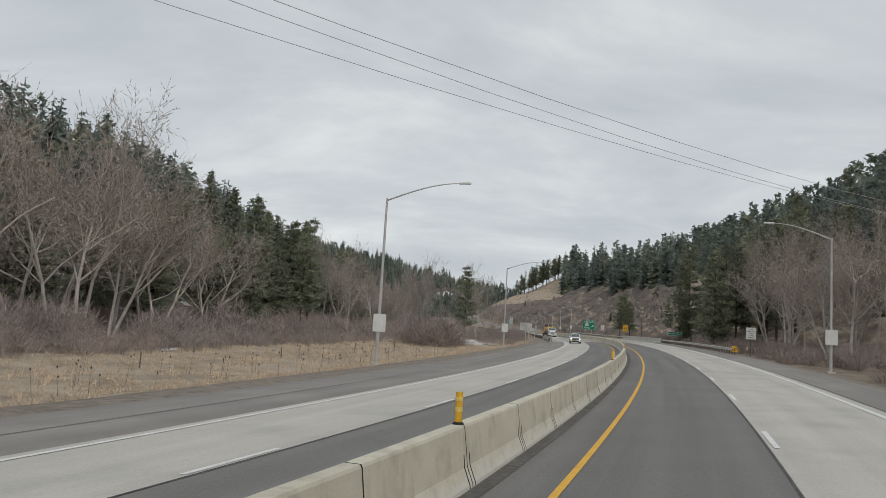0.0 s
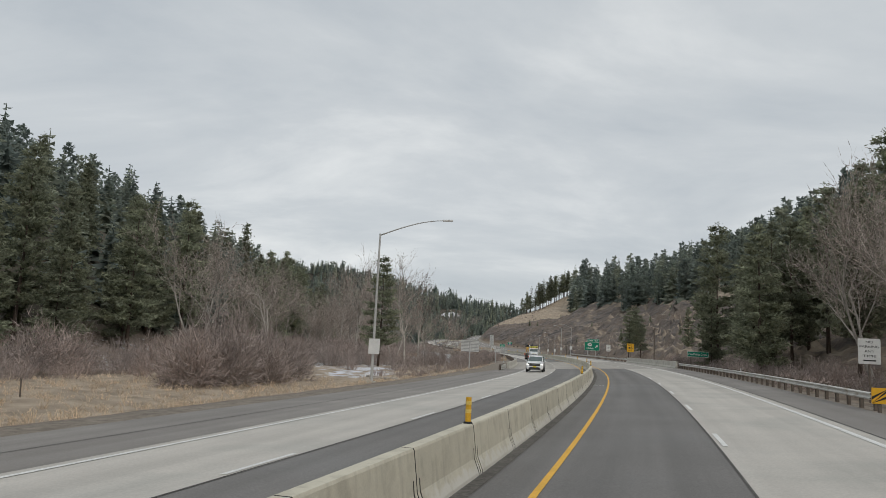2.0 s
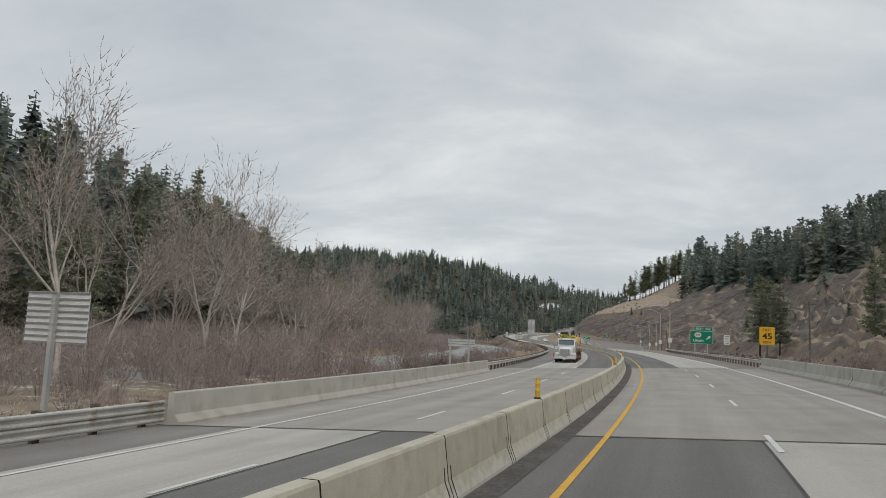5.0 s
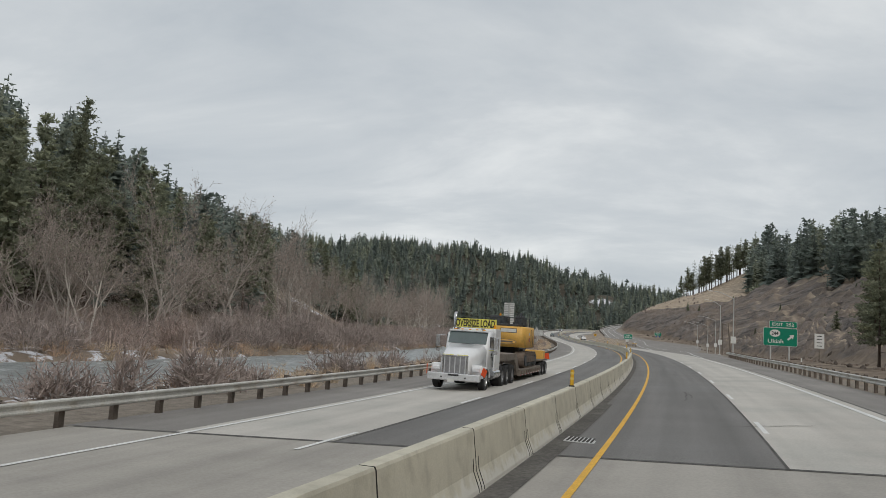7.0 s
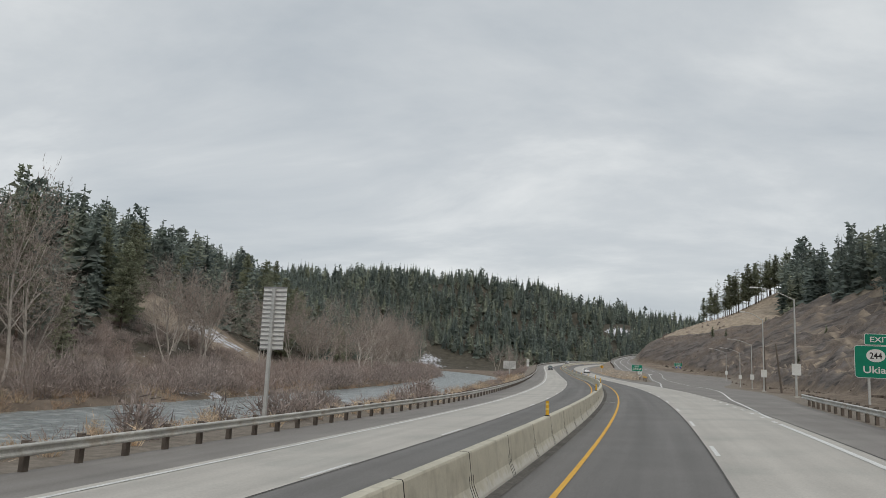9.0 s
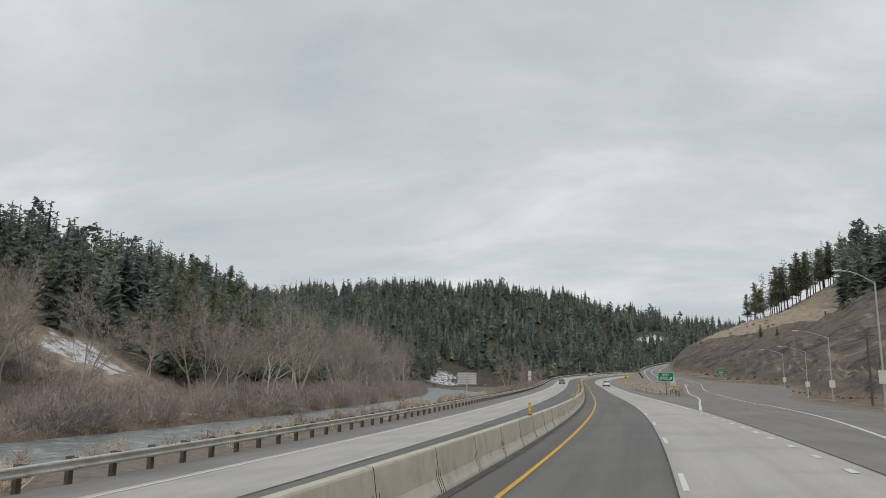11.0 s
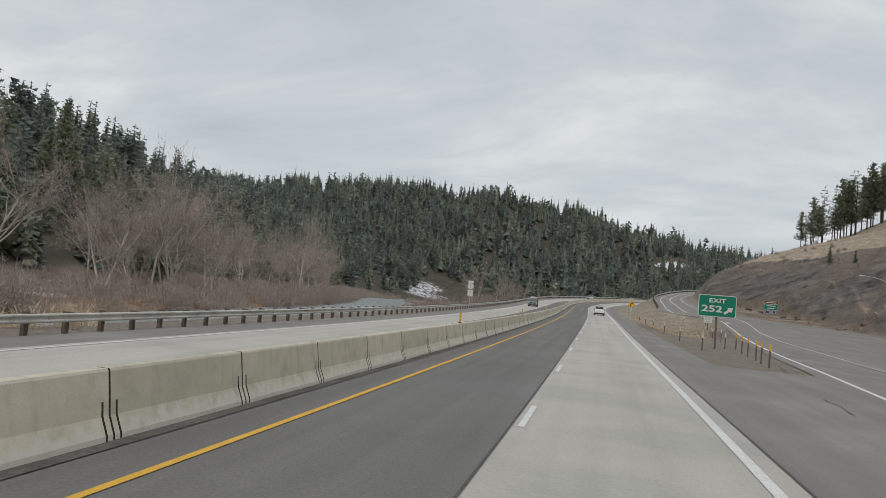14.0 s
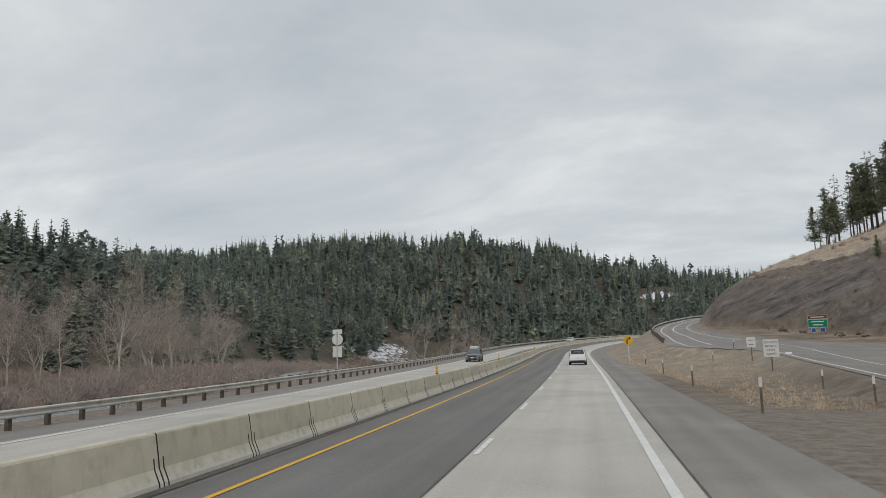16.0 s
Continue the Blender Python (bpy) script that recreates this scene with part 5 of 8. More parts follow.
# brush on both banks and under the hill
srng = np.random.RandomState(71)
su, sd = scatter(srng, 640, 118, 700, lambda u, t: bank_edge(u) + 1 + (hill_left(u) - 4 - bank_edge(u)) * t ** 2.1)
gone = (su > 120) & (su < 168) & (sd > -54) & (srng.uniform(0, 1, len(su)) < 0.6)
su, sd = su[~gone], sd[~gone]
shrubs("riverside_shrubs", spots_at(su, sd, srng.uniform(2.2, 5.2, len(su)) * np.interp(su, [170, 200, 300, 340], [1.0, 1.35, 1.3, 1.0]), srng.uniform(2.0, 3.8, len(su))), 72, BRUSH, 480, "rounded leafless purple-grey shrubs across the river")
su, sd = scatter(srng, 110, 340, 432, lambda u, t: hill_left(u) + 4 - 24 * t)
shrubs("slope_shrubs", spots_at(su, sd, srng.uniform(1.5, 4.0, len(su)), srng.uniform(1.6, 3.0, len(su))), 83, BRUSH, 420, "leafless grey-brown shrubs at the foot of the snowy bank")
su, sd = scatter(srng, 150, -25, 122, lambda u, t: -44 - 24 * t ** 1.3)
shrubs("meadow_shrubs", spots_at(su, sd, srng.uniform(2.5, 6.0, len(su)), srng.uniform(2.4, 4.2, len(su))), 73, BRUSH, 900, "rounded leafless purple-grey shrubs behind the meadow")
su, sd = np.array([103.0, 107, 111, 115, 118, 109, 114]), np.array([-28.5, -27, -26.5, -27.5, -30, -32, -33])
shrubs("tall_shrubs", spots_at(su, sd, srng.uniform(5.0, 7.0, 7), srng.uniform(3.0, 4.2, 7)), 74, BRUSH, 2600, "tall rounded leafless shrubs at the end of the meadow")
su, sd = scatter(srng, 46, 196, 330, lambda u, t: np.interp(u, [196, 230, 330], [-19, -16.5, -15.5]) - 3.5 * t)
shrubs("near_bank_shrubs", spots_at(su, sd, srng.uniform(0.9, 3.0, len(su)), srng.uniform(1.0, 2.2, len(su))), 75, BRUSH, 420, "leafless reddish-grey shrubs on the near river bank")
su, sd = scatter(srng, 70, 80, 215, lambda u, t: 14.5 + (hill_right(u) - 12) * t)
shrubs("hillside_shrubs", spots_at(su, sd, srng.uniform(1.2, 3.4, len(su)), srng.uniform(1.2, 2.6, len(su))), 76, BRUSH, 500, "leafless grey-brown shrubs under the hillside")
u, d = scatter(rng, 2350, -20, 735, lambda u, t: bank_edge(u) + (hill_left(u) - 9 - bank_edge(u)) * t ** 1.15)
u, d = u[::2], d[::2]
open_flat = (u > 95) & (u < 168) & (d > -54) & (rng.uniform(0, 1, len(u)) < 0.7)
u, d = u[~open_flat], d[~open_flat]
brush("riverside_brush", spots_at(u, d, rng.uniform(0.7, 2.1, len(u)) * np.interp(u, [-20, 140, 200, 300, 380, 420, 520, 600, 720], [1.4, 1.35, 1.1, 1.0, 1.05, 1.3, 1.3, 1.0, 0.9]), rng.uniform(1.3, 3.0, len(u))), 41, BRUSH, 27)
u, d = scatter(rng, 150, 40, 235, lambda u, t: 16 + (hill_right(u) - 14) * t)
brush("roadside_brush", spots_at(u, d, rng.uniform(1.0, 3.2, len(u)), rng.uniform(1.0, 2.2, len(u))), 42, BRUSH, 60)
u, d = scatter(rng, 260, 128, 232, lambda u, t: np.interp(u, [128, 150, 232], [-27, -21, -18]) - 20 * t)
open_flat = (u < 168) & (rng.uniform(0, 1, len(u)) < 0.8)
u, d = u[~open_flat], d[~open_flat]
brush("field_brush", spots_at(u, d, rng.uniform(0.9, 4.4, len(u)) * np.interp(u, [128, 150, 215, 232], [0.5, 1, 1, 0.4]), rng.uniform(0.9, 2.3, len(u))), 43, BRUSH, 50)
u, d = scatter(rng, 150, 225, 430, lambda u, t: -14.6 - 3.0 * t)
brush("bank_weeds", spots_at(u, d, rng.uniform(0.3, 1.1, len(u)), rng.uniform(0.4, 1.1, len(u))), 44, GRASS, 40, "dry tan weeds on the river bank by the guardrail")
u, d = scatter(rng, 300, 230, 660, lambda u, t: hill_right(u) + 1 + 60 * t)
brush("slope_scrub", spots_at(u, d, rng.uniform(0.5, 2.2, len(u)), rng.uniform(0.6, 1.8, len(u))), 45, BRUSH, 30, "low dry scrub on the rocky slope")
u, d = scatter(rng, 60, 346, 384, lambda u, t: -15.5 - 4.5 * t)
brush("bank_brush", spots_at(u, d, rng.uniform(0.4, 1.2, len(u)), rng.uniform(0.5, 1.1, len(u))), 50, BRUSH, 60, "reddish brown shrubs between guardrail and river")
u, d = scatter(rng, 200, 498, 585, lambda u, t: -17 - np.interp(u, [498, 520, 585], [4, 7, 14]) * t)
brush("near_bank_brush", spots_at(u, d, rng.uniform(1.0, 2.6, len(u)), rng.uniform(0.8, 2.0, len(u))), 51, BRUSH, 44, "reddish grey leafless brush on the near bank")
u, d = scatter(rng, 420, 128, 205, lambda u, t: -16.6 - 9 * t)
brush("verge_weeds", spots_at(u, d, rng.uniform(0.1, 0.35, len(u)), rng.uniform(0.3, 0.9, len(u))), 52, GRASS, 9, "thin tan weeds on the verge")
u, d = scatter(rng, 90, 132, 205, lambda u, t: -17.5 - 8 * t)
brush("verge_brush", spots_at(u, d, rng.uniform(0.4, 1.1, len(u)), rng.uniform(0.5, 1.3, len(u))), 53, BRUSH, 26, "low grey-brown brush on the verge")
u, d = scatter(rng, 240, 555, 740, lambda u, t: bank_edge(u) + 3 - 14 * t)
brush("far_bank_brush", spots_at(u, d, rng.uniform(1.4, 4.2, len(u)), rng.uniform(1.4, 3.0, len(u))), 54, BRUSH, 40, "reddish grey leafless brush under the far woods")
su, sd = scatter(srng, 700, 235, 560, lambda u, t: river_mid(u) - 11.3 - 6.5 * t ** 1.4)
brush("river_edge_grass", spots_at(su, sd, srng.uniform(0.35, 1.1, len(su)), srng.uniform(0.5, 1.3, len(su))), 81, RUST_GRASS, 22, "rust-brown dead grass along the water's edge")
su, sd = scatter(srng, 260, 225, 420, lambda u, t: np.maximum(river_mid(u) + 10.8, -17.5 - 3 * t))
brush("near_edge_grass", spots_at(su, sd, srng.uniform(0.3, 1.2, len(su)), srng.uniform(0.4, 1.1, len(su))), 82, RUST_GRASS, 24, "rust-brown dead grass on the near bank")
# dry grass
u, d = scatter(rng, 2450, -10, 122, lambda u, t: -17.2 - 22 * t)
brush("dry_grass", spots_at(u, d, rng.uniform(0.18, 0.5, len(u)), rng.uniform(0.3, 0.8, len(u))), 46, GRASS, 9, "pale dry grass of the verge and meadow")
u, d = scatter(rng, 300, -5, 118, lambda u, t: -37.5 - 7 * t)
brush("meadow_thicket", spots_at(u, d, rng.uniform(0.9, 2.2, len(u)), rng.uniform(0.9, 2.0, len(u))), 48, BRUSH, 26, "low brown thicket at the back of the meadow")


def seed_heads(n, seed):
    """Dead thistle stalks with dark heads."""
    r = np.random.RandomState(seed)
    u = r.uniform(22, 78, n)
    d = -18.6 - 10 * r.uniform(0, 1, n) ** 0.9
    s = spots_at(u, d)
    h = r.uniform(0.7, 1.35, n)
    tris = []
    top = s + np.stack([r.normal(0, 0.08, n), r.normal(0, 0.08, n), h], -1)
    for a in (0.0, 1.57):
        o = np.array([math.cos(a), math.sin(a), 0])
        tris.append(np.stack([s - 0.012 * o, s + 0.012 * o, top], 1).reshape(-1, 3))
        for w in (-1, 1):
            tris.append(np.stack([top + [0, 0, -0.07], top + w * 0.045 * o, top + [0, 0, 0.08]], 1).reshape(-1, 3))
    return tagged(new("dead_thistles", tri_mesh("dead_thistles", np.concatenate(tris), SEEDS)), "dead brown thistle stalks with dark heads", "weeds", kind="stuff")


SEEDS = material("dark_seed_heads", (0.13, 0.095, 0.07), 0.95, scale=1, contrast=0.3, island=0.3)
seed_heads(90, 49)
u, d = scatter(rng, 900, 490, 580, lambda u, t: 12.5 + (ramp_mid(u) - 18.5) * t)
brush("island_grass", spots_at(u, d, rng.uniform(0.1, 0.35, len(u)), rng.uniform(0.2, 0.45, len(u))), 47, GRASS, 9, "short dry grass on the island by the exit")


def rubble(name, n, seed):
    """Loose angular rocks on the cut and along its foot."""
    r = np.random.RandomState(seed)
    u = r.uniform(225, 640, n)
    lift = CUT_TOP(u) * r.uniform(-0.12, 1.5, n)
    s = spots_at(u, hill_right(u) + lift)
    bm = bmesh.new()
    bmesh.ops.create_icosphere(bm, subdivisions=1, radius=1.0)
    bm.verts.ensure_lookup_table()
    v0 = np.array([v.co for v in bm.verts])
    f0 = np.array([[v.index for v in f.verts] for f in bm.faces])
    bm.free()
    size = 0.16 + 0.7 * r.uniform(0, 1, n) ** 4
    v = v0[None] * r.uniform(0.55, 1.25, (n, len(v0), 1)) * (size[:, None] * r.uniform(0.7, 1.5, (n, 3)))[:, None, :] + (s + [0, 0, 1.0])[:, None, :] - np.array([0, 0, 0.95])
    f = (f0[None] + (np.arange(n) * len(v0))[:, None, None]).reshape(-1, 3)
    me = bpy.data.meshes.new(name)
    me.from_pydata(v.reshape(-1, 3).tolist(), [], f.tolist())
    me.materials.append(ROCKS)
    return tagged(new(name, me), "loose angular brown rocks on the slope", "rocks", kind="stuff")


ROCKS = material("brown_basalt", (0.16, 0.13, 0.108), 0.95, scale=1.5, contrast=0.3, fine=8, fine_amt=0.25, island=0.35, bump=0.6, bump_scale=6)
rubble("slope_rocks", 2600, 51)


def river():
    us = np.arange(-250, 760, 4.0)
    verts, faces = [], []
    cols = 8
    for k in range(cols + 1):
        dd = river_mid(us) - 13.5 + 27 * k / cols
        x, y = plan(us, dd)
        verts += np.stack([x, y, river_z(us)], -1).tolist()
    n = len(us)
    for k in range(cols):
        faces += [(k * n + i, (k + 1) * n + i, (k + 1) * n + i + 1, k * n + i + 1) for i in range(n - 1)]
    me = bpy.data.meshes.new("river")
    me.from_pydata(verts, [], faces)
    me.materials.append(WATER)
    return tagged(new("water", me), "grey rippled river water", "river", kind="structure")


river()
for proto in PINES + BARES:
    for o in list(proto.children_recursive) + [proto]:
        bpy.data.objects.remove(o)


# fallen logs on the river flat
def fallen_log(u, d, length, turn, thick, seed):
    r = random.Random(seed)
    root_pose = on_land(u, d, thick * 0.7, turn)
    pts = [(0, length * f, r.uniform(-0.06, 0.06) + 0.02 * math.sin(f * 3)) for f in (0, 0.2, 0.4, 0.6, 0.8, 1)]
    bm = bent_tube(pts, thick, thick * 0.5, 8)
    for k in range(3):
        y = length * r.uniform(0.3, 0.9)
        tube(bm, Vector((0, y, 0)), Vector((r.uniform(-0.5, 0.5), y + 0.4, r.uniform(0.2, 0.5))), thick * 0.25, 0.01, 5)
    me = mesh_of("fallen_log", bm, GREY_BARK)
    ob = new("fallen_log", me)
    ob.matrix_basis = root_pose
    tagged(ob, "bleached fallen log lying on the river flat", "log", "fallen logs")


for spec in ((127, -22.8, 6.0, -72, 0.14, 1), (130, -24, 5.0, -105, 0.12, 2), (128.5, -20.5, 4.0, -60, 0.09, 3), (139, -24, 5.0, -80, 0.1, 4)):
    fallen_log(*spec)


# ---------------------------------------------------------------- roadside things
def pipe(points, ra, rb=None, sides=8):
    return bent_tube(points, ra, ra if rb is None else rb, sides)


def where(x, y):
    """u and d of a point of the plan."""
    u, d = float(y), 0.0
    for _ in range(40):
        a, b = plan(u, d)
        d += float(x - a)
        a, b = plan(u, d)
        u += 0.9 * float(y - b)
    return u, d


def spot(x, y, turn=None, h=0.0):
    """A pose on the ground at a point of the plan, turned along the road unless told otherwise."""
    u, d = where(x, y)
    z = float(land_z(np.array(u), np.array(d)))
    return pose(x, y, z + h, 0, 0, heading(u) if turn is None else turn)


SIGN_GREEN = material("green_sign_sheeting", (0.0, 0.20, 0.12), 0.45, scale=2, contrast=0.06, fine=8, fine_amt=0.04)
SIGN_WHITE = material("white_sign_sheeting", (0.66, 0.66, 0.64), 0.5, scale=2, contrast=0.06, fine=8, fine_amt=0.05)
SIGN_YELLOW = material("yellow_sign_sheeting", (0.75, 0.40, 0.02), 0.5, scale=2, contrast=0.06, fine=8, fine_amt=0.05)
SIGN_BROWN = material("brown_sign_sheeting", (0.13, 0.05, 0.02), 0.5, scale=2, contrast=0.06)
SIGN_BLUE = material("blue_sign_sheeting", (0.02, 0.08, 0.35), 0.5, scale=2, contrast=0.06)
RIB = material("dull_board_rib", (0.3, 0.3, 0.3), 0.7, 0.2, scale=1.5, contrast=0.15, fine=10, fine_amt=0.1)
ALU = material("sign_back_aluminium", (0.72, 0.72, 0.70), 0.55, 0.1, scale=1.5, contrast=0.1, fine=10, fine_amt=0.08)
BLACK = material("black_sign_ink", (0.02, 0.02, 0.02), 0.6, scale=3, contrast=0.1)
RUBBER = material("black_rubber", (0.025, 0.025, 0.025), 0.8, scale=4, contrast=0.2)
YELLOW_PLASTIC = material("yellow_plastic", (0.72, 0.40, 0.03), 0.5, scale=4, contrast=0.1)
PALE_REFLECTOR = material("pale_reflector", (0.78, 0.57, 0.15), 0.4, scale=4, contrast=0.05)
PARAPET = material("parapet_concrete", (0.50, 0.48, 0.43), 0.88, scale=1.2, contrast=0.12, fine=30, fine_amt=0.1, bump=0.25, bump_scale=45, second=(0.38, 0.36, 0.31), second_scale=1.5, second_pos=(0.55, 0.72))


def bx(name, parent, mat, size, centre, bevel=0.0, label="", rot=None):
    bm = bmesh.new()
    box(bm, size, centre, bevel, rot)
    return part(name, bm, mat, parent, label)


def tb(name, parent, mat, a, b, ra, rb=None, sides=10, label=""):
    bm = bmesh.new()
    tube(bm, a, b, ra, rb, sides)
    return part(name, bm, mat, parent, label)


def writing(parent, body, mat, height, x, y, z, width=None, bold=0.0):
    """Letters of the built-in font standing in the x-z plane and facing -y, centred at x, z."""
    cu = bpy.data.curves.new("lettering", "FONT")
    cu.body, cu.size, cu.align_x, cu.align_y, cu.extrude, cu.offset = body, height * 1.4, "CENTER", "CENTER", 0.002, bold
    tmp = new("lettering", cu)
    bpy.context.view_layer.update()
    me = bpy.data.meshes.new_from_object(tmp.evaluated_get(bpy.context.evaluated_depsgraph_get()))
    bpy.data.objects.remove(tmp)
    co = np.array([v.co for v in me.vertices])
    lo, hi = co.min(0), co.max(0)
    sx = (width / (hi[0] - lo[0])) if width else height / max(hi[1] - lo[1], 1e-4)
    sz = height / max(hi[1] - lo[1], 1e-4)
    mid = (lo + hi) / 2
    for v in me.vertices:
        v.co = ((v.co.x - mid[0]) * sx + x, y - v.co.z, (v.co.y - mid[1]) * sz + z)
    me.materials.clear()
    me.materials.append(mat)
    ob = new("lettering", me)
    ob.parent = parent
    return ob


def rounded(w, h, r=0.1, n=5):
    pts = []
    for cx, cz, a0 in ((w / 2 - r, h / 2 - r, 0), (-w / 2 + r, h / 2 - r, 90), (-w / 2 + r, -h / 2 + r, 180), (w / 2 - r, -h / 2 + r, 270)):
        for k in range(n):
            a = radians(a0 + 90 * k / (n - 1))
            pts.append((cx + r * math.cos(a), cz + r * math.sin(a)))
    return pts


def plate(name, parent, mat, w, h, x, y, z, r=0.08, thick=0.02, label=""):
    """A thin sign blank with rounded corners; its face looks to -y."""
    bm = bmesh.new()
    prism(bm, [(px + x, pz + z) for px, pz in rounded(w, h, r)], y, y + thick)
    return part(name, bm, mat, parent, label)


def bordered(root, mat, edge, w, h, z, x=0.0, r=0.12, y=-0.06):
    face = plate("panel", root, edge, w, h, x, y, z, r, 0.025)
    plate("face", face, mat, w - 0.1, h - 0.1, x, y - 0.006, z, r * 0.8, 0.006)
    return face


def arrow(name, parent, mat, x, y, z, size, angle):
    """A fat arrow in the x-z plane."""
    pts = [(-0.5, -0.11), (0.05, -0.11), (0.05, -0.32), (0.5, 0), (0.05, 0.32), (0.05, 0.11), (-0.5, 0.11)]
    c, s = math.cos(radians(angle)), math.sin(radians(angle))
    bm = bmesh.new()
    prism(bm, [(x + size * (c * a - s * b), z + size * (s * a + c * b)) for a, b in pts], y - 0.004, y)
    return part(name, bm, mat, parent)


def exit_gore_sign():
    root = empty("exit_sign", spot(38.6, 463.1), "green exit sign with white number and arrow on one post", "road sign")
    bordered(root, SIGN_GREEN, SIGN_WHITE, 2.75, 1.66, 3.25, r=0.16)
    writing(root, "EXIT", SIGN_WHITE, 0.34, 0.02, -0.075, 3.66, 1.22, 0.01)
    writing(root, "252", SIGN_WHITE, 0.5, -0.38, -0.075, 3.03, 1.5, 0.015)
    arrow("arrow", root, SIGN_WHITE, 0.83, -0.075, 2.95, 0.8, 38)
    bx("post", root, WOOD, (0.13, 0.13, 3.4), (0, 0.03, 1.5), 0.01)


def ukiah_sign():
    root = empty("exit_guide_sign", spot(65.2, 340.0), "large green exit guide sign with a number tab on two posts", "road sign")
    bordered(root, SIGN_GREEN, SIGN_WHITE, 5.5, 3.1, 4.0, r=0.3)
    bordered(root, SIGN_GREEN, SIGN_WHITE, 4.5, 1.1, 6.15, 0.45, 0.18)
    writing(root, "EXIT  252", SIGN_WHITE, 0.52, 0.45, -0.075, 6.15, 3.5, 0.012)
    bm = bmesh.new()
    prism(bm, [(-0.85 + 0.85 * math.cos(a), 4.6 + 0.62 * math.sin(a)) for a in np.linspace(0, 6.2832, 25)[:-1]], -0.08, -0.072)
    part("route_shield", bm, SIGN_WHITE, root)
    writing(root, "244", BLACK, 0.62, -0.85, -0.085, 4.6, 1.1, 0.015)
    writing(root, "Ukiah", SIGN_WHITE, 0.68, -0.75, -0.075, 3.25, 2.5, 0.015)
    arrow("arrow", root, SIGN_WHITE, 1.7, -0.075, 4.0, 1.35, 40)
    for x in (-1.5, 1.5):
        bx("post", root, STEEL, (0.2, 0.2, 5.2), (x, 0.1, 2.2), 0.01)


def creek_sign():
    root = empty("creek_sign", spot(52.0, 170.3), "long green creek name sign on two posts", "road sign")
    bordered(root, SIGN_GREEN, SIGN_WHITE, 3.1, 0.8, 2.6, r=0.1)
    writing(root, "Five Points Creek", SIGN_WHITE, 0.34, 0, -0.075, 2.6, 2.7, 0.006)
    for x in (-1.0, 1.0):
        bx("post", root, WOOD, (0.11, 0.11, 3.1), (x, 0.03, 1.4), 0.008)


def text_sign(x, y, w, h, zc, lines, label, bars=1, name="white_sign"):
    """A white text sign; unreadable small print becomes bars."""
    root = empty(name, spot(x, y), label, "road sign")
    bordered(root, SIGN_WHITE, SIGN_WHITE, w, h, zc, r=0.06)
    n = len(lines) + bars
    for k in range(n):
        z = zc + h * (0.5 - (k + 0.75) / (n + 0.5))
        if k < len(lines):
            writing(root, lines[k], BLACK, h * 0.5 / (n + 0.5), 0, -0.07, z, min(w * 0.86, w * 0.15 * len(lines[k])))
        else:
            bx("print_bar", root, BLACK, (w * 0.55, 0.006, h * 0.05), (0, -0.07, z))
    bx("post", root, WOOD, (0.1, 0.1, zc + h * 0.3), (0, 0.03, zc / 2 + 0.05), 0.006)


def speed_sign():
    root = empty("exit_speed_sign", spot(54.4, 226.6), "yellow advisory exit speed sign on a post", "road sign")
    zc = 3.3
    bordered(root, SIGN_YELLOW, SIGN_YELLOW, 1.5, 1.85, zc, r=0.1)
    writing(root, "EXIT", BLACK, 0.28, 0, -0.075, zc + 0.62, 0.85)
    writing(root, "45", BLACK, 0.62, 0, -0.075, zc - 0.02, 0.95, 0.02)
    writing(root, "MPH", BLACK, 0.25, 0, -0.075, zc - 0.65, 0.75)
    bx("post", root, WOOD, (0.12, 0.12, zc), (0, 0.03, zc / 2 - 0.2), 0.008)


def curve_sign():
    root = empty("curve_sign", spot(float(plan(556, 12.0)[0]), float(plan(556, 12.0)[1])), "yellow diamond curve sign on a post", "road sign")
    for zc, sz in ((2.75, 1.0),):
        bm = bmesh.new()
        r = sz * 0.7071 * 1.02
        prism(bm, [(r, zc), (0, zc + r), (-r, zc), (0, zc - r)], -0.06, -0.04)
        part("panel", bm, SIGN_YELLOW, root)
        bm = bmesh.new()
        prism(bm, [(-0.22, zc - 0.45), (-0.08, zc - 0.45), (-0.08, zc + 0.02), (0.08, zc + 0.16), (0.16, zc + 0.06), (0.36, zc + 0.36), (0.02, zc + 0.38), (0.05, zc + 0.29), (-0.22, zc + 0.08)], -0.066, -0.06)
        part("arrow", bm, BLACK, root)
    bx("post", root, ALU, (0.08, 0.08, 3.4), (0, 0, 1.5), 0.006)


def back_of_sign(x, y, boards, posts, zbot, label, name="sign_seen_from_behind"):
    """Plank boards with ribs, seen from behind; boards are (x, width, height above zbot, height)."""
    root = empty(name, spot(x, y), label, "road sign")
    for bxx, w, z0, h in boards:
        b = bx("board", root, ALU, (w, 0.03, h), (bxx, 0.05, zbot + z0 + h / 2), 0.004)
        n = max(3, int(h / 0.21))
        for k in range(n + 1):
            bx("rib", b, RIB, (w, 0.05, 0.05), (bxx, 0.012, zbot + z0 + 0.03 + (h - 0.06) * k / n))
    for p in posts:
        top = zbot + max(z0 + h for _, _, z0, h in boards) - 0.1
        bx("post", root, STEEL, (0.16, 0.16, top + 0.3), (p, -0.1, top / 2 - 0.15), 0.006)


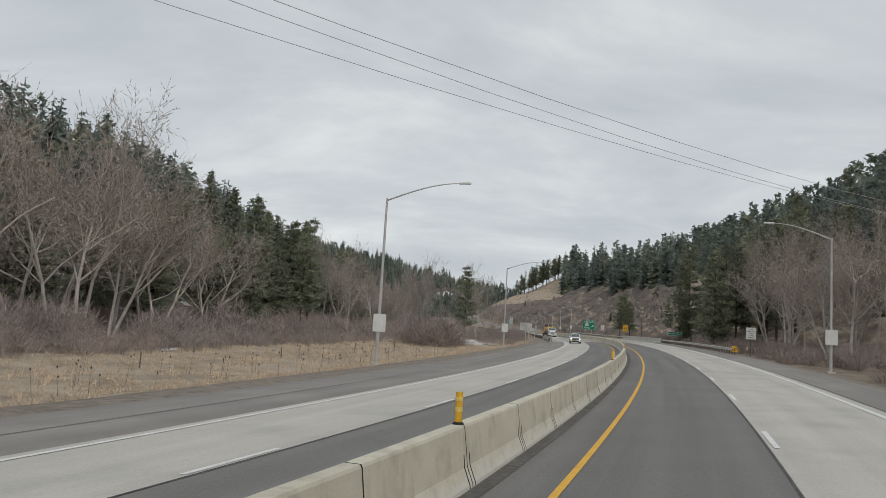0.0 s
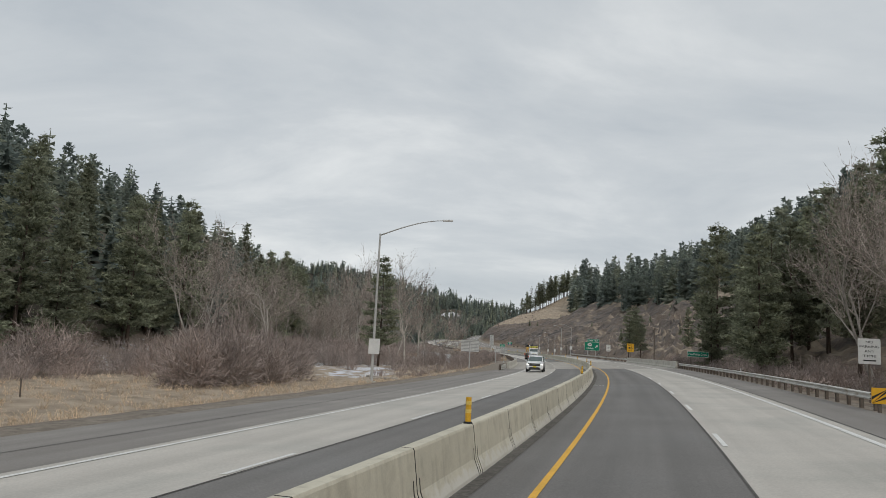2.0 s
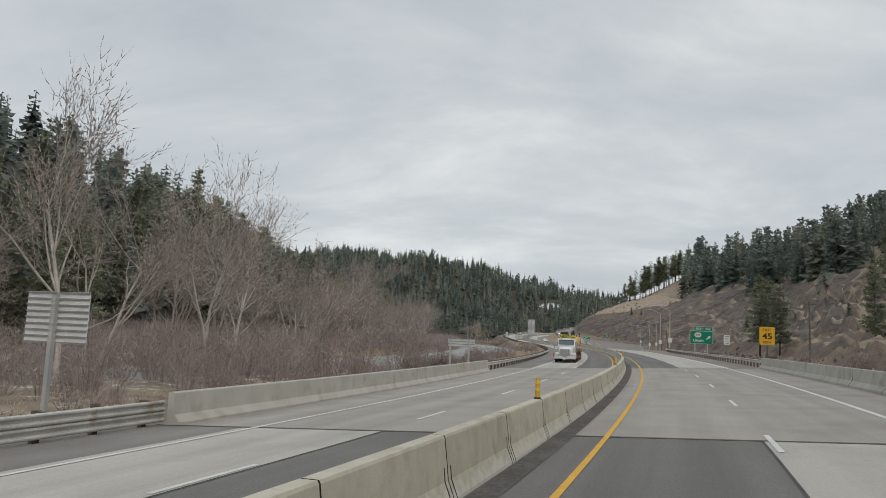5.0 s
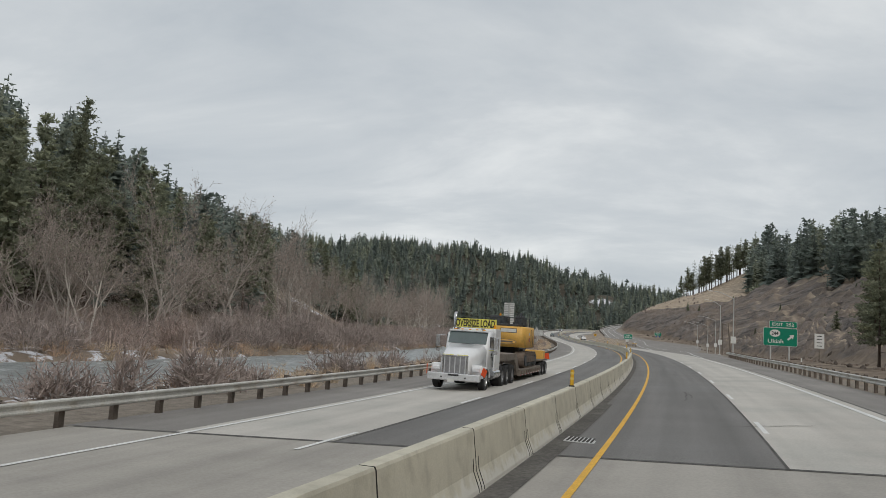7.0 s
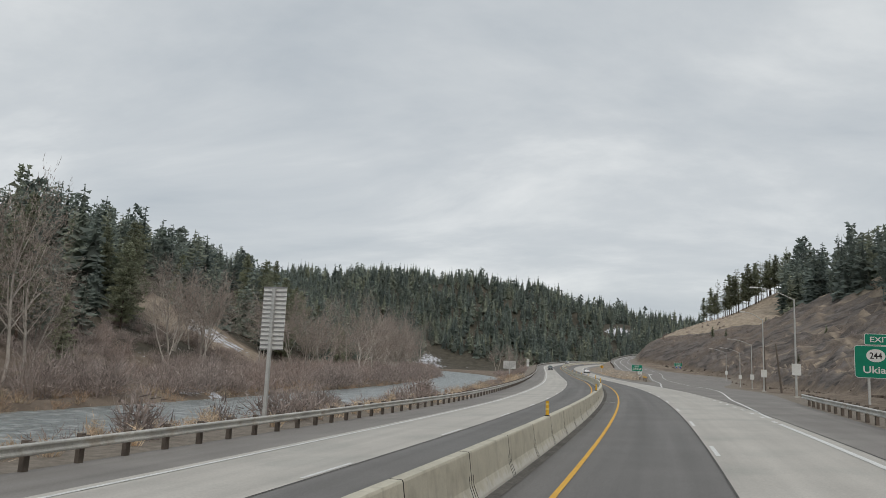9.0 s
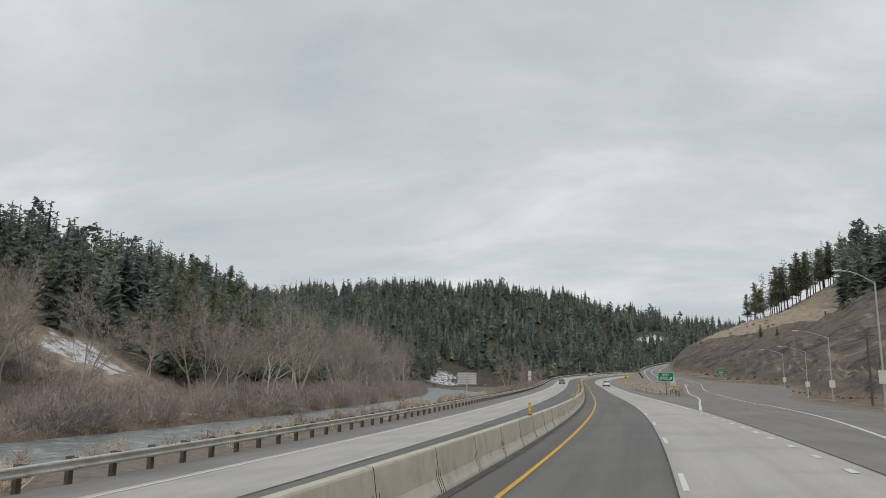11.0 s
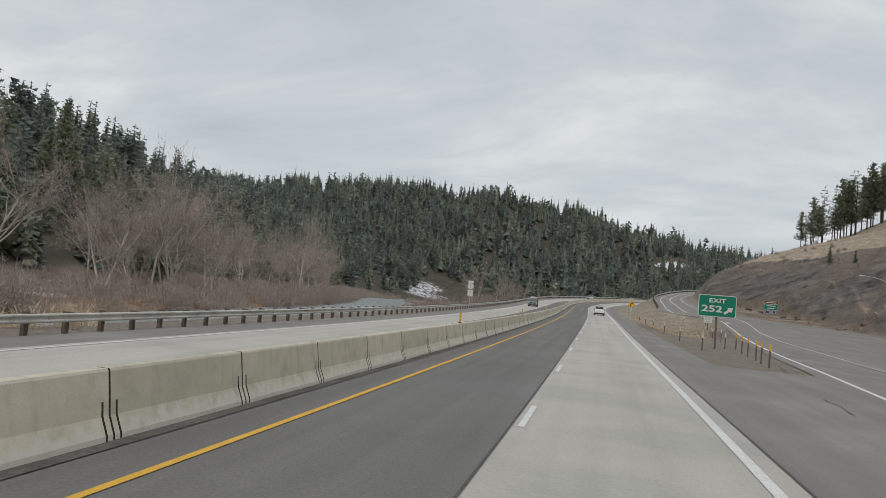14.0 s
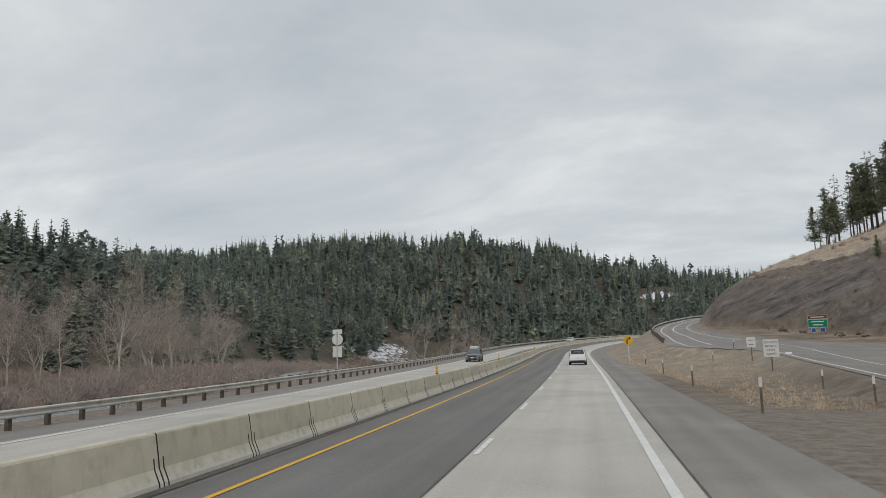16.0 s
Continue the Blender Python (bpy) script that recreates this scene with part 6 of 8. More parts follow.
exit_gore_sign()
ukiah_sign()
creek_sign()
speed_sign()
curve_sign()
text_sign(42.6, 104.9, 1.3, 1.6, 3.2, ["NO", "PARKING", "ANY", "TIME"], "white no parking sign on a post behind the guardrail")
text_sign(37.5, 535.4, 1.35, 1.6, 2.1, ["DO NOT", "BLOCK", "EXIT", "RAMP"], "white exit ramp sign with black letters on a post", 0)
text_sign(70.5, 336.0, 1.5, 2.4, 3.6, [], "white sign with lines of black print beside the exit sign", 4)
text_sign(37.0, 556.0, 1.0, 1.2, 2.2, [], "small white sign beside the ramp", 2)


def services_sign():
    root = empty("park_sign", spot(52.1, 614.9, h=-0.8), "stacked brown and green direction signs on two posts", "road sign")
    bordered(root, SIGN_BROWN, SIGN_WHITE, 3.4, 0.75, 3.9, r=0.1)
    bordered(root, SIGN_GREEN, SIGN_WHITE, 3.4, 1.5, 2.72, r=0.12)
    bordered(root, SIGN_BLUE, SIGN_WHITE, 0.8, 0.8, 1.5, -0.8, r=0.06)
    bordered(root, SIGN_BLUE, SIGN_WHITE, 0.8, 0.8, 1.5, 0.8, r=0.06)
    for z, w in ((3.9, 2.4), (3.05, 2.2), (2.45, 1.7)):
        bx("print_bar", root, SIGN_WHITE, (w, 0.006, 0.18), (0, -0.076, z))
    for x in (-1.2, 1.2):
        bx("post", root, WOOD, (0.14, 0.14, 4.2), (x, 0.05, 1.9), 0.008)


services_sign()
back_of_sign(18.1, 165.4, [(-0.66, 1.24, 0, 1.7), (0.66, 1.24, 0, 1.7)], [0.0], 2.45, "grey ribbed backs of two sign boards on one post")
back_of_sign(24.8, 210.4, [(-0.62, 1.2, 0, 0.75), (0.62, 1.2, 0, 0.75)], [-0.95, 0.75], 2.0, "grey ribbed backs of two low boards on two posts")
back_of_sign(26.1, 291.7, [(0, 1.25, 0, 3.1)], [0.0], 3.5, "tall pale back of a sign board on a post")
back_of_sign(14.2, 415.4, [(-0.68, 1.28, 0, 1.65), (0.68, 1.28, 0, 1.65)], [0.0], 2.3, "grey ribbed backs of two sign boards on one post")


def route_marker_back():
    root = empty("route_marker", spot(0.1, 522.0), "grey back of a stacked route marker on a post", "road sign")
    bx("plate", root, ALU, (0.9, 0.02, 0.42), (0, 0, 3.9), 0.01)
    bm = bmesh.new()
    prism(bm, [(0.52 * math.cos(a), 3.2 + 0.5 * math.sin(a)) for a in np.linspace(0, 6.2832, 21)[:-1]], -0.01, 0.012)
    part("shield", bm, ALU, root)
    bx("plate", root, ALU, (0.9, 0.02, 1.0), (0, 0, 2.1), 0.01)
    bx("post", root, STEEL, (0.1, 0.1, 4.0), (0, -0.06, 1.9), 0.006)


route_marker_back()


# ---------------------------------------------------------------- lamp posts
def lamp_post(x, y, tall, reach, sign, label):
    """A tapered steel pole with a rising arm over the road; reach is + to its right."""
    root = empty("lamp_post", spot(x, y), label, "street lamp", "lamp posts")
    tb("pole", root, STEEL, (0, 0, -0.3), (0, 0, tall), 0.13, 0.075, 12)
    bx("base", root, PARAPET, (0.6, 0.6, 0.35), (0, 0, 0.0), 0.03)
    way = 1 if reach > 0 else -1
    part("arm", pipe([(reach * f, 0, tall - 0.15 + 1.3 * math.sin(f * math.pi / 2 * 0.98)) for f in np.linspace(0, 1, 11)], 0.062, 0.034), STEEL, root)
    bx("lamp_head", root, ALU, (0.85, 0.3, 0.14), (reach + way * 0.35, 0, tall + 1.15), 0.05)
    if sign:
        plate("notice", root, SIGN_WHITE if sign > 0 else ALU, 0.95, 1.25, 0.0 if sign > 0 else 0.12, -0.2, 3.0, 0.05, 0.02, "white notice board on the pole")
    return root


lamp_post(-4.5, 54.1, 12.0, 5.4, -1, "tall galvanised lamp post with a long arm at the verge")
lamp_post(9.65, 118.7, 12.4, 5.4, -1, "tall galvanised lamp post with a long arm at the verge")
lamp_post(32.5, 63.5, 11.4, -4.6, 1, "galvanised lamp post with a notice board by the shoulder")
lamp_post(58.6, 348.3, 10.7, -3.8, 1, "galvanised lamp post with notice boards beside the exit")
lamp_post(61.0, 395.3, 12.0, -2.9, 1, "galvanised lamp post with a notice board on the lay-by")
lamp_post(66.2, 461.0, 11.0, -5.0, 1, "galvanised lamp post with a notice board on the lay-by")
lamp_post(67.4, 503.0, 10.3, -5.0, 1, "galvanised lamp post with a notice board on the lay-by")
lamp_post(67.0, 548.0, 10.2, -5.0, 1, "galvanised lamp post under the rock face")


def utility_pole(x, y, tall, arms, tilt=0.0):
    root = empty("utility_pole", spot(x, y), "weathered wooden utility pole", "utility pole", "utility poles")
    tb("pole", root, WOOD, (0, 0, -0.5), (tilt, 0, tall), 0.17, 0.11, 10)
    for k in range(arms):
        bx("crossarm", root, WOOD, (1.9, 0.1, 0.12), (tilt, 0.12, tall - 0.4 - 0.9 * k), 0.01)
    return root


utility_pole(63.6, 415.0, 8.6, 1)
utility_pole(62.8, 388.5, 7.6, 0, -0.8)
utility_pole(69.6, 266.0, 9.5, 1)


def power_line(n):
    """One cable over the road, sagging between hills."""
    cu = bpy.data.curves.new("power_line", "CURVE")
    cu.dimensions, cu.bevel_depth, cu.bevel_resolution = "3D", 0.009, 1
    sp = cu.splines.new("POLY")
    x, turn, z, slope, sag = ((20.39, 0.7268, 10.34, 0.0599, 0.00068), (22.95, 0.7057, 9.97, 0.0568, 0.0010), (24.45, 0.7168, 10.33, 0.0761, 0.00104))[n]
    sp.points.add(40)
    for k in range(41):
        s = -110 + 270 * k / 40
        sp.points[k].co = (x + s * math.cos(turn), 40 + s * math.sin(turn), z + slope * s + sag * s * s, 1)
    cu.materials.append(STEEL)
    return tagged(new("power_line", cu), "thin grey power cable high over the road", "cable", "power lines")


for k in range(3):
    power_line(k)


# ---------------------------------------------------------------- guardrails and parapets
def w_beam(us, d, height, side):
    """A corrugated rail along the road; side is +1 where its face looks to +d."""
    prof = [(0.0, -0.155), (0.075, -0.12), (0.08, -0.085), (0.01, -0.03), (0.01, 0.03), (0.08, 0.085), (0.075, 0.12), (0.0, 0.155)]
    prof = prof + [(x - 0.006, z) for x, z in prof[::-1]]
    verts, faces = [], []
    for u in us:
        dd = float(d(u)) if callable(d) else d
        for x, z in prof:
            p = at(u, dd + side * x, height + z)
            verts.append(tuple(p))
    n = len(prof)
    for i in range(len(us) - 1):
        for k in range(n):
            a, b = i * n + k, i * n + (k + 1) % n
            faces.append((a, b, b + n, a + n))
    faces.append(tuple(range(n)))
    faces.append(tuple((len(us) - 1) * n + k for k in range(n))[::-1])
    me = bpy.data.meshes.new("rail")
    me.from_pydata(verts, [], faces)
    me.materials.append(RUSTY)
    return me


POST_MESH = mesh_of("post", box(bmesh.new(), (0.15, 0.19, 1.55), (0, 0, 0.0), 0.012), WOOD)
BLOCK_MESH = mesh_of("block", box(bmesh.new(), (0.15, 0.14, 0.34), (0, 0, 0.0), 0.008), WOOD)


def guardrail(u0, u1, d, side, label, step=1.905, double=False):
    root = empty("guardrail", pose(0, 0, 0), label, "guardrail", "guardrails")
    n = int((u1 - u0) / 2.0) + 1
    rail = new("rail", w_beam(np.linspace(u0, u1, n), d, 0.56, side))
    rail.parent = root
    if double:
        low = new("rail", w_beam(np.linspace(u0, u1, n), d, 0.25, side))
        low.parent = root
    for k in range(int((u1 - u0) / step) + 1):
        u = u0 + 0.3 + k * step
        if u > u1:
            break
        dd = float(d(u)) if callable(d) else d
        jit = 0.015 * math.sin(k * 2.7)
        piece("post", POST_MESH, root, stand(u, dd - side * 0.24, 0.0 + jit))
        piece("block", BLOCK_MESH, root, stand(u, dd - side * 0.075, 0.57))
    return root


guardrail(203, 420, -12.85, 1, "weathered steel guardrail on dark posts above the river")
guardrail(420, 640, -12.85, 1, "weathered steel guardrail on dark posts along the opposite shoulder")
guardrail(640, 780, -12.85, 1, "steel guardrail round the far bend")
guardrail(153.5, 162, -12.7, 1, "short steel guardrail before the bridge", double=True)
guardrail(90, 162, 10.75, -1, "weathered steel guardrail on dark posts along the shoulder")
guardrail(215, 318, lambda u: float(paved_right(np.array(u))) + 0.2, -1, "weathered steel guardrail on dark posts along the shoulder", double=False)
guardrail(590, 740, lambda u: float(ramp_mid(np.array(u))) - 4.6, 1, "steel guardrail on the outside of the exit ramp")


def hazard_marker():
    root = empty("hazard_marker", stand(89.2, 10.8), "yellow and black striped hazard marker at the guardrail end", "road sign")
    panel = bx("panel", root, SIGN_YELLOW, (0.62, 0.02, 0.62), (0, -0.1, 0.62), 0.004)
    for k in (-1, 0, 1):
        bm = bmesh.new()
        c = k * 0.26
        lo = [(-0.3, 0.62 - 0.3 + c), (0.3, 0.62 + 0.3 + c), (0.3, 0.62 + 0.18 + c), (-0.3, 0.62 - 0.42 + c)]
        lo = [(x, min(max(z, 0.33), 0.91)) for x, z in lo]
        prism(bm, lo, -0.118, -0.112)
        part("stripe", bm, BLACK, panel)
    bx("post", root, WOOD, (0.12, 0.12, 1.2), (0, 0, 0.3), 0.008)


hazard_marker()


def parapet(u0, u1, d, face, label):
    """A bridge's concrete parapet in cast lengths with joints."""
    root = empty("bridge_parapet", pose(0, 0, 0), label, "parapet", "bridge parapets")
    bm = bmesh.new()
    n = 9
    ln = (u1 - u0) / n
    prof = [(0.0, -0.25), (0.42, -0.25), (0.42, 0.10), (0.25, 0.32), (0.20, 0.92), (0.17, 0.95), (0.0, 0.95)]
    prof = [(face * x, z) for x, z in prof]
    prism(bm, prof, 0.012, ln - 0.012)
    me = mesh_of("length", bm, PARAPET)
    for k in range(n):
        piece("length", me, root, along(u0 + k * ln, u0 + (k + 1) * ln, d))
    return root


parapet(BR0, BR1 - 10, -12.55, 1, "pale concrete bridge parapet over the creek")
parapet(BR0, BR1, 10.55, -1, "pale concrete bridge parapet over the creek")


def barrier_marker(u):
    root = empty("lane_marker", along(u, u + 1, BAR_D, BAR_H - 0.015), "yellow tube marker with pale bands on the barrier top", "road marker", "barrier markers")
    tb("foot", root, RUBBER, (0, 0, 0.0), (0, 0, 0.035), 0.095, 0.08, 14)
    tb("tube", root, YELLOW_PLASTIC, (0, 0, 0.04), (0, 0, 0.50), 0.058, 0.055, 14)
    for z in (0.2, 0.36):
        tb("band", root, PALE_REFLECTOR, (0, 0, z), (0, 0, z + 0.07), 0.0605, 0.0605, 14)
    return root


def joint_near(u):
    """The barrier joint nearest to u."""
    s = float(np.interp(u, U, ARC))
    return u_of_arc(BAR_S0 + BAR_LEN * round((s - BAR_S0) / BAR_LEN))


proto = barrier_marker(joint_near(11.5))
for u in (41.4, 71.9, 102.6, 134.4, 162.5, 191.1, 223.7, 255.2, 285.0, 314.4, 345.3, 376.1, 406.8, 437.0, 467.3, 498, 528, 559, 590, 620):
    u = joint_near(u)
    copy_thing(proto, along(u, u + 1, BAR_D, BAR_H - 0.015))


def delineator(yellow):
    root = empty("delineator_post", pose(0, 0, -500), "slim brown marker post with a " + ("yellow" if yellow else "white") + " top beside the exit", "marker post", "marker posts")
    bx("post", root, WOOD, (0.09, 0.03, 1.05), (0, 0, 0.45), 0.004)
    bx("reflector", root, YELLOW_PLASTIC if yellow else SIGN_WHITE, (0.11, 0.035, 0.36), (0, 0, 1.08), 0.004)
    return root


DELS = (delineator(False), delineator(True))
for u, d, k in ((456.4, 12.2, 0), (470, 12.1, 0), (487, 12.2, 0), (505, 12.3, 0), (524, 12.6, 0), (545, 13.0, 0), (477, 16.6, 0), (494, 18.3, 0), (507, 20.0, 0), (462, 14.6, 0), (444, 14.0, 1), (447, 14.2, 1), (450, 14.5, 1), (453.6, 14.7, 1), (457.4, 15.0, 1), (462.6, 15.5, 1), (558, 22.4, 0), (563, 26.0, 0), (97, 13.5, 0), (140, 14.0, 0), (270, 12.6, 0), (196, 14.0, 0)):
    copy_thing(DELS[k], on_land(u, d))
for p in DELS:
    for o in list(p.children_recursive) + [p]:
        bpy.data.objects.remove(o)


def drain(u, d, label):
    root = empty("drain_grate", stand(u, d, 0.006), label, "drain", "drains")
    bx("frame", root, STEEL, (0.7, 0.95, 0.02), (0, 0, 0.0), 0.004)
    for k in range(7):
        bx("bar", root, DARK, (0.05, 0.8, 0.012), (-0.27 + 0.09 * k, 0, 0.012))


drain(217.6, -0.65, "rusty drain grate beside the barrier past the bridge")
drain(109.6, -0.65, "dark drain grate beside the barrier")
drain(317.5, -0.65, "pale drain grate beside the barrier")


def fence_post():
    root = empty("fence_post", pose(0, 0, -500), "thin leaning field fence post in the dry meadow", "fence post", "fence posts")
    tb("post", root, WOOD, (0, 0, -0.3), (0.05, 0, 1.3), 0.05, 0.04, 7)
    return root


FP = fence_post()
for u in np.arange(4, 150, 17.0):
    copy_thing(FP, on_land(u, -32.5 + 4 * math.sin(u / 40), -0.35, u * 31 % 360))
for o in list(FP.children_recursive) + [FP]:
    bpy.data.objects.remove(o)


# ---------------------------------------------------------------- vehicles
def car_paint(name, col, rough=0.3):
    m = material(name, col, rough, 0.0, scale=1.5, contrast=0.04, fine=12, fine_amt=0.03, spec=0.5)
    m.node_tree.nodes["Principled BSDF"].inputs["Coat Weight"].default_value = 0.6
    return m


WHITE_CAR = car_paint("white_car_paint", (0.80, 0.81, 0.82))
GREY_CAR = car_paint("grey_car_paint", (0.20, 0.21, 0.22))
GLASS = material("dark_car_glass", (0.03, 0.035, 0.038), 0.08, 0.0, scale=1, contrast=0.05, spec=0.8)
TRIM = material("black_plastic_trim", (0.03, 0.03, 0.032), 0.55, scale=6, contrast=0.15)
CHROME = material("polished_metal", (0.55, 0.55, 0.55), 0.22, 0.9, scale=3, contrast=0.08)
RIM = material("wheel_rim_metal", (0.35, 0.35, 0.36), 0.35, 0.8, scale=5, contrast=0.15)
RED_LAMP = material("red_tail_lamp", (0.45, 0.02, 0.02), 0.2, scale=5, contrast=0.1)
CLEAR_LAMP = material("clear_headlamp", (0.75, 0.76, 0.78), 0.12, scale=5, contrast=0.1)
LIT_LAMP = material("lit_headlamp", (0.8, 0.8, 0.8), 0.2, scale=5, contrast=0.05)
LIT_LAMP.node_tree.nodes["Principled BSDF"].inputs["Emission Color"].default_value = (1, 0.97, 0.9, 1)
LIT_LAMP.node_tree.nodes["Principled BSDF"].inputs["Emission Strength"].default_value = 2.5
AMBER = material("amber_lamp", (0.8, 0.33, 0.02), 0.3, scale=5, contrast=0.1)
PLATE_YELLOW = material("yellow_number_plate", (0.62, 0.52, 0.03), 0.5, scale=5)
TRUCK_YELLOW = material("digger_yellow_paint", (0.76, 0.445, 0.11), 0.5, scale=1.2, contrast=0.1, fine=15, fine_amt=0.08, second=(0.52, 0.33, 0.09), second_scale=1.8, second_pos=(0.58, 0.75))
TRAILER_STEEL = material("dusty_trailer_steel", (0.20, 0.175, 0.148), 0.8, 0.1, scale=1.2, contrast=0.2, fine=12, fine_amt=0.2, second=(0.13, 0.105, 0.085), second_scale=1.2)
TRACK_STEEL = material("muddy_track_steel", (0.16, 0.125, 0.10), 0.8, 0.3, scale=3, contrast=0.3)
DARK_STEEL = material("dark_painted_steel", (0.045, 0.05, 0.055), 0.5, 0.2, scale=2, contrast=0.2)
# Windscreen glass lightened in colour for the sky that it reflects.
SKY_TONED_GLASS = material("sky_toned_windscreen_glass", (0.10, 0.13, 0.13), 0.1, scale=2, contrast=0.1, spec=0.8)
LOAD_YELLOW = material("lime_yellow_banner", (0.72, 0.66, 0.13), 0.6, scale=3, contrast=0.08)
BUMPER = material("bright_bumper_steel", (0.66, 0.67, 0.68), 0.35, 0.5, scale=3, contrast=0.08)
ORANGE_FLAG = material("orange_flag_cloth", (0.75, 0.10, 0.03), 0.8, scale=4, contrast=0.15)


def lathe(bm, prof, centre, sides=24, caps=True):
    """Turns (radius, x) about the x axis."""
    rings = []
    for r, x in prof:
        rings.append([bm.verts.new((centre[0] + x, centre[1] + r * math.cos(6.2832 * k / sides), centre[2] + r * math.sin(6.2832 * k / sides))) for k in range(sides)])
    for a, b in zip(rings, rings[1:]):
        for k in range(sides):
            bm.faces.new((a[k], a[(k + 1) % sides], b[(k + 1) % sides], b[k]))
    if caps:
        bm.faces.new(rings[0][::-1])
        bm.faces.new(rings[-1])
    bmesh.ops.recalc_face_normals(bm, faces=bm.faces[:])
    return bm


def wheel(root, x, y, r, w, name="wheel", spokes=6, mat=None):
    """A tyre with shoulders, a dished rim and spokes; x is the outer side's place."""
    s = 1 if x > 0 else -1
    bm = bmesh.new()
    lathe(bm, [(r * 0.62, -w / 2), (r * 0.93, -w / 2), (r, -w * 0.36), (r, w * 0.36), (r * 0.93, w / 2), (r * 0.62, w / 2)], (x - s * w / 2, y, r), 24, False)
    t = part(name, bm, RUBBER, root)
    bm = bmesh.new()
    lathe(bm, [(r * 0.62, -w * 0.3), (r * 0.64, s * w * 0.46), (r * 0.58, s * w * 0.47), (r * 0.54, s * w * 0.2), (r * 0.18, s * w * 0.3), (r * 0.15, s * w * 0.42)], (x - s * w / 2, y, r), 20)
    part("rim", bm, mat or RIM, t)
    for k in range(spokes):
        a = 6.2832 * k / spokes
        bx("spoke", t, mat or RIM, (w * 0.06, r * 0.13, r * 0.42), (x - s * w * 0.1, y + r * 0.36 * math.sin(a), r + r * 0.36 * math.cos(a)), 0, "", Euler((-a, 0, 0)))
    return t


def loft(sections):
    """Skin through closed cross sections, given as lists of 3D points."""
    bm = bmesh.new()
    rings = [[bm.verts.new(p) for p in s] for s in sections]
    n = len(rings[0])
    for a, b in zip(rings, rings[1:]):
        for k in range(n):
            bm.faces.new((a[k], a[(k + 1) % n], b[(k + 1) % n], b[k]))
    bm.faces.new(rings[0][::-1])
    bm.faces.new(rings[-1])
    bmesh.ops.recalc_face_normals(bm, faces=bm.faces[:])
    for f in bm.faces:
        f.smooth = True
    return bm


def pane(name, parent, mat, corners, thick, label=""):
    """A flat pane through its corners, thickened towards the side that they wind round."""
    pts = [Vector(c) for c in corners]
    nrm = (pts[1] - pts[0]).cross(pts[2] - pts[0]).normalized() * thick
    pts = [p - nrm * 0.3 for p in pts]
    bm = bmesh.new()
    a, b = [bm.verts.new(p) for p in pts], [bm.verts.new(p + nrm) for p in pts]
    n = len(pts)
    for k in range(n):
        bm.faces.new((a[k], a[(k + 1) % n], b[(k + 1) % n], b[k]))
    bm.faces.new(a[::-1])
    bm.faces.new(b)
    bmesh.ops.recalc_face_normals(bm, faces=bm.faces[:])
    return part(name, bm, mat, parent, label)


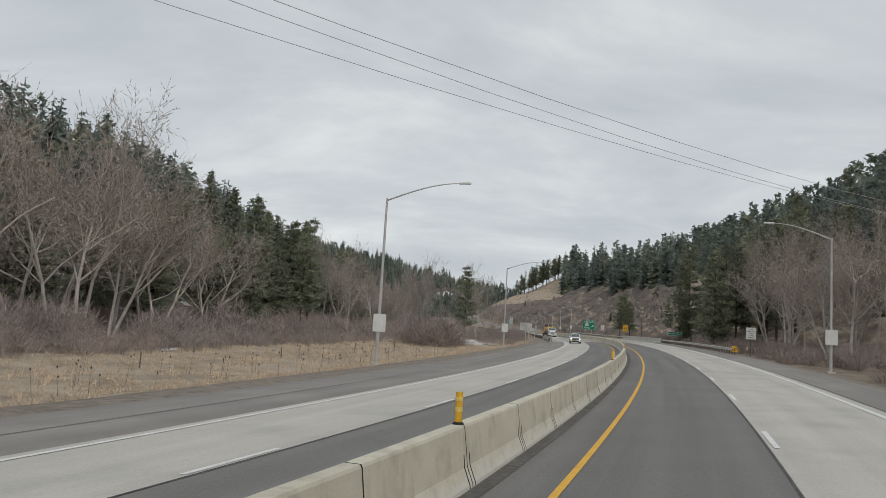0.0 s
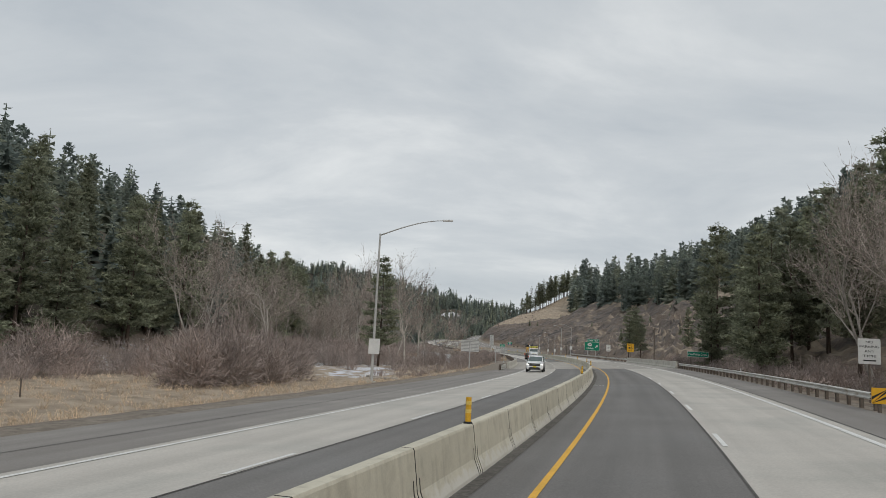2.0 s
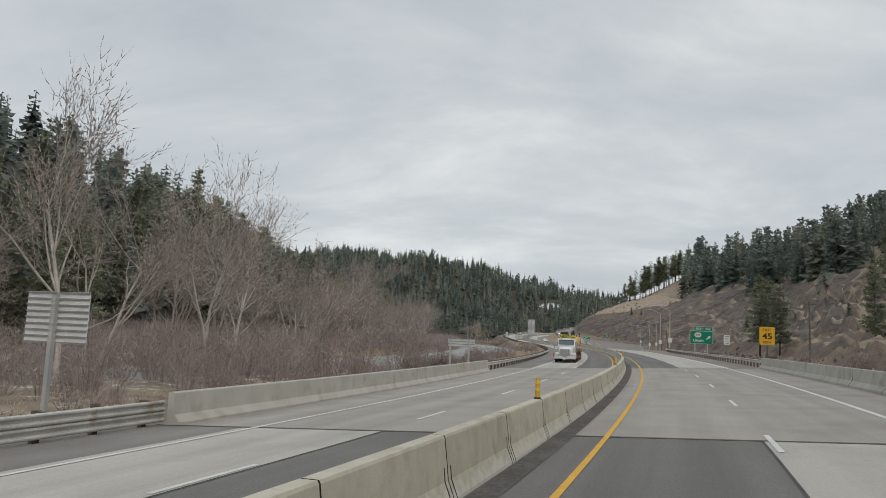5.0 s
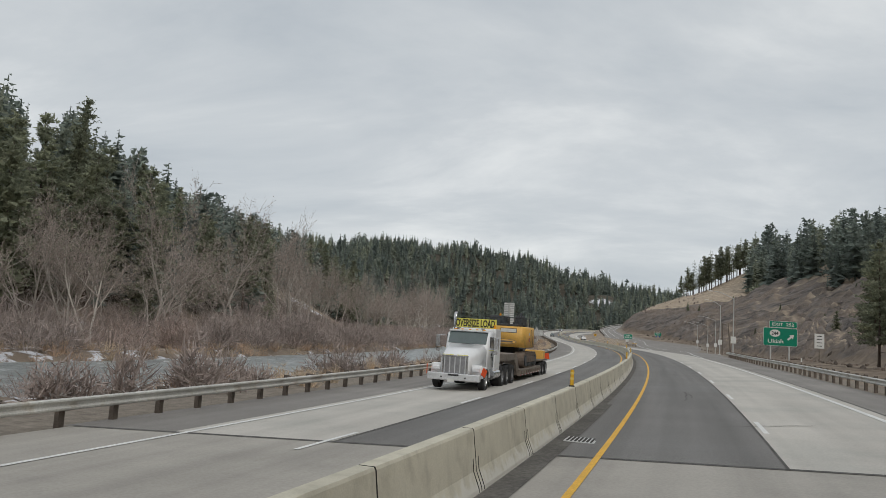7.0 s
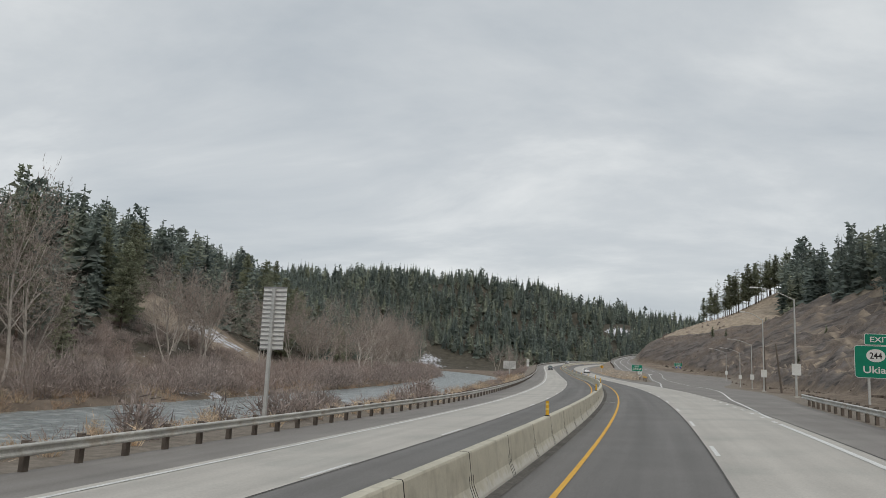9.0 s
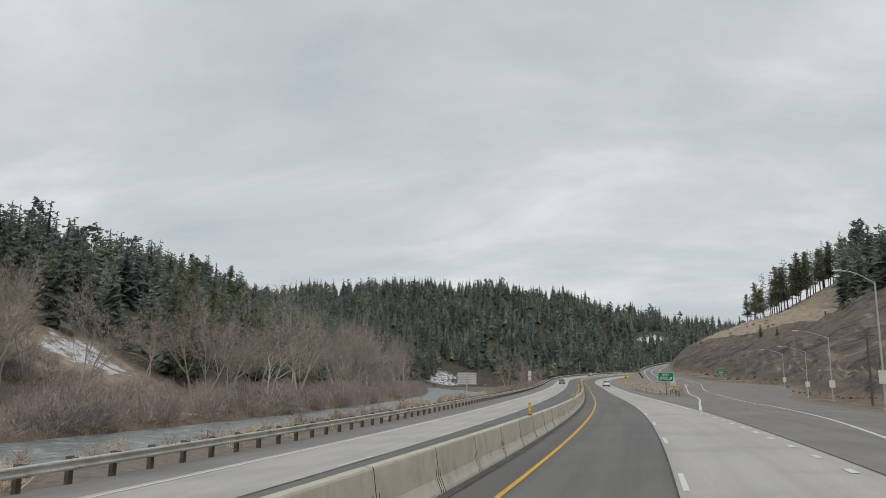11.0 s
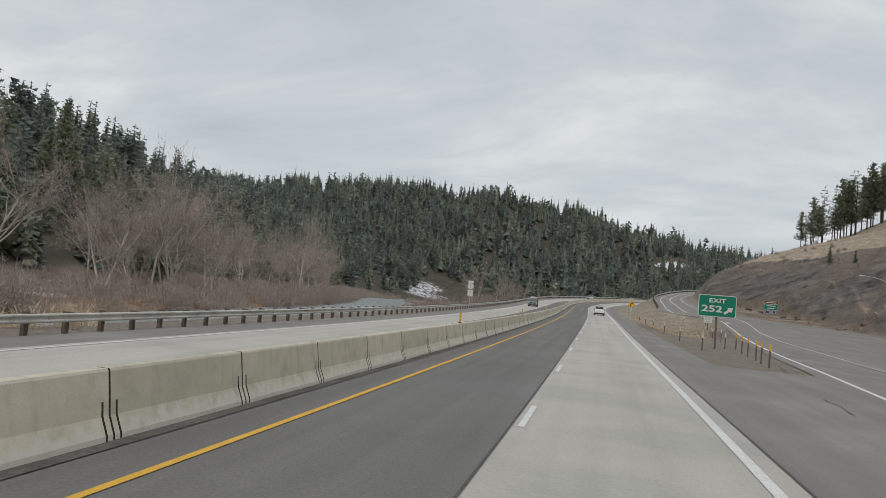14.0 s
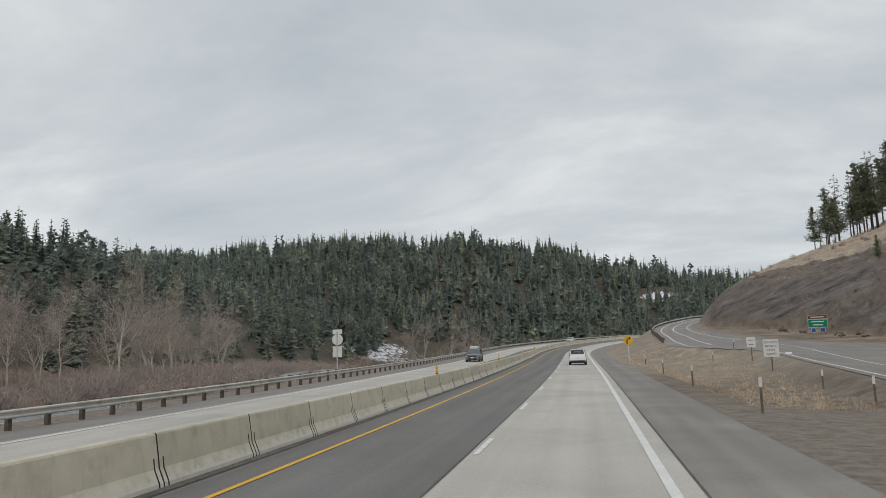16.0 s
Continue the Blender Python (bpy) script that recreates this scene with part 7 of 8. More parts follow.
def suv(name, m, label, paint, L=4.8, W=1.93, H=1.76, front_yellow=False, rack=False, load=False, lit=False):
    """A sport utility vehicle facing +y; the origin is on the ground under its middle."""
    root = empty(name, m, label, "car", "cars on the road")
    hw, r = W / 2, 0.222 * H
    st = []
    # y, half width, underside, shoulder, crown
    for y, w, z0, zs, zt in ((-0.5, 0.86, 0.27, 0.50, 0.52), (-0.494, 0.92, 0.22, 0.56, 0.585), (-0.475, 0.965, 0.19, 0.60, 0.61), (-0.42, 0.99, 0.17, 0.605, 0.615), (-0.25, 1.0, 0.15, 0.605, 0.62), (0.0, 1.0, 0.15, 0.60, 0.62),
                             (0.16, 1.0, 0.15, 0.60, 0.632), (0.22, 1.0, 0.15, 0.598, 0.635), (0.32, 0.995, 0.15, 0.588, 0.622), (0.41, 0.98, 0.16, 0.575, 0.607), (0.455, 0.965, 0.165, 0.565, 0.598), (0.482, 0.935, 0.175, 0.552, 0.585), (0.494, 0.89, 0.185, 0.535, 0.568), (0.499, 0.83, 0.20, 0.51, 0.535)):
        x, a, b, c = w * hw, z0 * H, zs * H, zt * H
        half = [(0.84 * x, a), (0.955 * x, a + 0.05 * H), (1.0 * x, a + 0.55 * (b - a)), (0.985 * x, b - 0.05 * H), (0.94 * x, b - 0.008 * H), (0.72 * x, 0.35 * b + 0.65 * c), (0.35 * x, c)]
        st.append([(-p, y * L, q) for p, q in half] + [(0, y * L, c + 0.004)] + [(p, y * L, q) for p, q in half[::-1]])
    body = part("body", loft(st), paint, root)
    body.data.set_sharp_from_angle(angle=radians(28))
    # cabin: pillars and roof in the body colour
    lo, cs = 0.59 * H, []
    for y, bw, tw, zt in ((0.218, 0.90, 0.875, 0.63), (0.15, 0.92, 0.815, 0.785), (0.078, 0.935, 0.752, 0.945), (0.04, 0.94, 0.748, 0.968), (-0.08, 0.94, 0.748, 0.985), (-0.25, 0.94, 0.745, 0.99), (-0.39, 0.935, 0.735, 0.98), (-0.438, 0.93, 0.73, 0.958), (-0.468, 0.92, 0.77, 0.80), (-0.49, 0.91, 0.84, 0.62)):
        t = max(zt * H, lo + 0.03)
        half = [(bw * hw, lo), ((bw + tw) / 2 * hw, (lo + t) / 2), (tw * hw, t - 0.035 * H * (zt > 0.7)), (0.9 * tw * hw, t), (0.45 * tw * hw, t + 0.008 * H)]
        cs.append([(-p, y * L, q) for p, q in half] + [(p, y * L, q) for p, q in half[::-1]])
    cabin = part("cabin", loft(cs), paint, root)
    for f in cabin.data.polygons:
        f.use_smooth = False
    pane("windscreen", root, SKY_TONED_GLASS, [(0.80 * hw, 0.211 * L, 0.66 * H), (0.685 * hw, 0.094 * L, 0.925 * H), (-0.685 * hw, 0.094 * L, 0.925 * H), (-0.80 * hw, 0.211 * L, 0.66 * H)], 0.05, "windscreen with the grey sky in its colour")
    pane("rear_window", root, GLASS, [(-0.76 * hw, -0.486 * L, 0.67 * H), (-0.66 * hw, -0.446 * L, 0.925 * H), (0.66 * hw, -0.446 * L, 0.925 * H), (0.76 * hw, -0.486 * L, 0.67 * H)], 0.05, "dark rear window")

    def flank(s, y, z):
        return (s * hw * (0.94 - 0.192 * (z - 0.59) / 0.365) + s * 0.002, y * L, z * H)

    for s in (-1, 1):
        for ring in (((0.158, 0.645), (0.062, 0.925), (-0.045, 0.938), (-0.045, 0.645)), ((-0.07, 0.645), (-0.07, 0.938), (-0.23, 0.938), (-0.255, 0.645)), ((-0.29, 0.65), (-0.268, 0.936), (-0.375, 0.92), (-0.43, 0.69), (-0.40, 0.65))):
            pane("side_window", root, GLASS, [flank(s, y, z) for y, z in (ring if s > 0 else ring[::-1])], 0.05)
        bx("mirror", root, paint, (0.2, 0.12, 0.15), (s * (hw + 0.08), 0.15 * L, H * 0.665), 0.045)
        bx("mirror_arm", root, TRIM, (0.12, 0.06, 0.05), (s * (hw - 0.03), 0.15 * L, H * 0.635), 0.01)
        for yy in (0.165, -0.058, -0.27):
            bx("door_seam", root, TRIM, (0.01, 0.012, H * 0.34), (s * hw * 0.998, yy * L, H * 0.42))
        for yy in (-0.015, -0.21):
            bx("door_handle", root, paint, (0.035, 0.2, 0.035), (s * (hw * 0.985 + 0.012), yy * L, H * 0.545), 0.012)
        bx("sill_step", root, TRIM, (0.10, L * 0.36, 0.07), (s * hw * 0.97, 0.01 * L, H * 0.165), 0.02)
        bx("waist_trim", root, TRIM, (0.014, L * 0.5, 0.02), (s * (hw * 0.935), -0.14 * L, H * 0.63))
        for y in (0.318, -0.292):
            bm = bmesh.new()
            lathe(bm, [(r * 1.12, -0.08), (r * 1.12, 0.0), (r * 1.1, 0.006)] if s > 0 else [(r * 1.12, 0.08), (r * 1.12, 0.0), (r * 1.1, -0.006)], (s * hw * 0.997, y * L, r * 1.03), 24)
            part("wheel_arch", bm, TRIM, root)
            wheel(root, s * (hw * 1.0 + 0.012), y * L, r, 0.26, spokes=7)
        bx("tail_lamp", root, RED_LAMP, (0.16, 0.10, 0.13 * H), (s * hw * 0.87, -0.482 * L, H * 0.545), 0.03)
        bx("headlamp", root, LIT_LAMP if lit else CLEAR_LAMP, (0.24, 0.2, 0.045 * H), (s * hw * 0.79, 0.484 * L, H * 0.47), 0.03)
        bx("headlamp_brow", root, TRIM, (0.34, 0.2, 0.03 * H), (s * hw * 0.75, 0.483 * L, H * 0.518), 0.01)
        bx("air_slit", root, TRIM, (0.06, 0.1, 0.12 * H), (s * hw * 0.87, 0.478 * L, H * 0.36), 0.02)
        if rack:
            tb("roof_rail", root, TRIM, (s * hw * 0.66, -0.38 * L, H * 1.005), (s * hw * 0.66, 0.0, H * 1.0), 0.02)
    bx("grille", root, TRIM, (W * 0.60, 0.08, H * 0.165), (0, 0.497 * L, H * 0.455), 0.03)
    for z, d in ((0.53, 0.03), (0.487, 0.014), (0.45, 0.01)):
        bx("grille_bar", root, CHROME, (W * 0.585, 0.03, d), (0, 0.497 * L + 0.036, H * z), 0.004)
    bx("badge", root, CHROME, (0.2, 0.02, 0.05), (0, 0.497 * L + 0.05, H * 0.485), 0.008)
    bx("bumper", root, TRIM, (W * 0.66, 0.14, 0.095 * H), (0, 0.492 * L, H * 0.22), 0.04)
    bx("lower_grille", root, TRIM, (W * 0.56, 0.06, 0.05 * H), (0, 0.497 * L, H * 0.285), 0.02)
    bx("skid_plate", root, CHROME, (W * 0.36, 0.06, 0.03 * H), (0, 0.487 * L, H * 0.158), 0.01)
    bx("bumper", root, TRIM, (W * 0.86, 0.12, 0.12 * H), (0, -0.49 * L, H * 0.235), 0.04)
    bx("underbody", root, TRIM, (W * 0.8, L * 0.9, 0.1), (0, 0, H * 0.15), 0.02)
    bx("number_plate", root, SIGN_WHITE, (0.32, 0.015, 0.16), (0, -0.502 * L, H * 0.42), 0.004)
    bx("number_plate", root, PLATE_YELLOW if front_yellow else SIGN_WHITE, (0.34, 0.02, 0.17), (0, 0.5 * L + 0.03, H * 0.335), 0.004)
    bx("spoiler", root, paint, (W * 0.66, 0.22, 0.035), (0, -0.452 * L, H * 0.965), 0.015)
    if load:
        bx("roof_box", root, SIGN_WHITE, (W * 0.6, L * 0.35, 0.35), (0, -0.15 * L, H + 0.2), 0.08, "white load tied on the roof")
    return root


def on_road(u, d, turn=0.0):
    return along(u, u + 1, d, 0.012) @ pose(0, 0, 0, 0, 0, turn)


suv("white_suv", on_road(545, 5.6), "white sport utility vehicle driving ahead in the concrete lane", WHITE_CAR, rack=True)
suv("large_white_suv", on_road(146.3, -7.9, 180), "large white sport utility vehicle coming the other way", WHITE_CAR, 5.35, 2.06, 1.92, True, True, lit=True)
suv("grey_car", on_road(556, -7.6, 180), "grey car with a white load on its roof", GREY_CAR, 4.5, 1.82, 1.6, load=True)
suv("small_car", on_road(690, -7.6, 180), "small pale car far off on the opposite roadway", WHITE_CAR, 4.5, 1.82, 1.5)


def lorry(m):
    """A bonneted tractor unit facing +y with its bumper at y = 0; origin on the ground."""
    root = empty("truck_tractor", m, "white conventional truck tractor with a yellow load sign on top", "truck")
    # bonnet narrowing to the grille
    hood = []
    for y, w, z0, z1 in ((-0.25, 0.62, 0.85, 1.74), (-0.32, 0.68, 0.8, 1.82), (-1.2, 0.82, 0.8, 2.1), (-2.1, 0.97, 0.8, 2.32)):
        hood.append([(-w, y, z0), (-w * 1.02, y, z1 - 0.3), (-w * 0.86, y, z1 - 0.04), (0, y, z1), (w * 0.86, y, z1 - 0.04), (w * 1.02, y, z1 - 0.3), (w, y, z0)])
    part("bonnet", loft(hood), WHITE_CAR, root)
    for s in (-1, 1):
        bm = bmesh.new()
        prof = [(0.70 * math.cos(a), 0.52 + 0.66 * math.sin(a)) for a in np.linspace(0.1, math.pi - 0.1, 12)] + [(0.60 * math.cos(a), 0.52 + 0.56 * math.sin(a)) for a in np.linspace(math.pi - 0.1, 0.1, 12)]
        va = [bm.verts.new((s * 0.68, -1.25 + y, z)) for y, z in prof]
        vb = [bm.verts.new((s * 1.22, -1.25 + y, z)) for y, z in prof]
        n = len(prof)
        for k in range(n):
            bm.faces.new((va[k], va[(k + 1) % n], vb[(k + 1) % n], vb[k]))
        for k in range(11):
            bm.faces.new((vb[k], vb[k + 1], vb[n - 2 - k], vb[n - 1 - k]))
        bmesh.ops.recalc_face_normals(bm, faces=bm.faces[:])
        part("mudguard", bm, WHITE_CAR, root)
        bx("headlamp", root, CLEAR_LAMP, (0.34, 0.12, 0.2), (s * 0.92, -0.46, 1.02), 0.04)
        bx("headlamp_housing", root, WHITE_CAR, (0.56, 0.6, 0.5), (s * 0.92, -0.78, 1.02), 0.12)
        bx("side_lamp", root, AMBER, (0.07, 0.12, 0.1), (s * 1.2, -0.62, 1.02), 0.02)
        wheel(root, s * 1.2, -1.25, 0.52, 0.3, "wheel", 8, CHROME)
        for y in (-4.7, -5.85, -7.15):
            wheel(root, s * 1.22, y, 0.51, 0.52, "wheel", 8, RIM)
        if s > 0:
            part("exhaust_stack", pipe([(0.98, -3.3, 1.1), (0.98, -3.3, 3.75), (0.98, -3.36, 3.95), (0.98, -3.45, 4.02)], 0.08, 0.08, 12), CHROME, root)
        tb("fuel_tank", root, CHROME, (s * 0.98, -2.5, 0.72), (s * 0.98, -3.9, 0.72), 0.3, 0.3, 18)
        tb("mirror_bracket", root, CHROME, (s * 1.1, -2.2, 2.75), (s * 1.42, -2.1, 2.7), 0.018, 0.018, 6)
        tb("mirror_bracket", root, CHROME, (s * 1.1, -2.2, 2.05), (s * 1.42, -2.1, 2.1), 0.018, 0.018, 6)
        bx("mirror", root, CHROME, (0.2, 0.08, 0.62), (s * 1.42, -2.1, 2.4), 0.02)
        bx("side_window", root, GLASS, (0.03, 0.72, 0.6), (s * 1.055, -2.7, 2.45), 0.01)
        bx("door_seam", root, TRIM, (0.012, 0.02, 1.6), (s * 1.055, -3.12, 1.9))
        bx("step", root, CHROME, (0.3, 0.6, 0.05), (s * 1.05, -2.35, 0.62), 0.01)
        bm = bmesh.new()
        box(bm, (0.03, 0.36, 0.4), (s * 1.32, -0.32, 0.92), 0, Euler((0.5, 0, 0.3 * s)))
        part("warning_flag", bm, ORANGE_FLAG, root, "orange warning flag")
    bx("grille", root, RIM, (1.06, 0.06, 0.88), (0, -0.235, 1.24), 0.02)
    bx("grille_frame", root, CHROME, (1.2, 0.05, 0.07), (0, -0.21, 1.69), 0.01)
    for k in range(5):
        bx("grille_bar", root, BUMPER, (0.04, 0.04, 0.84), (-0.48 + 0.24 * k, -0.2, 1.24))
    for x in (-0.565, 0.565):
        bx("grille_frame", root, CHROME, (0.06, 0.05, 0.94), (x, -0.21, 1.23), 0.01)
    bx("bumper", root, BUMPER, (2.42, 0.22, 0.36), (0, -0.12, 0.62), 0.05)
    bx("bumper_slot", root, TRIM, (0.5, 0.02, 0.09), (0, -0.005, 0.72), 0.01)
    for x in (-0.55, 0.55):
        tb("tow_hole", root, TRIM, (x, -0.02, 0.6), (x, -0.004, 0.6), 0.04, 0.04, 10)
    bx("number_plate", root, SIGN_WHITE, (0.32, 0.015, 0.16), (0.1, 0.0, 0.45), 0.003)
    # cab with a raked windscreen
    cab = []
    for y, w, z0, z1 in ((-2.05, 0.98, 0.8, 2.22), (-2.12, 1.02, 0.8, 2.3), (-2.42, 1.05, 0.8, 2.98), (-2.6, 1.05, 0.8, 3.04), (-3.25, 1.05, 0.8, 3.08)):
        cab.append([(-w, y, z0), (-w, y, z1 - 0.15), (-w * 0.9, y, z1), (w * 0.9, y, z1), (w, y, z1 - 0.15), (w, y, z0)])
    part("cab", loft(cab), WHITE_CAR, root)
    bm = bmesh.new()
    box(bm, (1.84, 0.03, 0.7), (0, -2.258, 2.65), 0.01, Euler((radians(24), 0, 0)))
    part("windscreen", bm, SKY_TONED_GLASS, root, "windscreen with the grey sky in its colour")
    bm = bmesh.new()
    box(bm, (1.9, 0.16, 0.05), (0, -2.36, 3.04), 0.015, Euler((radians(-10), 0, 0)))
    part("sun_visor", bm, WHITE_CAR, root)
    for k in range(5):
        bx("marker_lamp", root, AMBER, (0.12, 0.08, 0.06), (-0.7 + 0.35 * k, -2.5, 3.1), 0.015)
    bx("sleeper", root, WHITE_CAR, (2.2, 1.2, 2.36), (0, -3.86, 2.02), 0.08)
    for s in (-1, 1):
        bx("door_stripe", root, LOAD_YELLOW, (0.008, 0.9, 0.03), (s * 1.056, -2.65, 2.02))
        bx("door_lettering_bar", root, TRIM, (0.008, 0.22, 0.16), (s * 1.056, -2.7, 1.78))
        bx("door_lettering_bar", root, TRIM, (0.008, 0.22, 0.05), (s * 1.056, -2.7, 1.62))
        bx("door_handle", root, TRIM, (0.03, 0.06, 0.2), (s * 1.06, -3.02, 1.55), 0.01)
        tb("round_mirror", root, CHROME, (s * 1.38, -2.06, 1.92), (s * 1.38, -2.12, 1.92), 0.11, 0.09, 14)
        tb("air_horn", root, CHROME, (s * 0.6, -2.55, 3.13), (s * 0.6, -2.95, 3.16), 0.06, 0.03, 10)
        bx("hood_stripe", root, LOAD_YELLOW, (0.5, 0.012, 0.03), (s * 0.32, -0.205, 1.75))
    bx("chassis", root, DARK_STEEL, (0.9, 6.4, 0.3), (0, -4.9, 0.85), 0.02)
    bx("catwalk", root, CHROME, (2.0, 0.7, 0.05), (0, -5.0, 1.12), 0.01)
    # load sign
    bx("load_sign", root, LOAD_YELLOW, (2.1, 0.05, 0.5), (0, -3.5, 3.47), 0.01, "yellow load sign with black letters")
    w = writing(root, "OVERSIZE LOAD", BLACK, 0.36, 0, 0, 0, 1.96, 0.014)
    w.matrix_basis = pose(0, -3.465, 3.03, 0, 0, 180)
    tb("beacon", root, AMBER, (-1.0, -3.44, 3.22), (-1.0, -3.44, 3.42), 0.07, 0.05, 10)
    # cab-over heights drawn down to the tractor's low roof
    for o in root.children:
        if not o.name.startswith(("wheel", "lettering")):
            for v in o.data.vertices:
                if v.co.z > 0.5:
                    v.co.z = 0.5 + (v.co.z - 0.5) * 0.853
    return root


def lowloader(m):
    """A low trailer facing +y: neck at y = 0, deck and three axles behind."""
    root = empty("lowboy_trailer", m, "dusty steel low trailer with a dropped deck", "trailer")
    bx("neck", root, TRAILER_STEEL, (2.3, 3.0, 0.36), (0, -1.4, 1.4), 0.03)
    for s in (-1, 1):
        bm = bmesh.new()
        prof = [(-2.6, 1.55), (-3.0, 1.5), (-3.75, 0.72), (-3.75, 0.35), (-3.3, 0.4), (-2.6, 1.2)]
        va = [bm.verts.new((s * 1.2, y, z)) for y, z in prof]
        vb = [bm.verts.new((s * 0.9, y, z)) for y, z in prof]
        n = len(prof)
        for k in range(n):
            bm.faces.new((va[k], va[(k + 1) % n], vb[(k + 1) % n], vb[k]))
        bm.faces.new(va)
        bm.faces.new(vb[::-1])
        bmesh.ops.recalc_face_normals(bm, faces=bm.faces[:])
        part("drop_frame", bm, TRAILER_STEEL, root)
    bx("deck", root, TRAILER_STEEL, (2.6, 7.0, 0.2), (0, -6.9, 0.58), 0.02)
    for s in (-1, 1):
        bx("side_beam", root, TRAILER_STEEL, (0.14, 7.0, 0.36), (s * 1.26, -6.9, 0.52), 0.02)
        for k in range(9):
            bx("tie_ring", root, TRACK_STEEL, (0.05, 0.16, 0.14), (s * 1.35, -3.9 - 0.75 * k, 0.52), 0.01)
        for k in range(14):
            bx("reflector_tape", root, SIGN_WHITE if k % 2 else RED_LAMP, (0.012, 0.22, 0.05), (s * 1.338, -3.7 - 0.47 * k, 0.38))
        for y in (-10.9, -12.05, -13.2):
            wheel(root, s * 1.26, y, 0.44, 0.5, "wheel", 8, RIM)
        bx("mudguard", root, TRAILER_STEEL, (0.5, 3.5, 0.08), (s * 1.0, -12.05, 1.0), 0.02)
    bx("bogie_frame", root, TRAILER_STEEL, (1.9, 3.9, 0.3), (0, -12.0, 0.85), 0.03)
    bx("tool_box", root, TRUCK_YELLOW, (2.45, 0.7, 0.55), (0, -12.4, 1.32), 0.02, "yellow steel box at the tail")
    for s in (-1, 1):
        bm = bmesh.new()
        box(bm, (0.4, 0.02, 0.4), (s * 1.15, -13.9, 1.2), 0, Euler((0, 0.2, 0)))
        part("warning_flag", bm, ORANGE_FLAG, root, "orange warning flag")
    return root


def digger(m):
    """A tracked excavator, its counterweight to +y and its boom folded to -y."""
    root = empty("excavator", m, "yellow tracked excavator chained on the trailer, dark folded boom", "excavator")
    for s in (-1, 1):
        bm = bmesh.new()
        prof = []
        for cy, a0, a1 in ((1.75, -90, 90), (-1.75, 90, 270)):
            for k in range(9):
                a = radians(a0 + (a1 - a0) * k / 8)
                prof.append((cy + 0.43 * math.cos(a), 0.46 + 0.43 * math.sin(a)))
        va = [bm.verts.new((s * 0.72, y, z)) for y, z in prof]
        vb = [bm.verts.new((s * 1.28, y, z)) for y, z in prof]
        n = len(prof)
        for k in range(n):
            bm.faces.new((va[k], va[(k + 1) % n], vb[(k + 1) % n], vb[k]))
        bm.faces.new(va[::-1])
        bm.faces.new(vb)
        bmesh.ops.recalc_face_normals(bm, faces=bm.faces[:])
        track = part("track", bm, TRACK_STEEL, root)
        bm = bmesh.new()
        for k in range(15):
            for z in (0.02, 0.9):
                box(bm, (0.60, 0.2, 0.05), (s * 1.0, -1.68 + 0.24 * k, z), 0.01)
        part("tread", bm, TRACK_STEEL, track)
        for k in range(7):
            part("roller", lathe(bmesh.new(), [(0.12, -0.05), (0.13, 0.05)], (s * 1.29, -1.35 + 0.45 * k, 0.24), 12), DARK_STEEL, track)
        part("sprocket", lathe(bmesh.new(), [(0.3, -0.05), (0.3, 0.05)], (s * 1.29, 1.75, 0.46), 18), DARK_STEEL, track)
        part("idler", lathe(bmesh.new(), [(0.3, -0.05), (0.3, 0.05)], (s * 1.29, -1.75, 0.46), 18), DARK_STEEL, track)
        bx("track_frame", root, TRACK_STEEL, (0.1, 2.9, 0.3), (s * 1.3, 0, 0.5), 0.03)
    tb("slew_ring", root, DARK_STEEL, (0, 0, 0.7), (0, 0, 1.15), 0.62, 0.62, 24)
    bx("undercarriage", root, TRACK_STEEL, (1.5, 1.5, 0.4), (0, 0, 0.6), 0.06)
    # rounded house: rear counterweight and side panels
    sec = []
    for y, w in ((1.72, 1.05), (1.62, 1.22), (1.2, 1.3), (-0.9, 1.3), (-1.05, 1.26)):
        sec.append([(-w, y, 1.18), (-w, y, 2.28), (-w * 0.95, y, 2.36), (w * 0.95, y, 2.36), (w, y, 2.28), (w, y, 1.18)])
    part("house", loft(sec), TRUCK_YELLOW, root)
    bx("name_bar", root, SIGN_WHITE, (0.9, 0.012, 0.2), (-0.25, 1.722, 2.12), 0.004)
    bx("name_bar", root, DARK_STEEL, (0.96, 0.008, 0.26), (-0.25, 1.718, 2.12), 0.004)
    bm = bmesh.new()
    prism(bm, [(0.75 * math.cos(a), 1.48 + 0.15 * math.sin(a)) for a in np.linspace(0, 6.2832, 21)[:-1]], 1.722, 1.726)
    badge = part("badge", bm, TRAILER_STEEL, root)
    bm = bmesh.new()
    prism(bm, [(0.71 * math.cos(a), 1.48 + 0.125 * math.sin(a)) for a in np.linspace(0, 6.2832, 21)[:-1]], 1.726, 1.729)
    part("badge_face", bm, TRUCK_YELLOW, badge)
    bx("print_bar", badge, TRAILER_STEEL, (1.05, 0.004, 0.1), (0, 1.731, 1.48))
    bx("side_panel_seam", root, DARK_STEEL, (0.012, 0.03, 0.9), (-1.306, 0.1, 1.75))
    bx("side_panel_seam", root, DARK_STEEL, (0.012, 0.03, 0.9), (-1.306, -0.5, 1.75))
    bx("warning_label", root, SIGN_WHITE, (0.012, 0.3, 0.16), (-1.308, 0.75, 1.95), 0.002)
    bx("warning_label", root, RED_LAMP, (0.012, 0.3, 0.2), (-1.308, 0.75, 1.62), 0.002)
    bx("engine_cover", root, DARK_STEEL, (1.5, 0.8, 0.16), (0.1, 0.5, 2.42), 0.05)
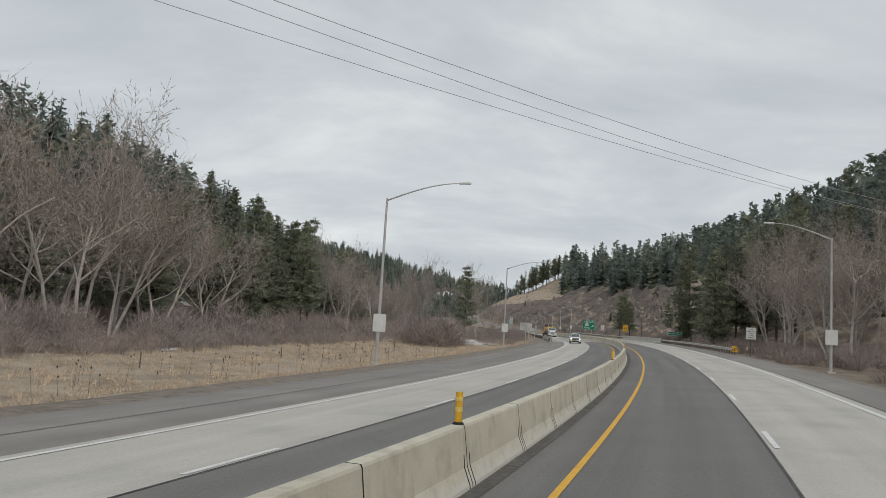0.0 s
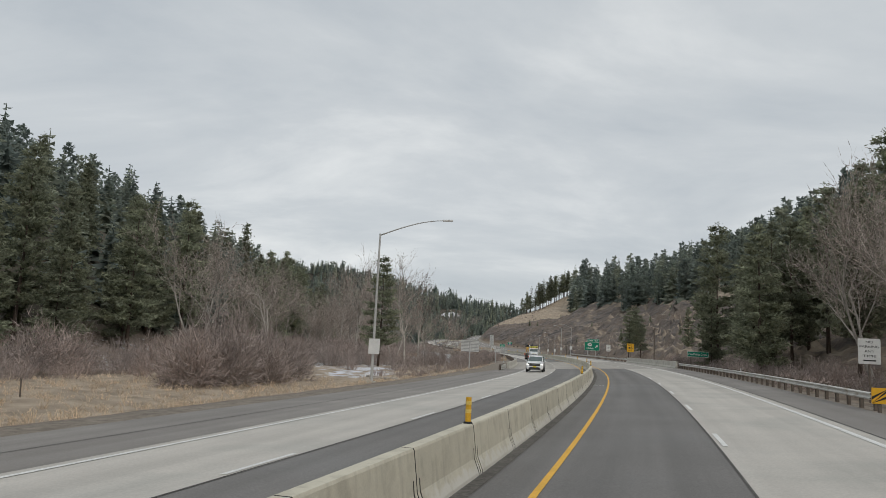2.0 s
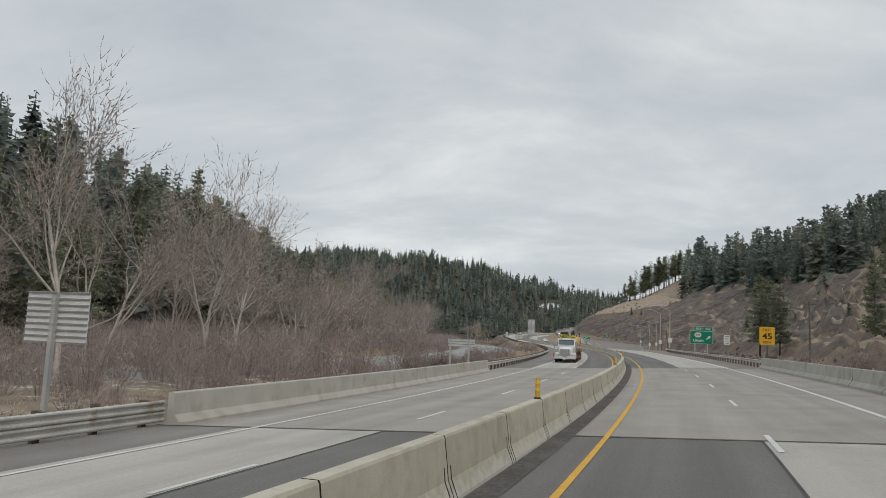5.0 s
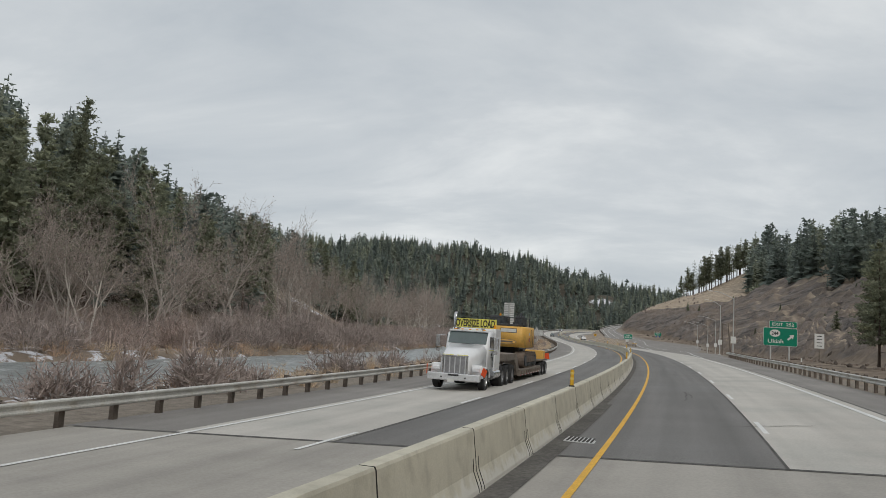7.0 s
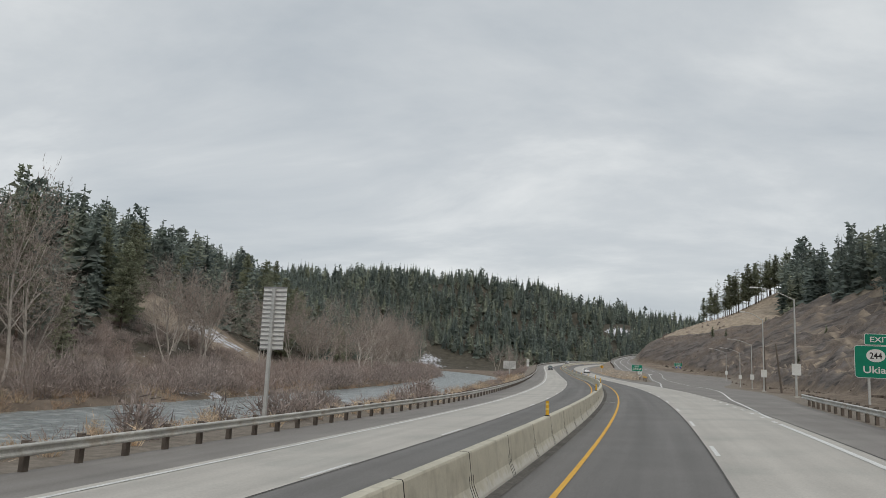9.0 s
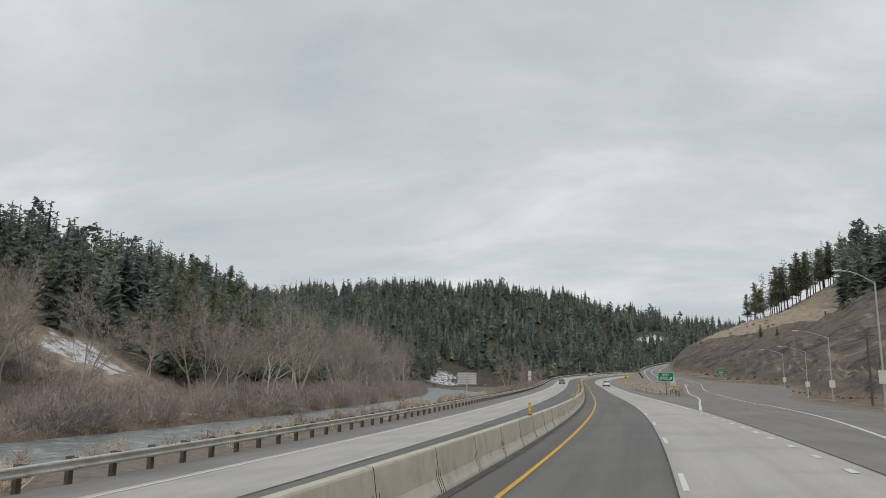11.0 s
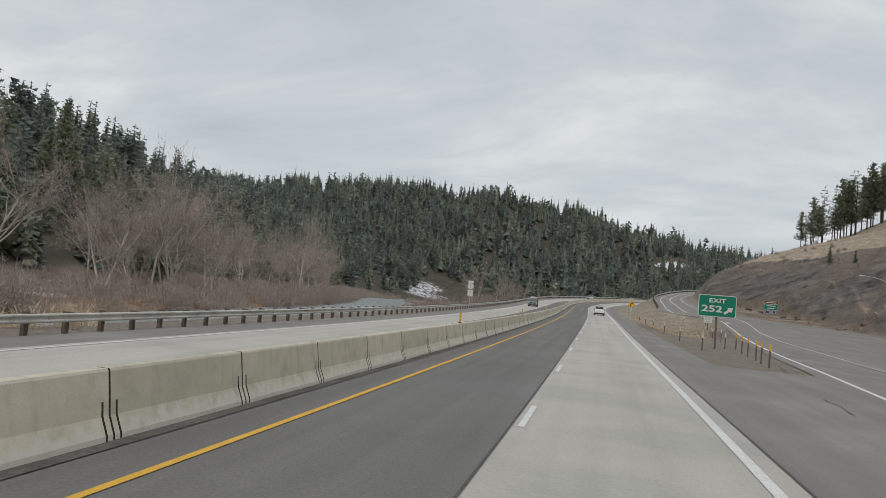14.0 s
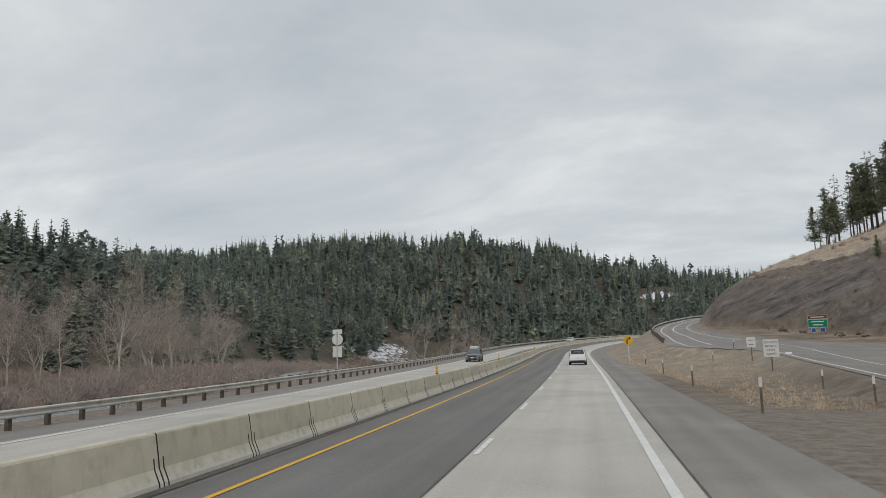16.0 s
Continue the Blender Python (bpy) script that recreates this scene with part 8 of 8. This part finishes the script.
    for x in (-0.75, -0.3, 0.2, 0.7):
        tb("exhaust_stub", root, DARK_STEEL, (x, 0.55 + 0.3 * x, 2.36), (x, 0.55 + 0.3 * x, 2.62 + 0.12 * (x > 0)), 0.07, 0.06, 10)
    # handrails
    bm = bmesh.new()
    for a, b in (((-1.2, 1.5, 2.36), (-1.2, 1.5, 2.85)), ((-1.2, 0.3, 2.36), (-1.2, 0.3, 2.85)), ((-1.2, 1.5, 2.85), (-1.2, 0.3, 2.85)), ((1.2, 1.5, 2.36), (1.2, 1.5, 2.85)), ((-1.2, 1.5, 2.85), (1.2, 1.5, 2.85)), ((1.2, 1.5, 2.85), (1.2, 0.3, 2.85)), ((1.2, 0.3, 2.36), (1.2, 0.3, 2.85))):
        tube(bm, a, b, 0.025, 0.025, 6)
    part("handrail", bm, DARK_STEEL, root)
    cabr = bx("cab", root, DARK_STEEL, (0.95, 1.5, 1.45), (0.78, -0.75, 2.25), 0.06)
    for s in (-1, 1):
        bx("cab_window", cabr, GLASS, (0.02, 1.15, 0.8), (0.78 + s * 0.478, -0.75, 2.45), 0.01)
    bx("cab_window", cabr, GLASS, (0.75, 0.02, 0.8), (0.78, -1.51, 2.45), 0.01)
    bx("cab_window", cabr, GLASS, (0.75, 0.02, 0.7), (0.78, 0.01, 2.5), 0.01)
    # folded boom and arm
    bm = bmesh.new()
    prof = [(-0.7, 1.7), (-0.4, 2.1), (-1.3, 3.0), (-2.2, 3.05), (-4.3, 1.75), (-4.4, 1.45), (-4.15, 1.42), (-2.2, 2.5), (-1.5, 2.45)]
    va = [bm.verts.new((-0.48, y, z)) for y, z in prof]
    vb = [bm.verts.new((-0.08, y, z)) for y, z in prof]
    n = len(prof)
    for k in range(n):
        bm.faces.new((va[k], va[(k + 1) % n], vb[(k + 1) % n], vb[k]))
    bm.faces.new(va)
    bm.faces.new(vb[::-1])
    bmesh.ops.recalc_face_normals(bm, faces=bm.faces[:])
    part("boom", bm, DARK_STEEL, root, "dark grey boom")
    tb("ram", root, CHROME, (-0.28, -0.9, 1.6), (-0.28, -2.5, 2.5), 0.09, 0.07, 10)
    tb("ram", root, DARK_STEEL, (-0.28, -1.9, 3.15), (-0.28, -3.9, 2.15), 0.1, 0.08, 10)
    bm = bmesh.new()
    box(bm, (0.35, 2.4, 0.42), (-0.28, -3.3, 1.2), 0.04, Euler((radians(-18), 0, 0)))
    part("arm", bm, DARK_STEEL, root)
    bm = bmesh.new()
    for a, b in (((-0.3, -0.2, 2.4), (-0.3, -1.2, 3.05)), ((-0.2, -0.3, 2.5), (-0.15, -1.6, 3.2)), ((-0.4, -0.3, 2.6), (-0.4, -1.8, 3.2))):
        tube(bm, a, b, 0.03, 0.03, 6)
    part("hose_bundle", bm, RUBBER, root)
    tb("beacon", root, AMBER, (0.78, -0.75, 2.98), (0.78, -0.75, 3.12), 0.07, 0.05, 10)
    return root


lorry(on_road(231.8, -7.95, 180))
lowloader(on_road(231.8 + 5.4, -7.95, 180))
digger(on_road(231.8 + 5.4 + 6.9, -7.95, 180) @ pose(0, 0, 0.67))
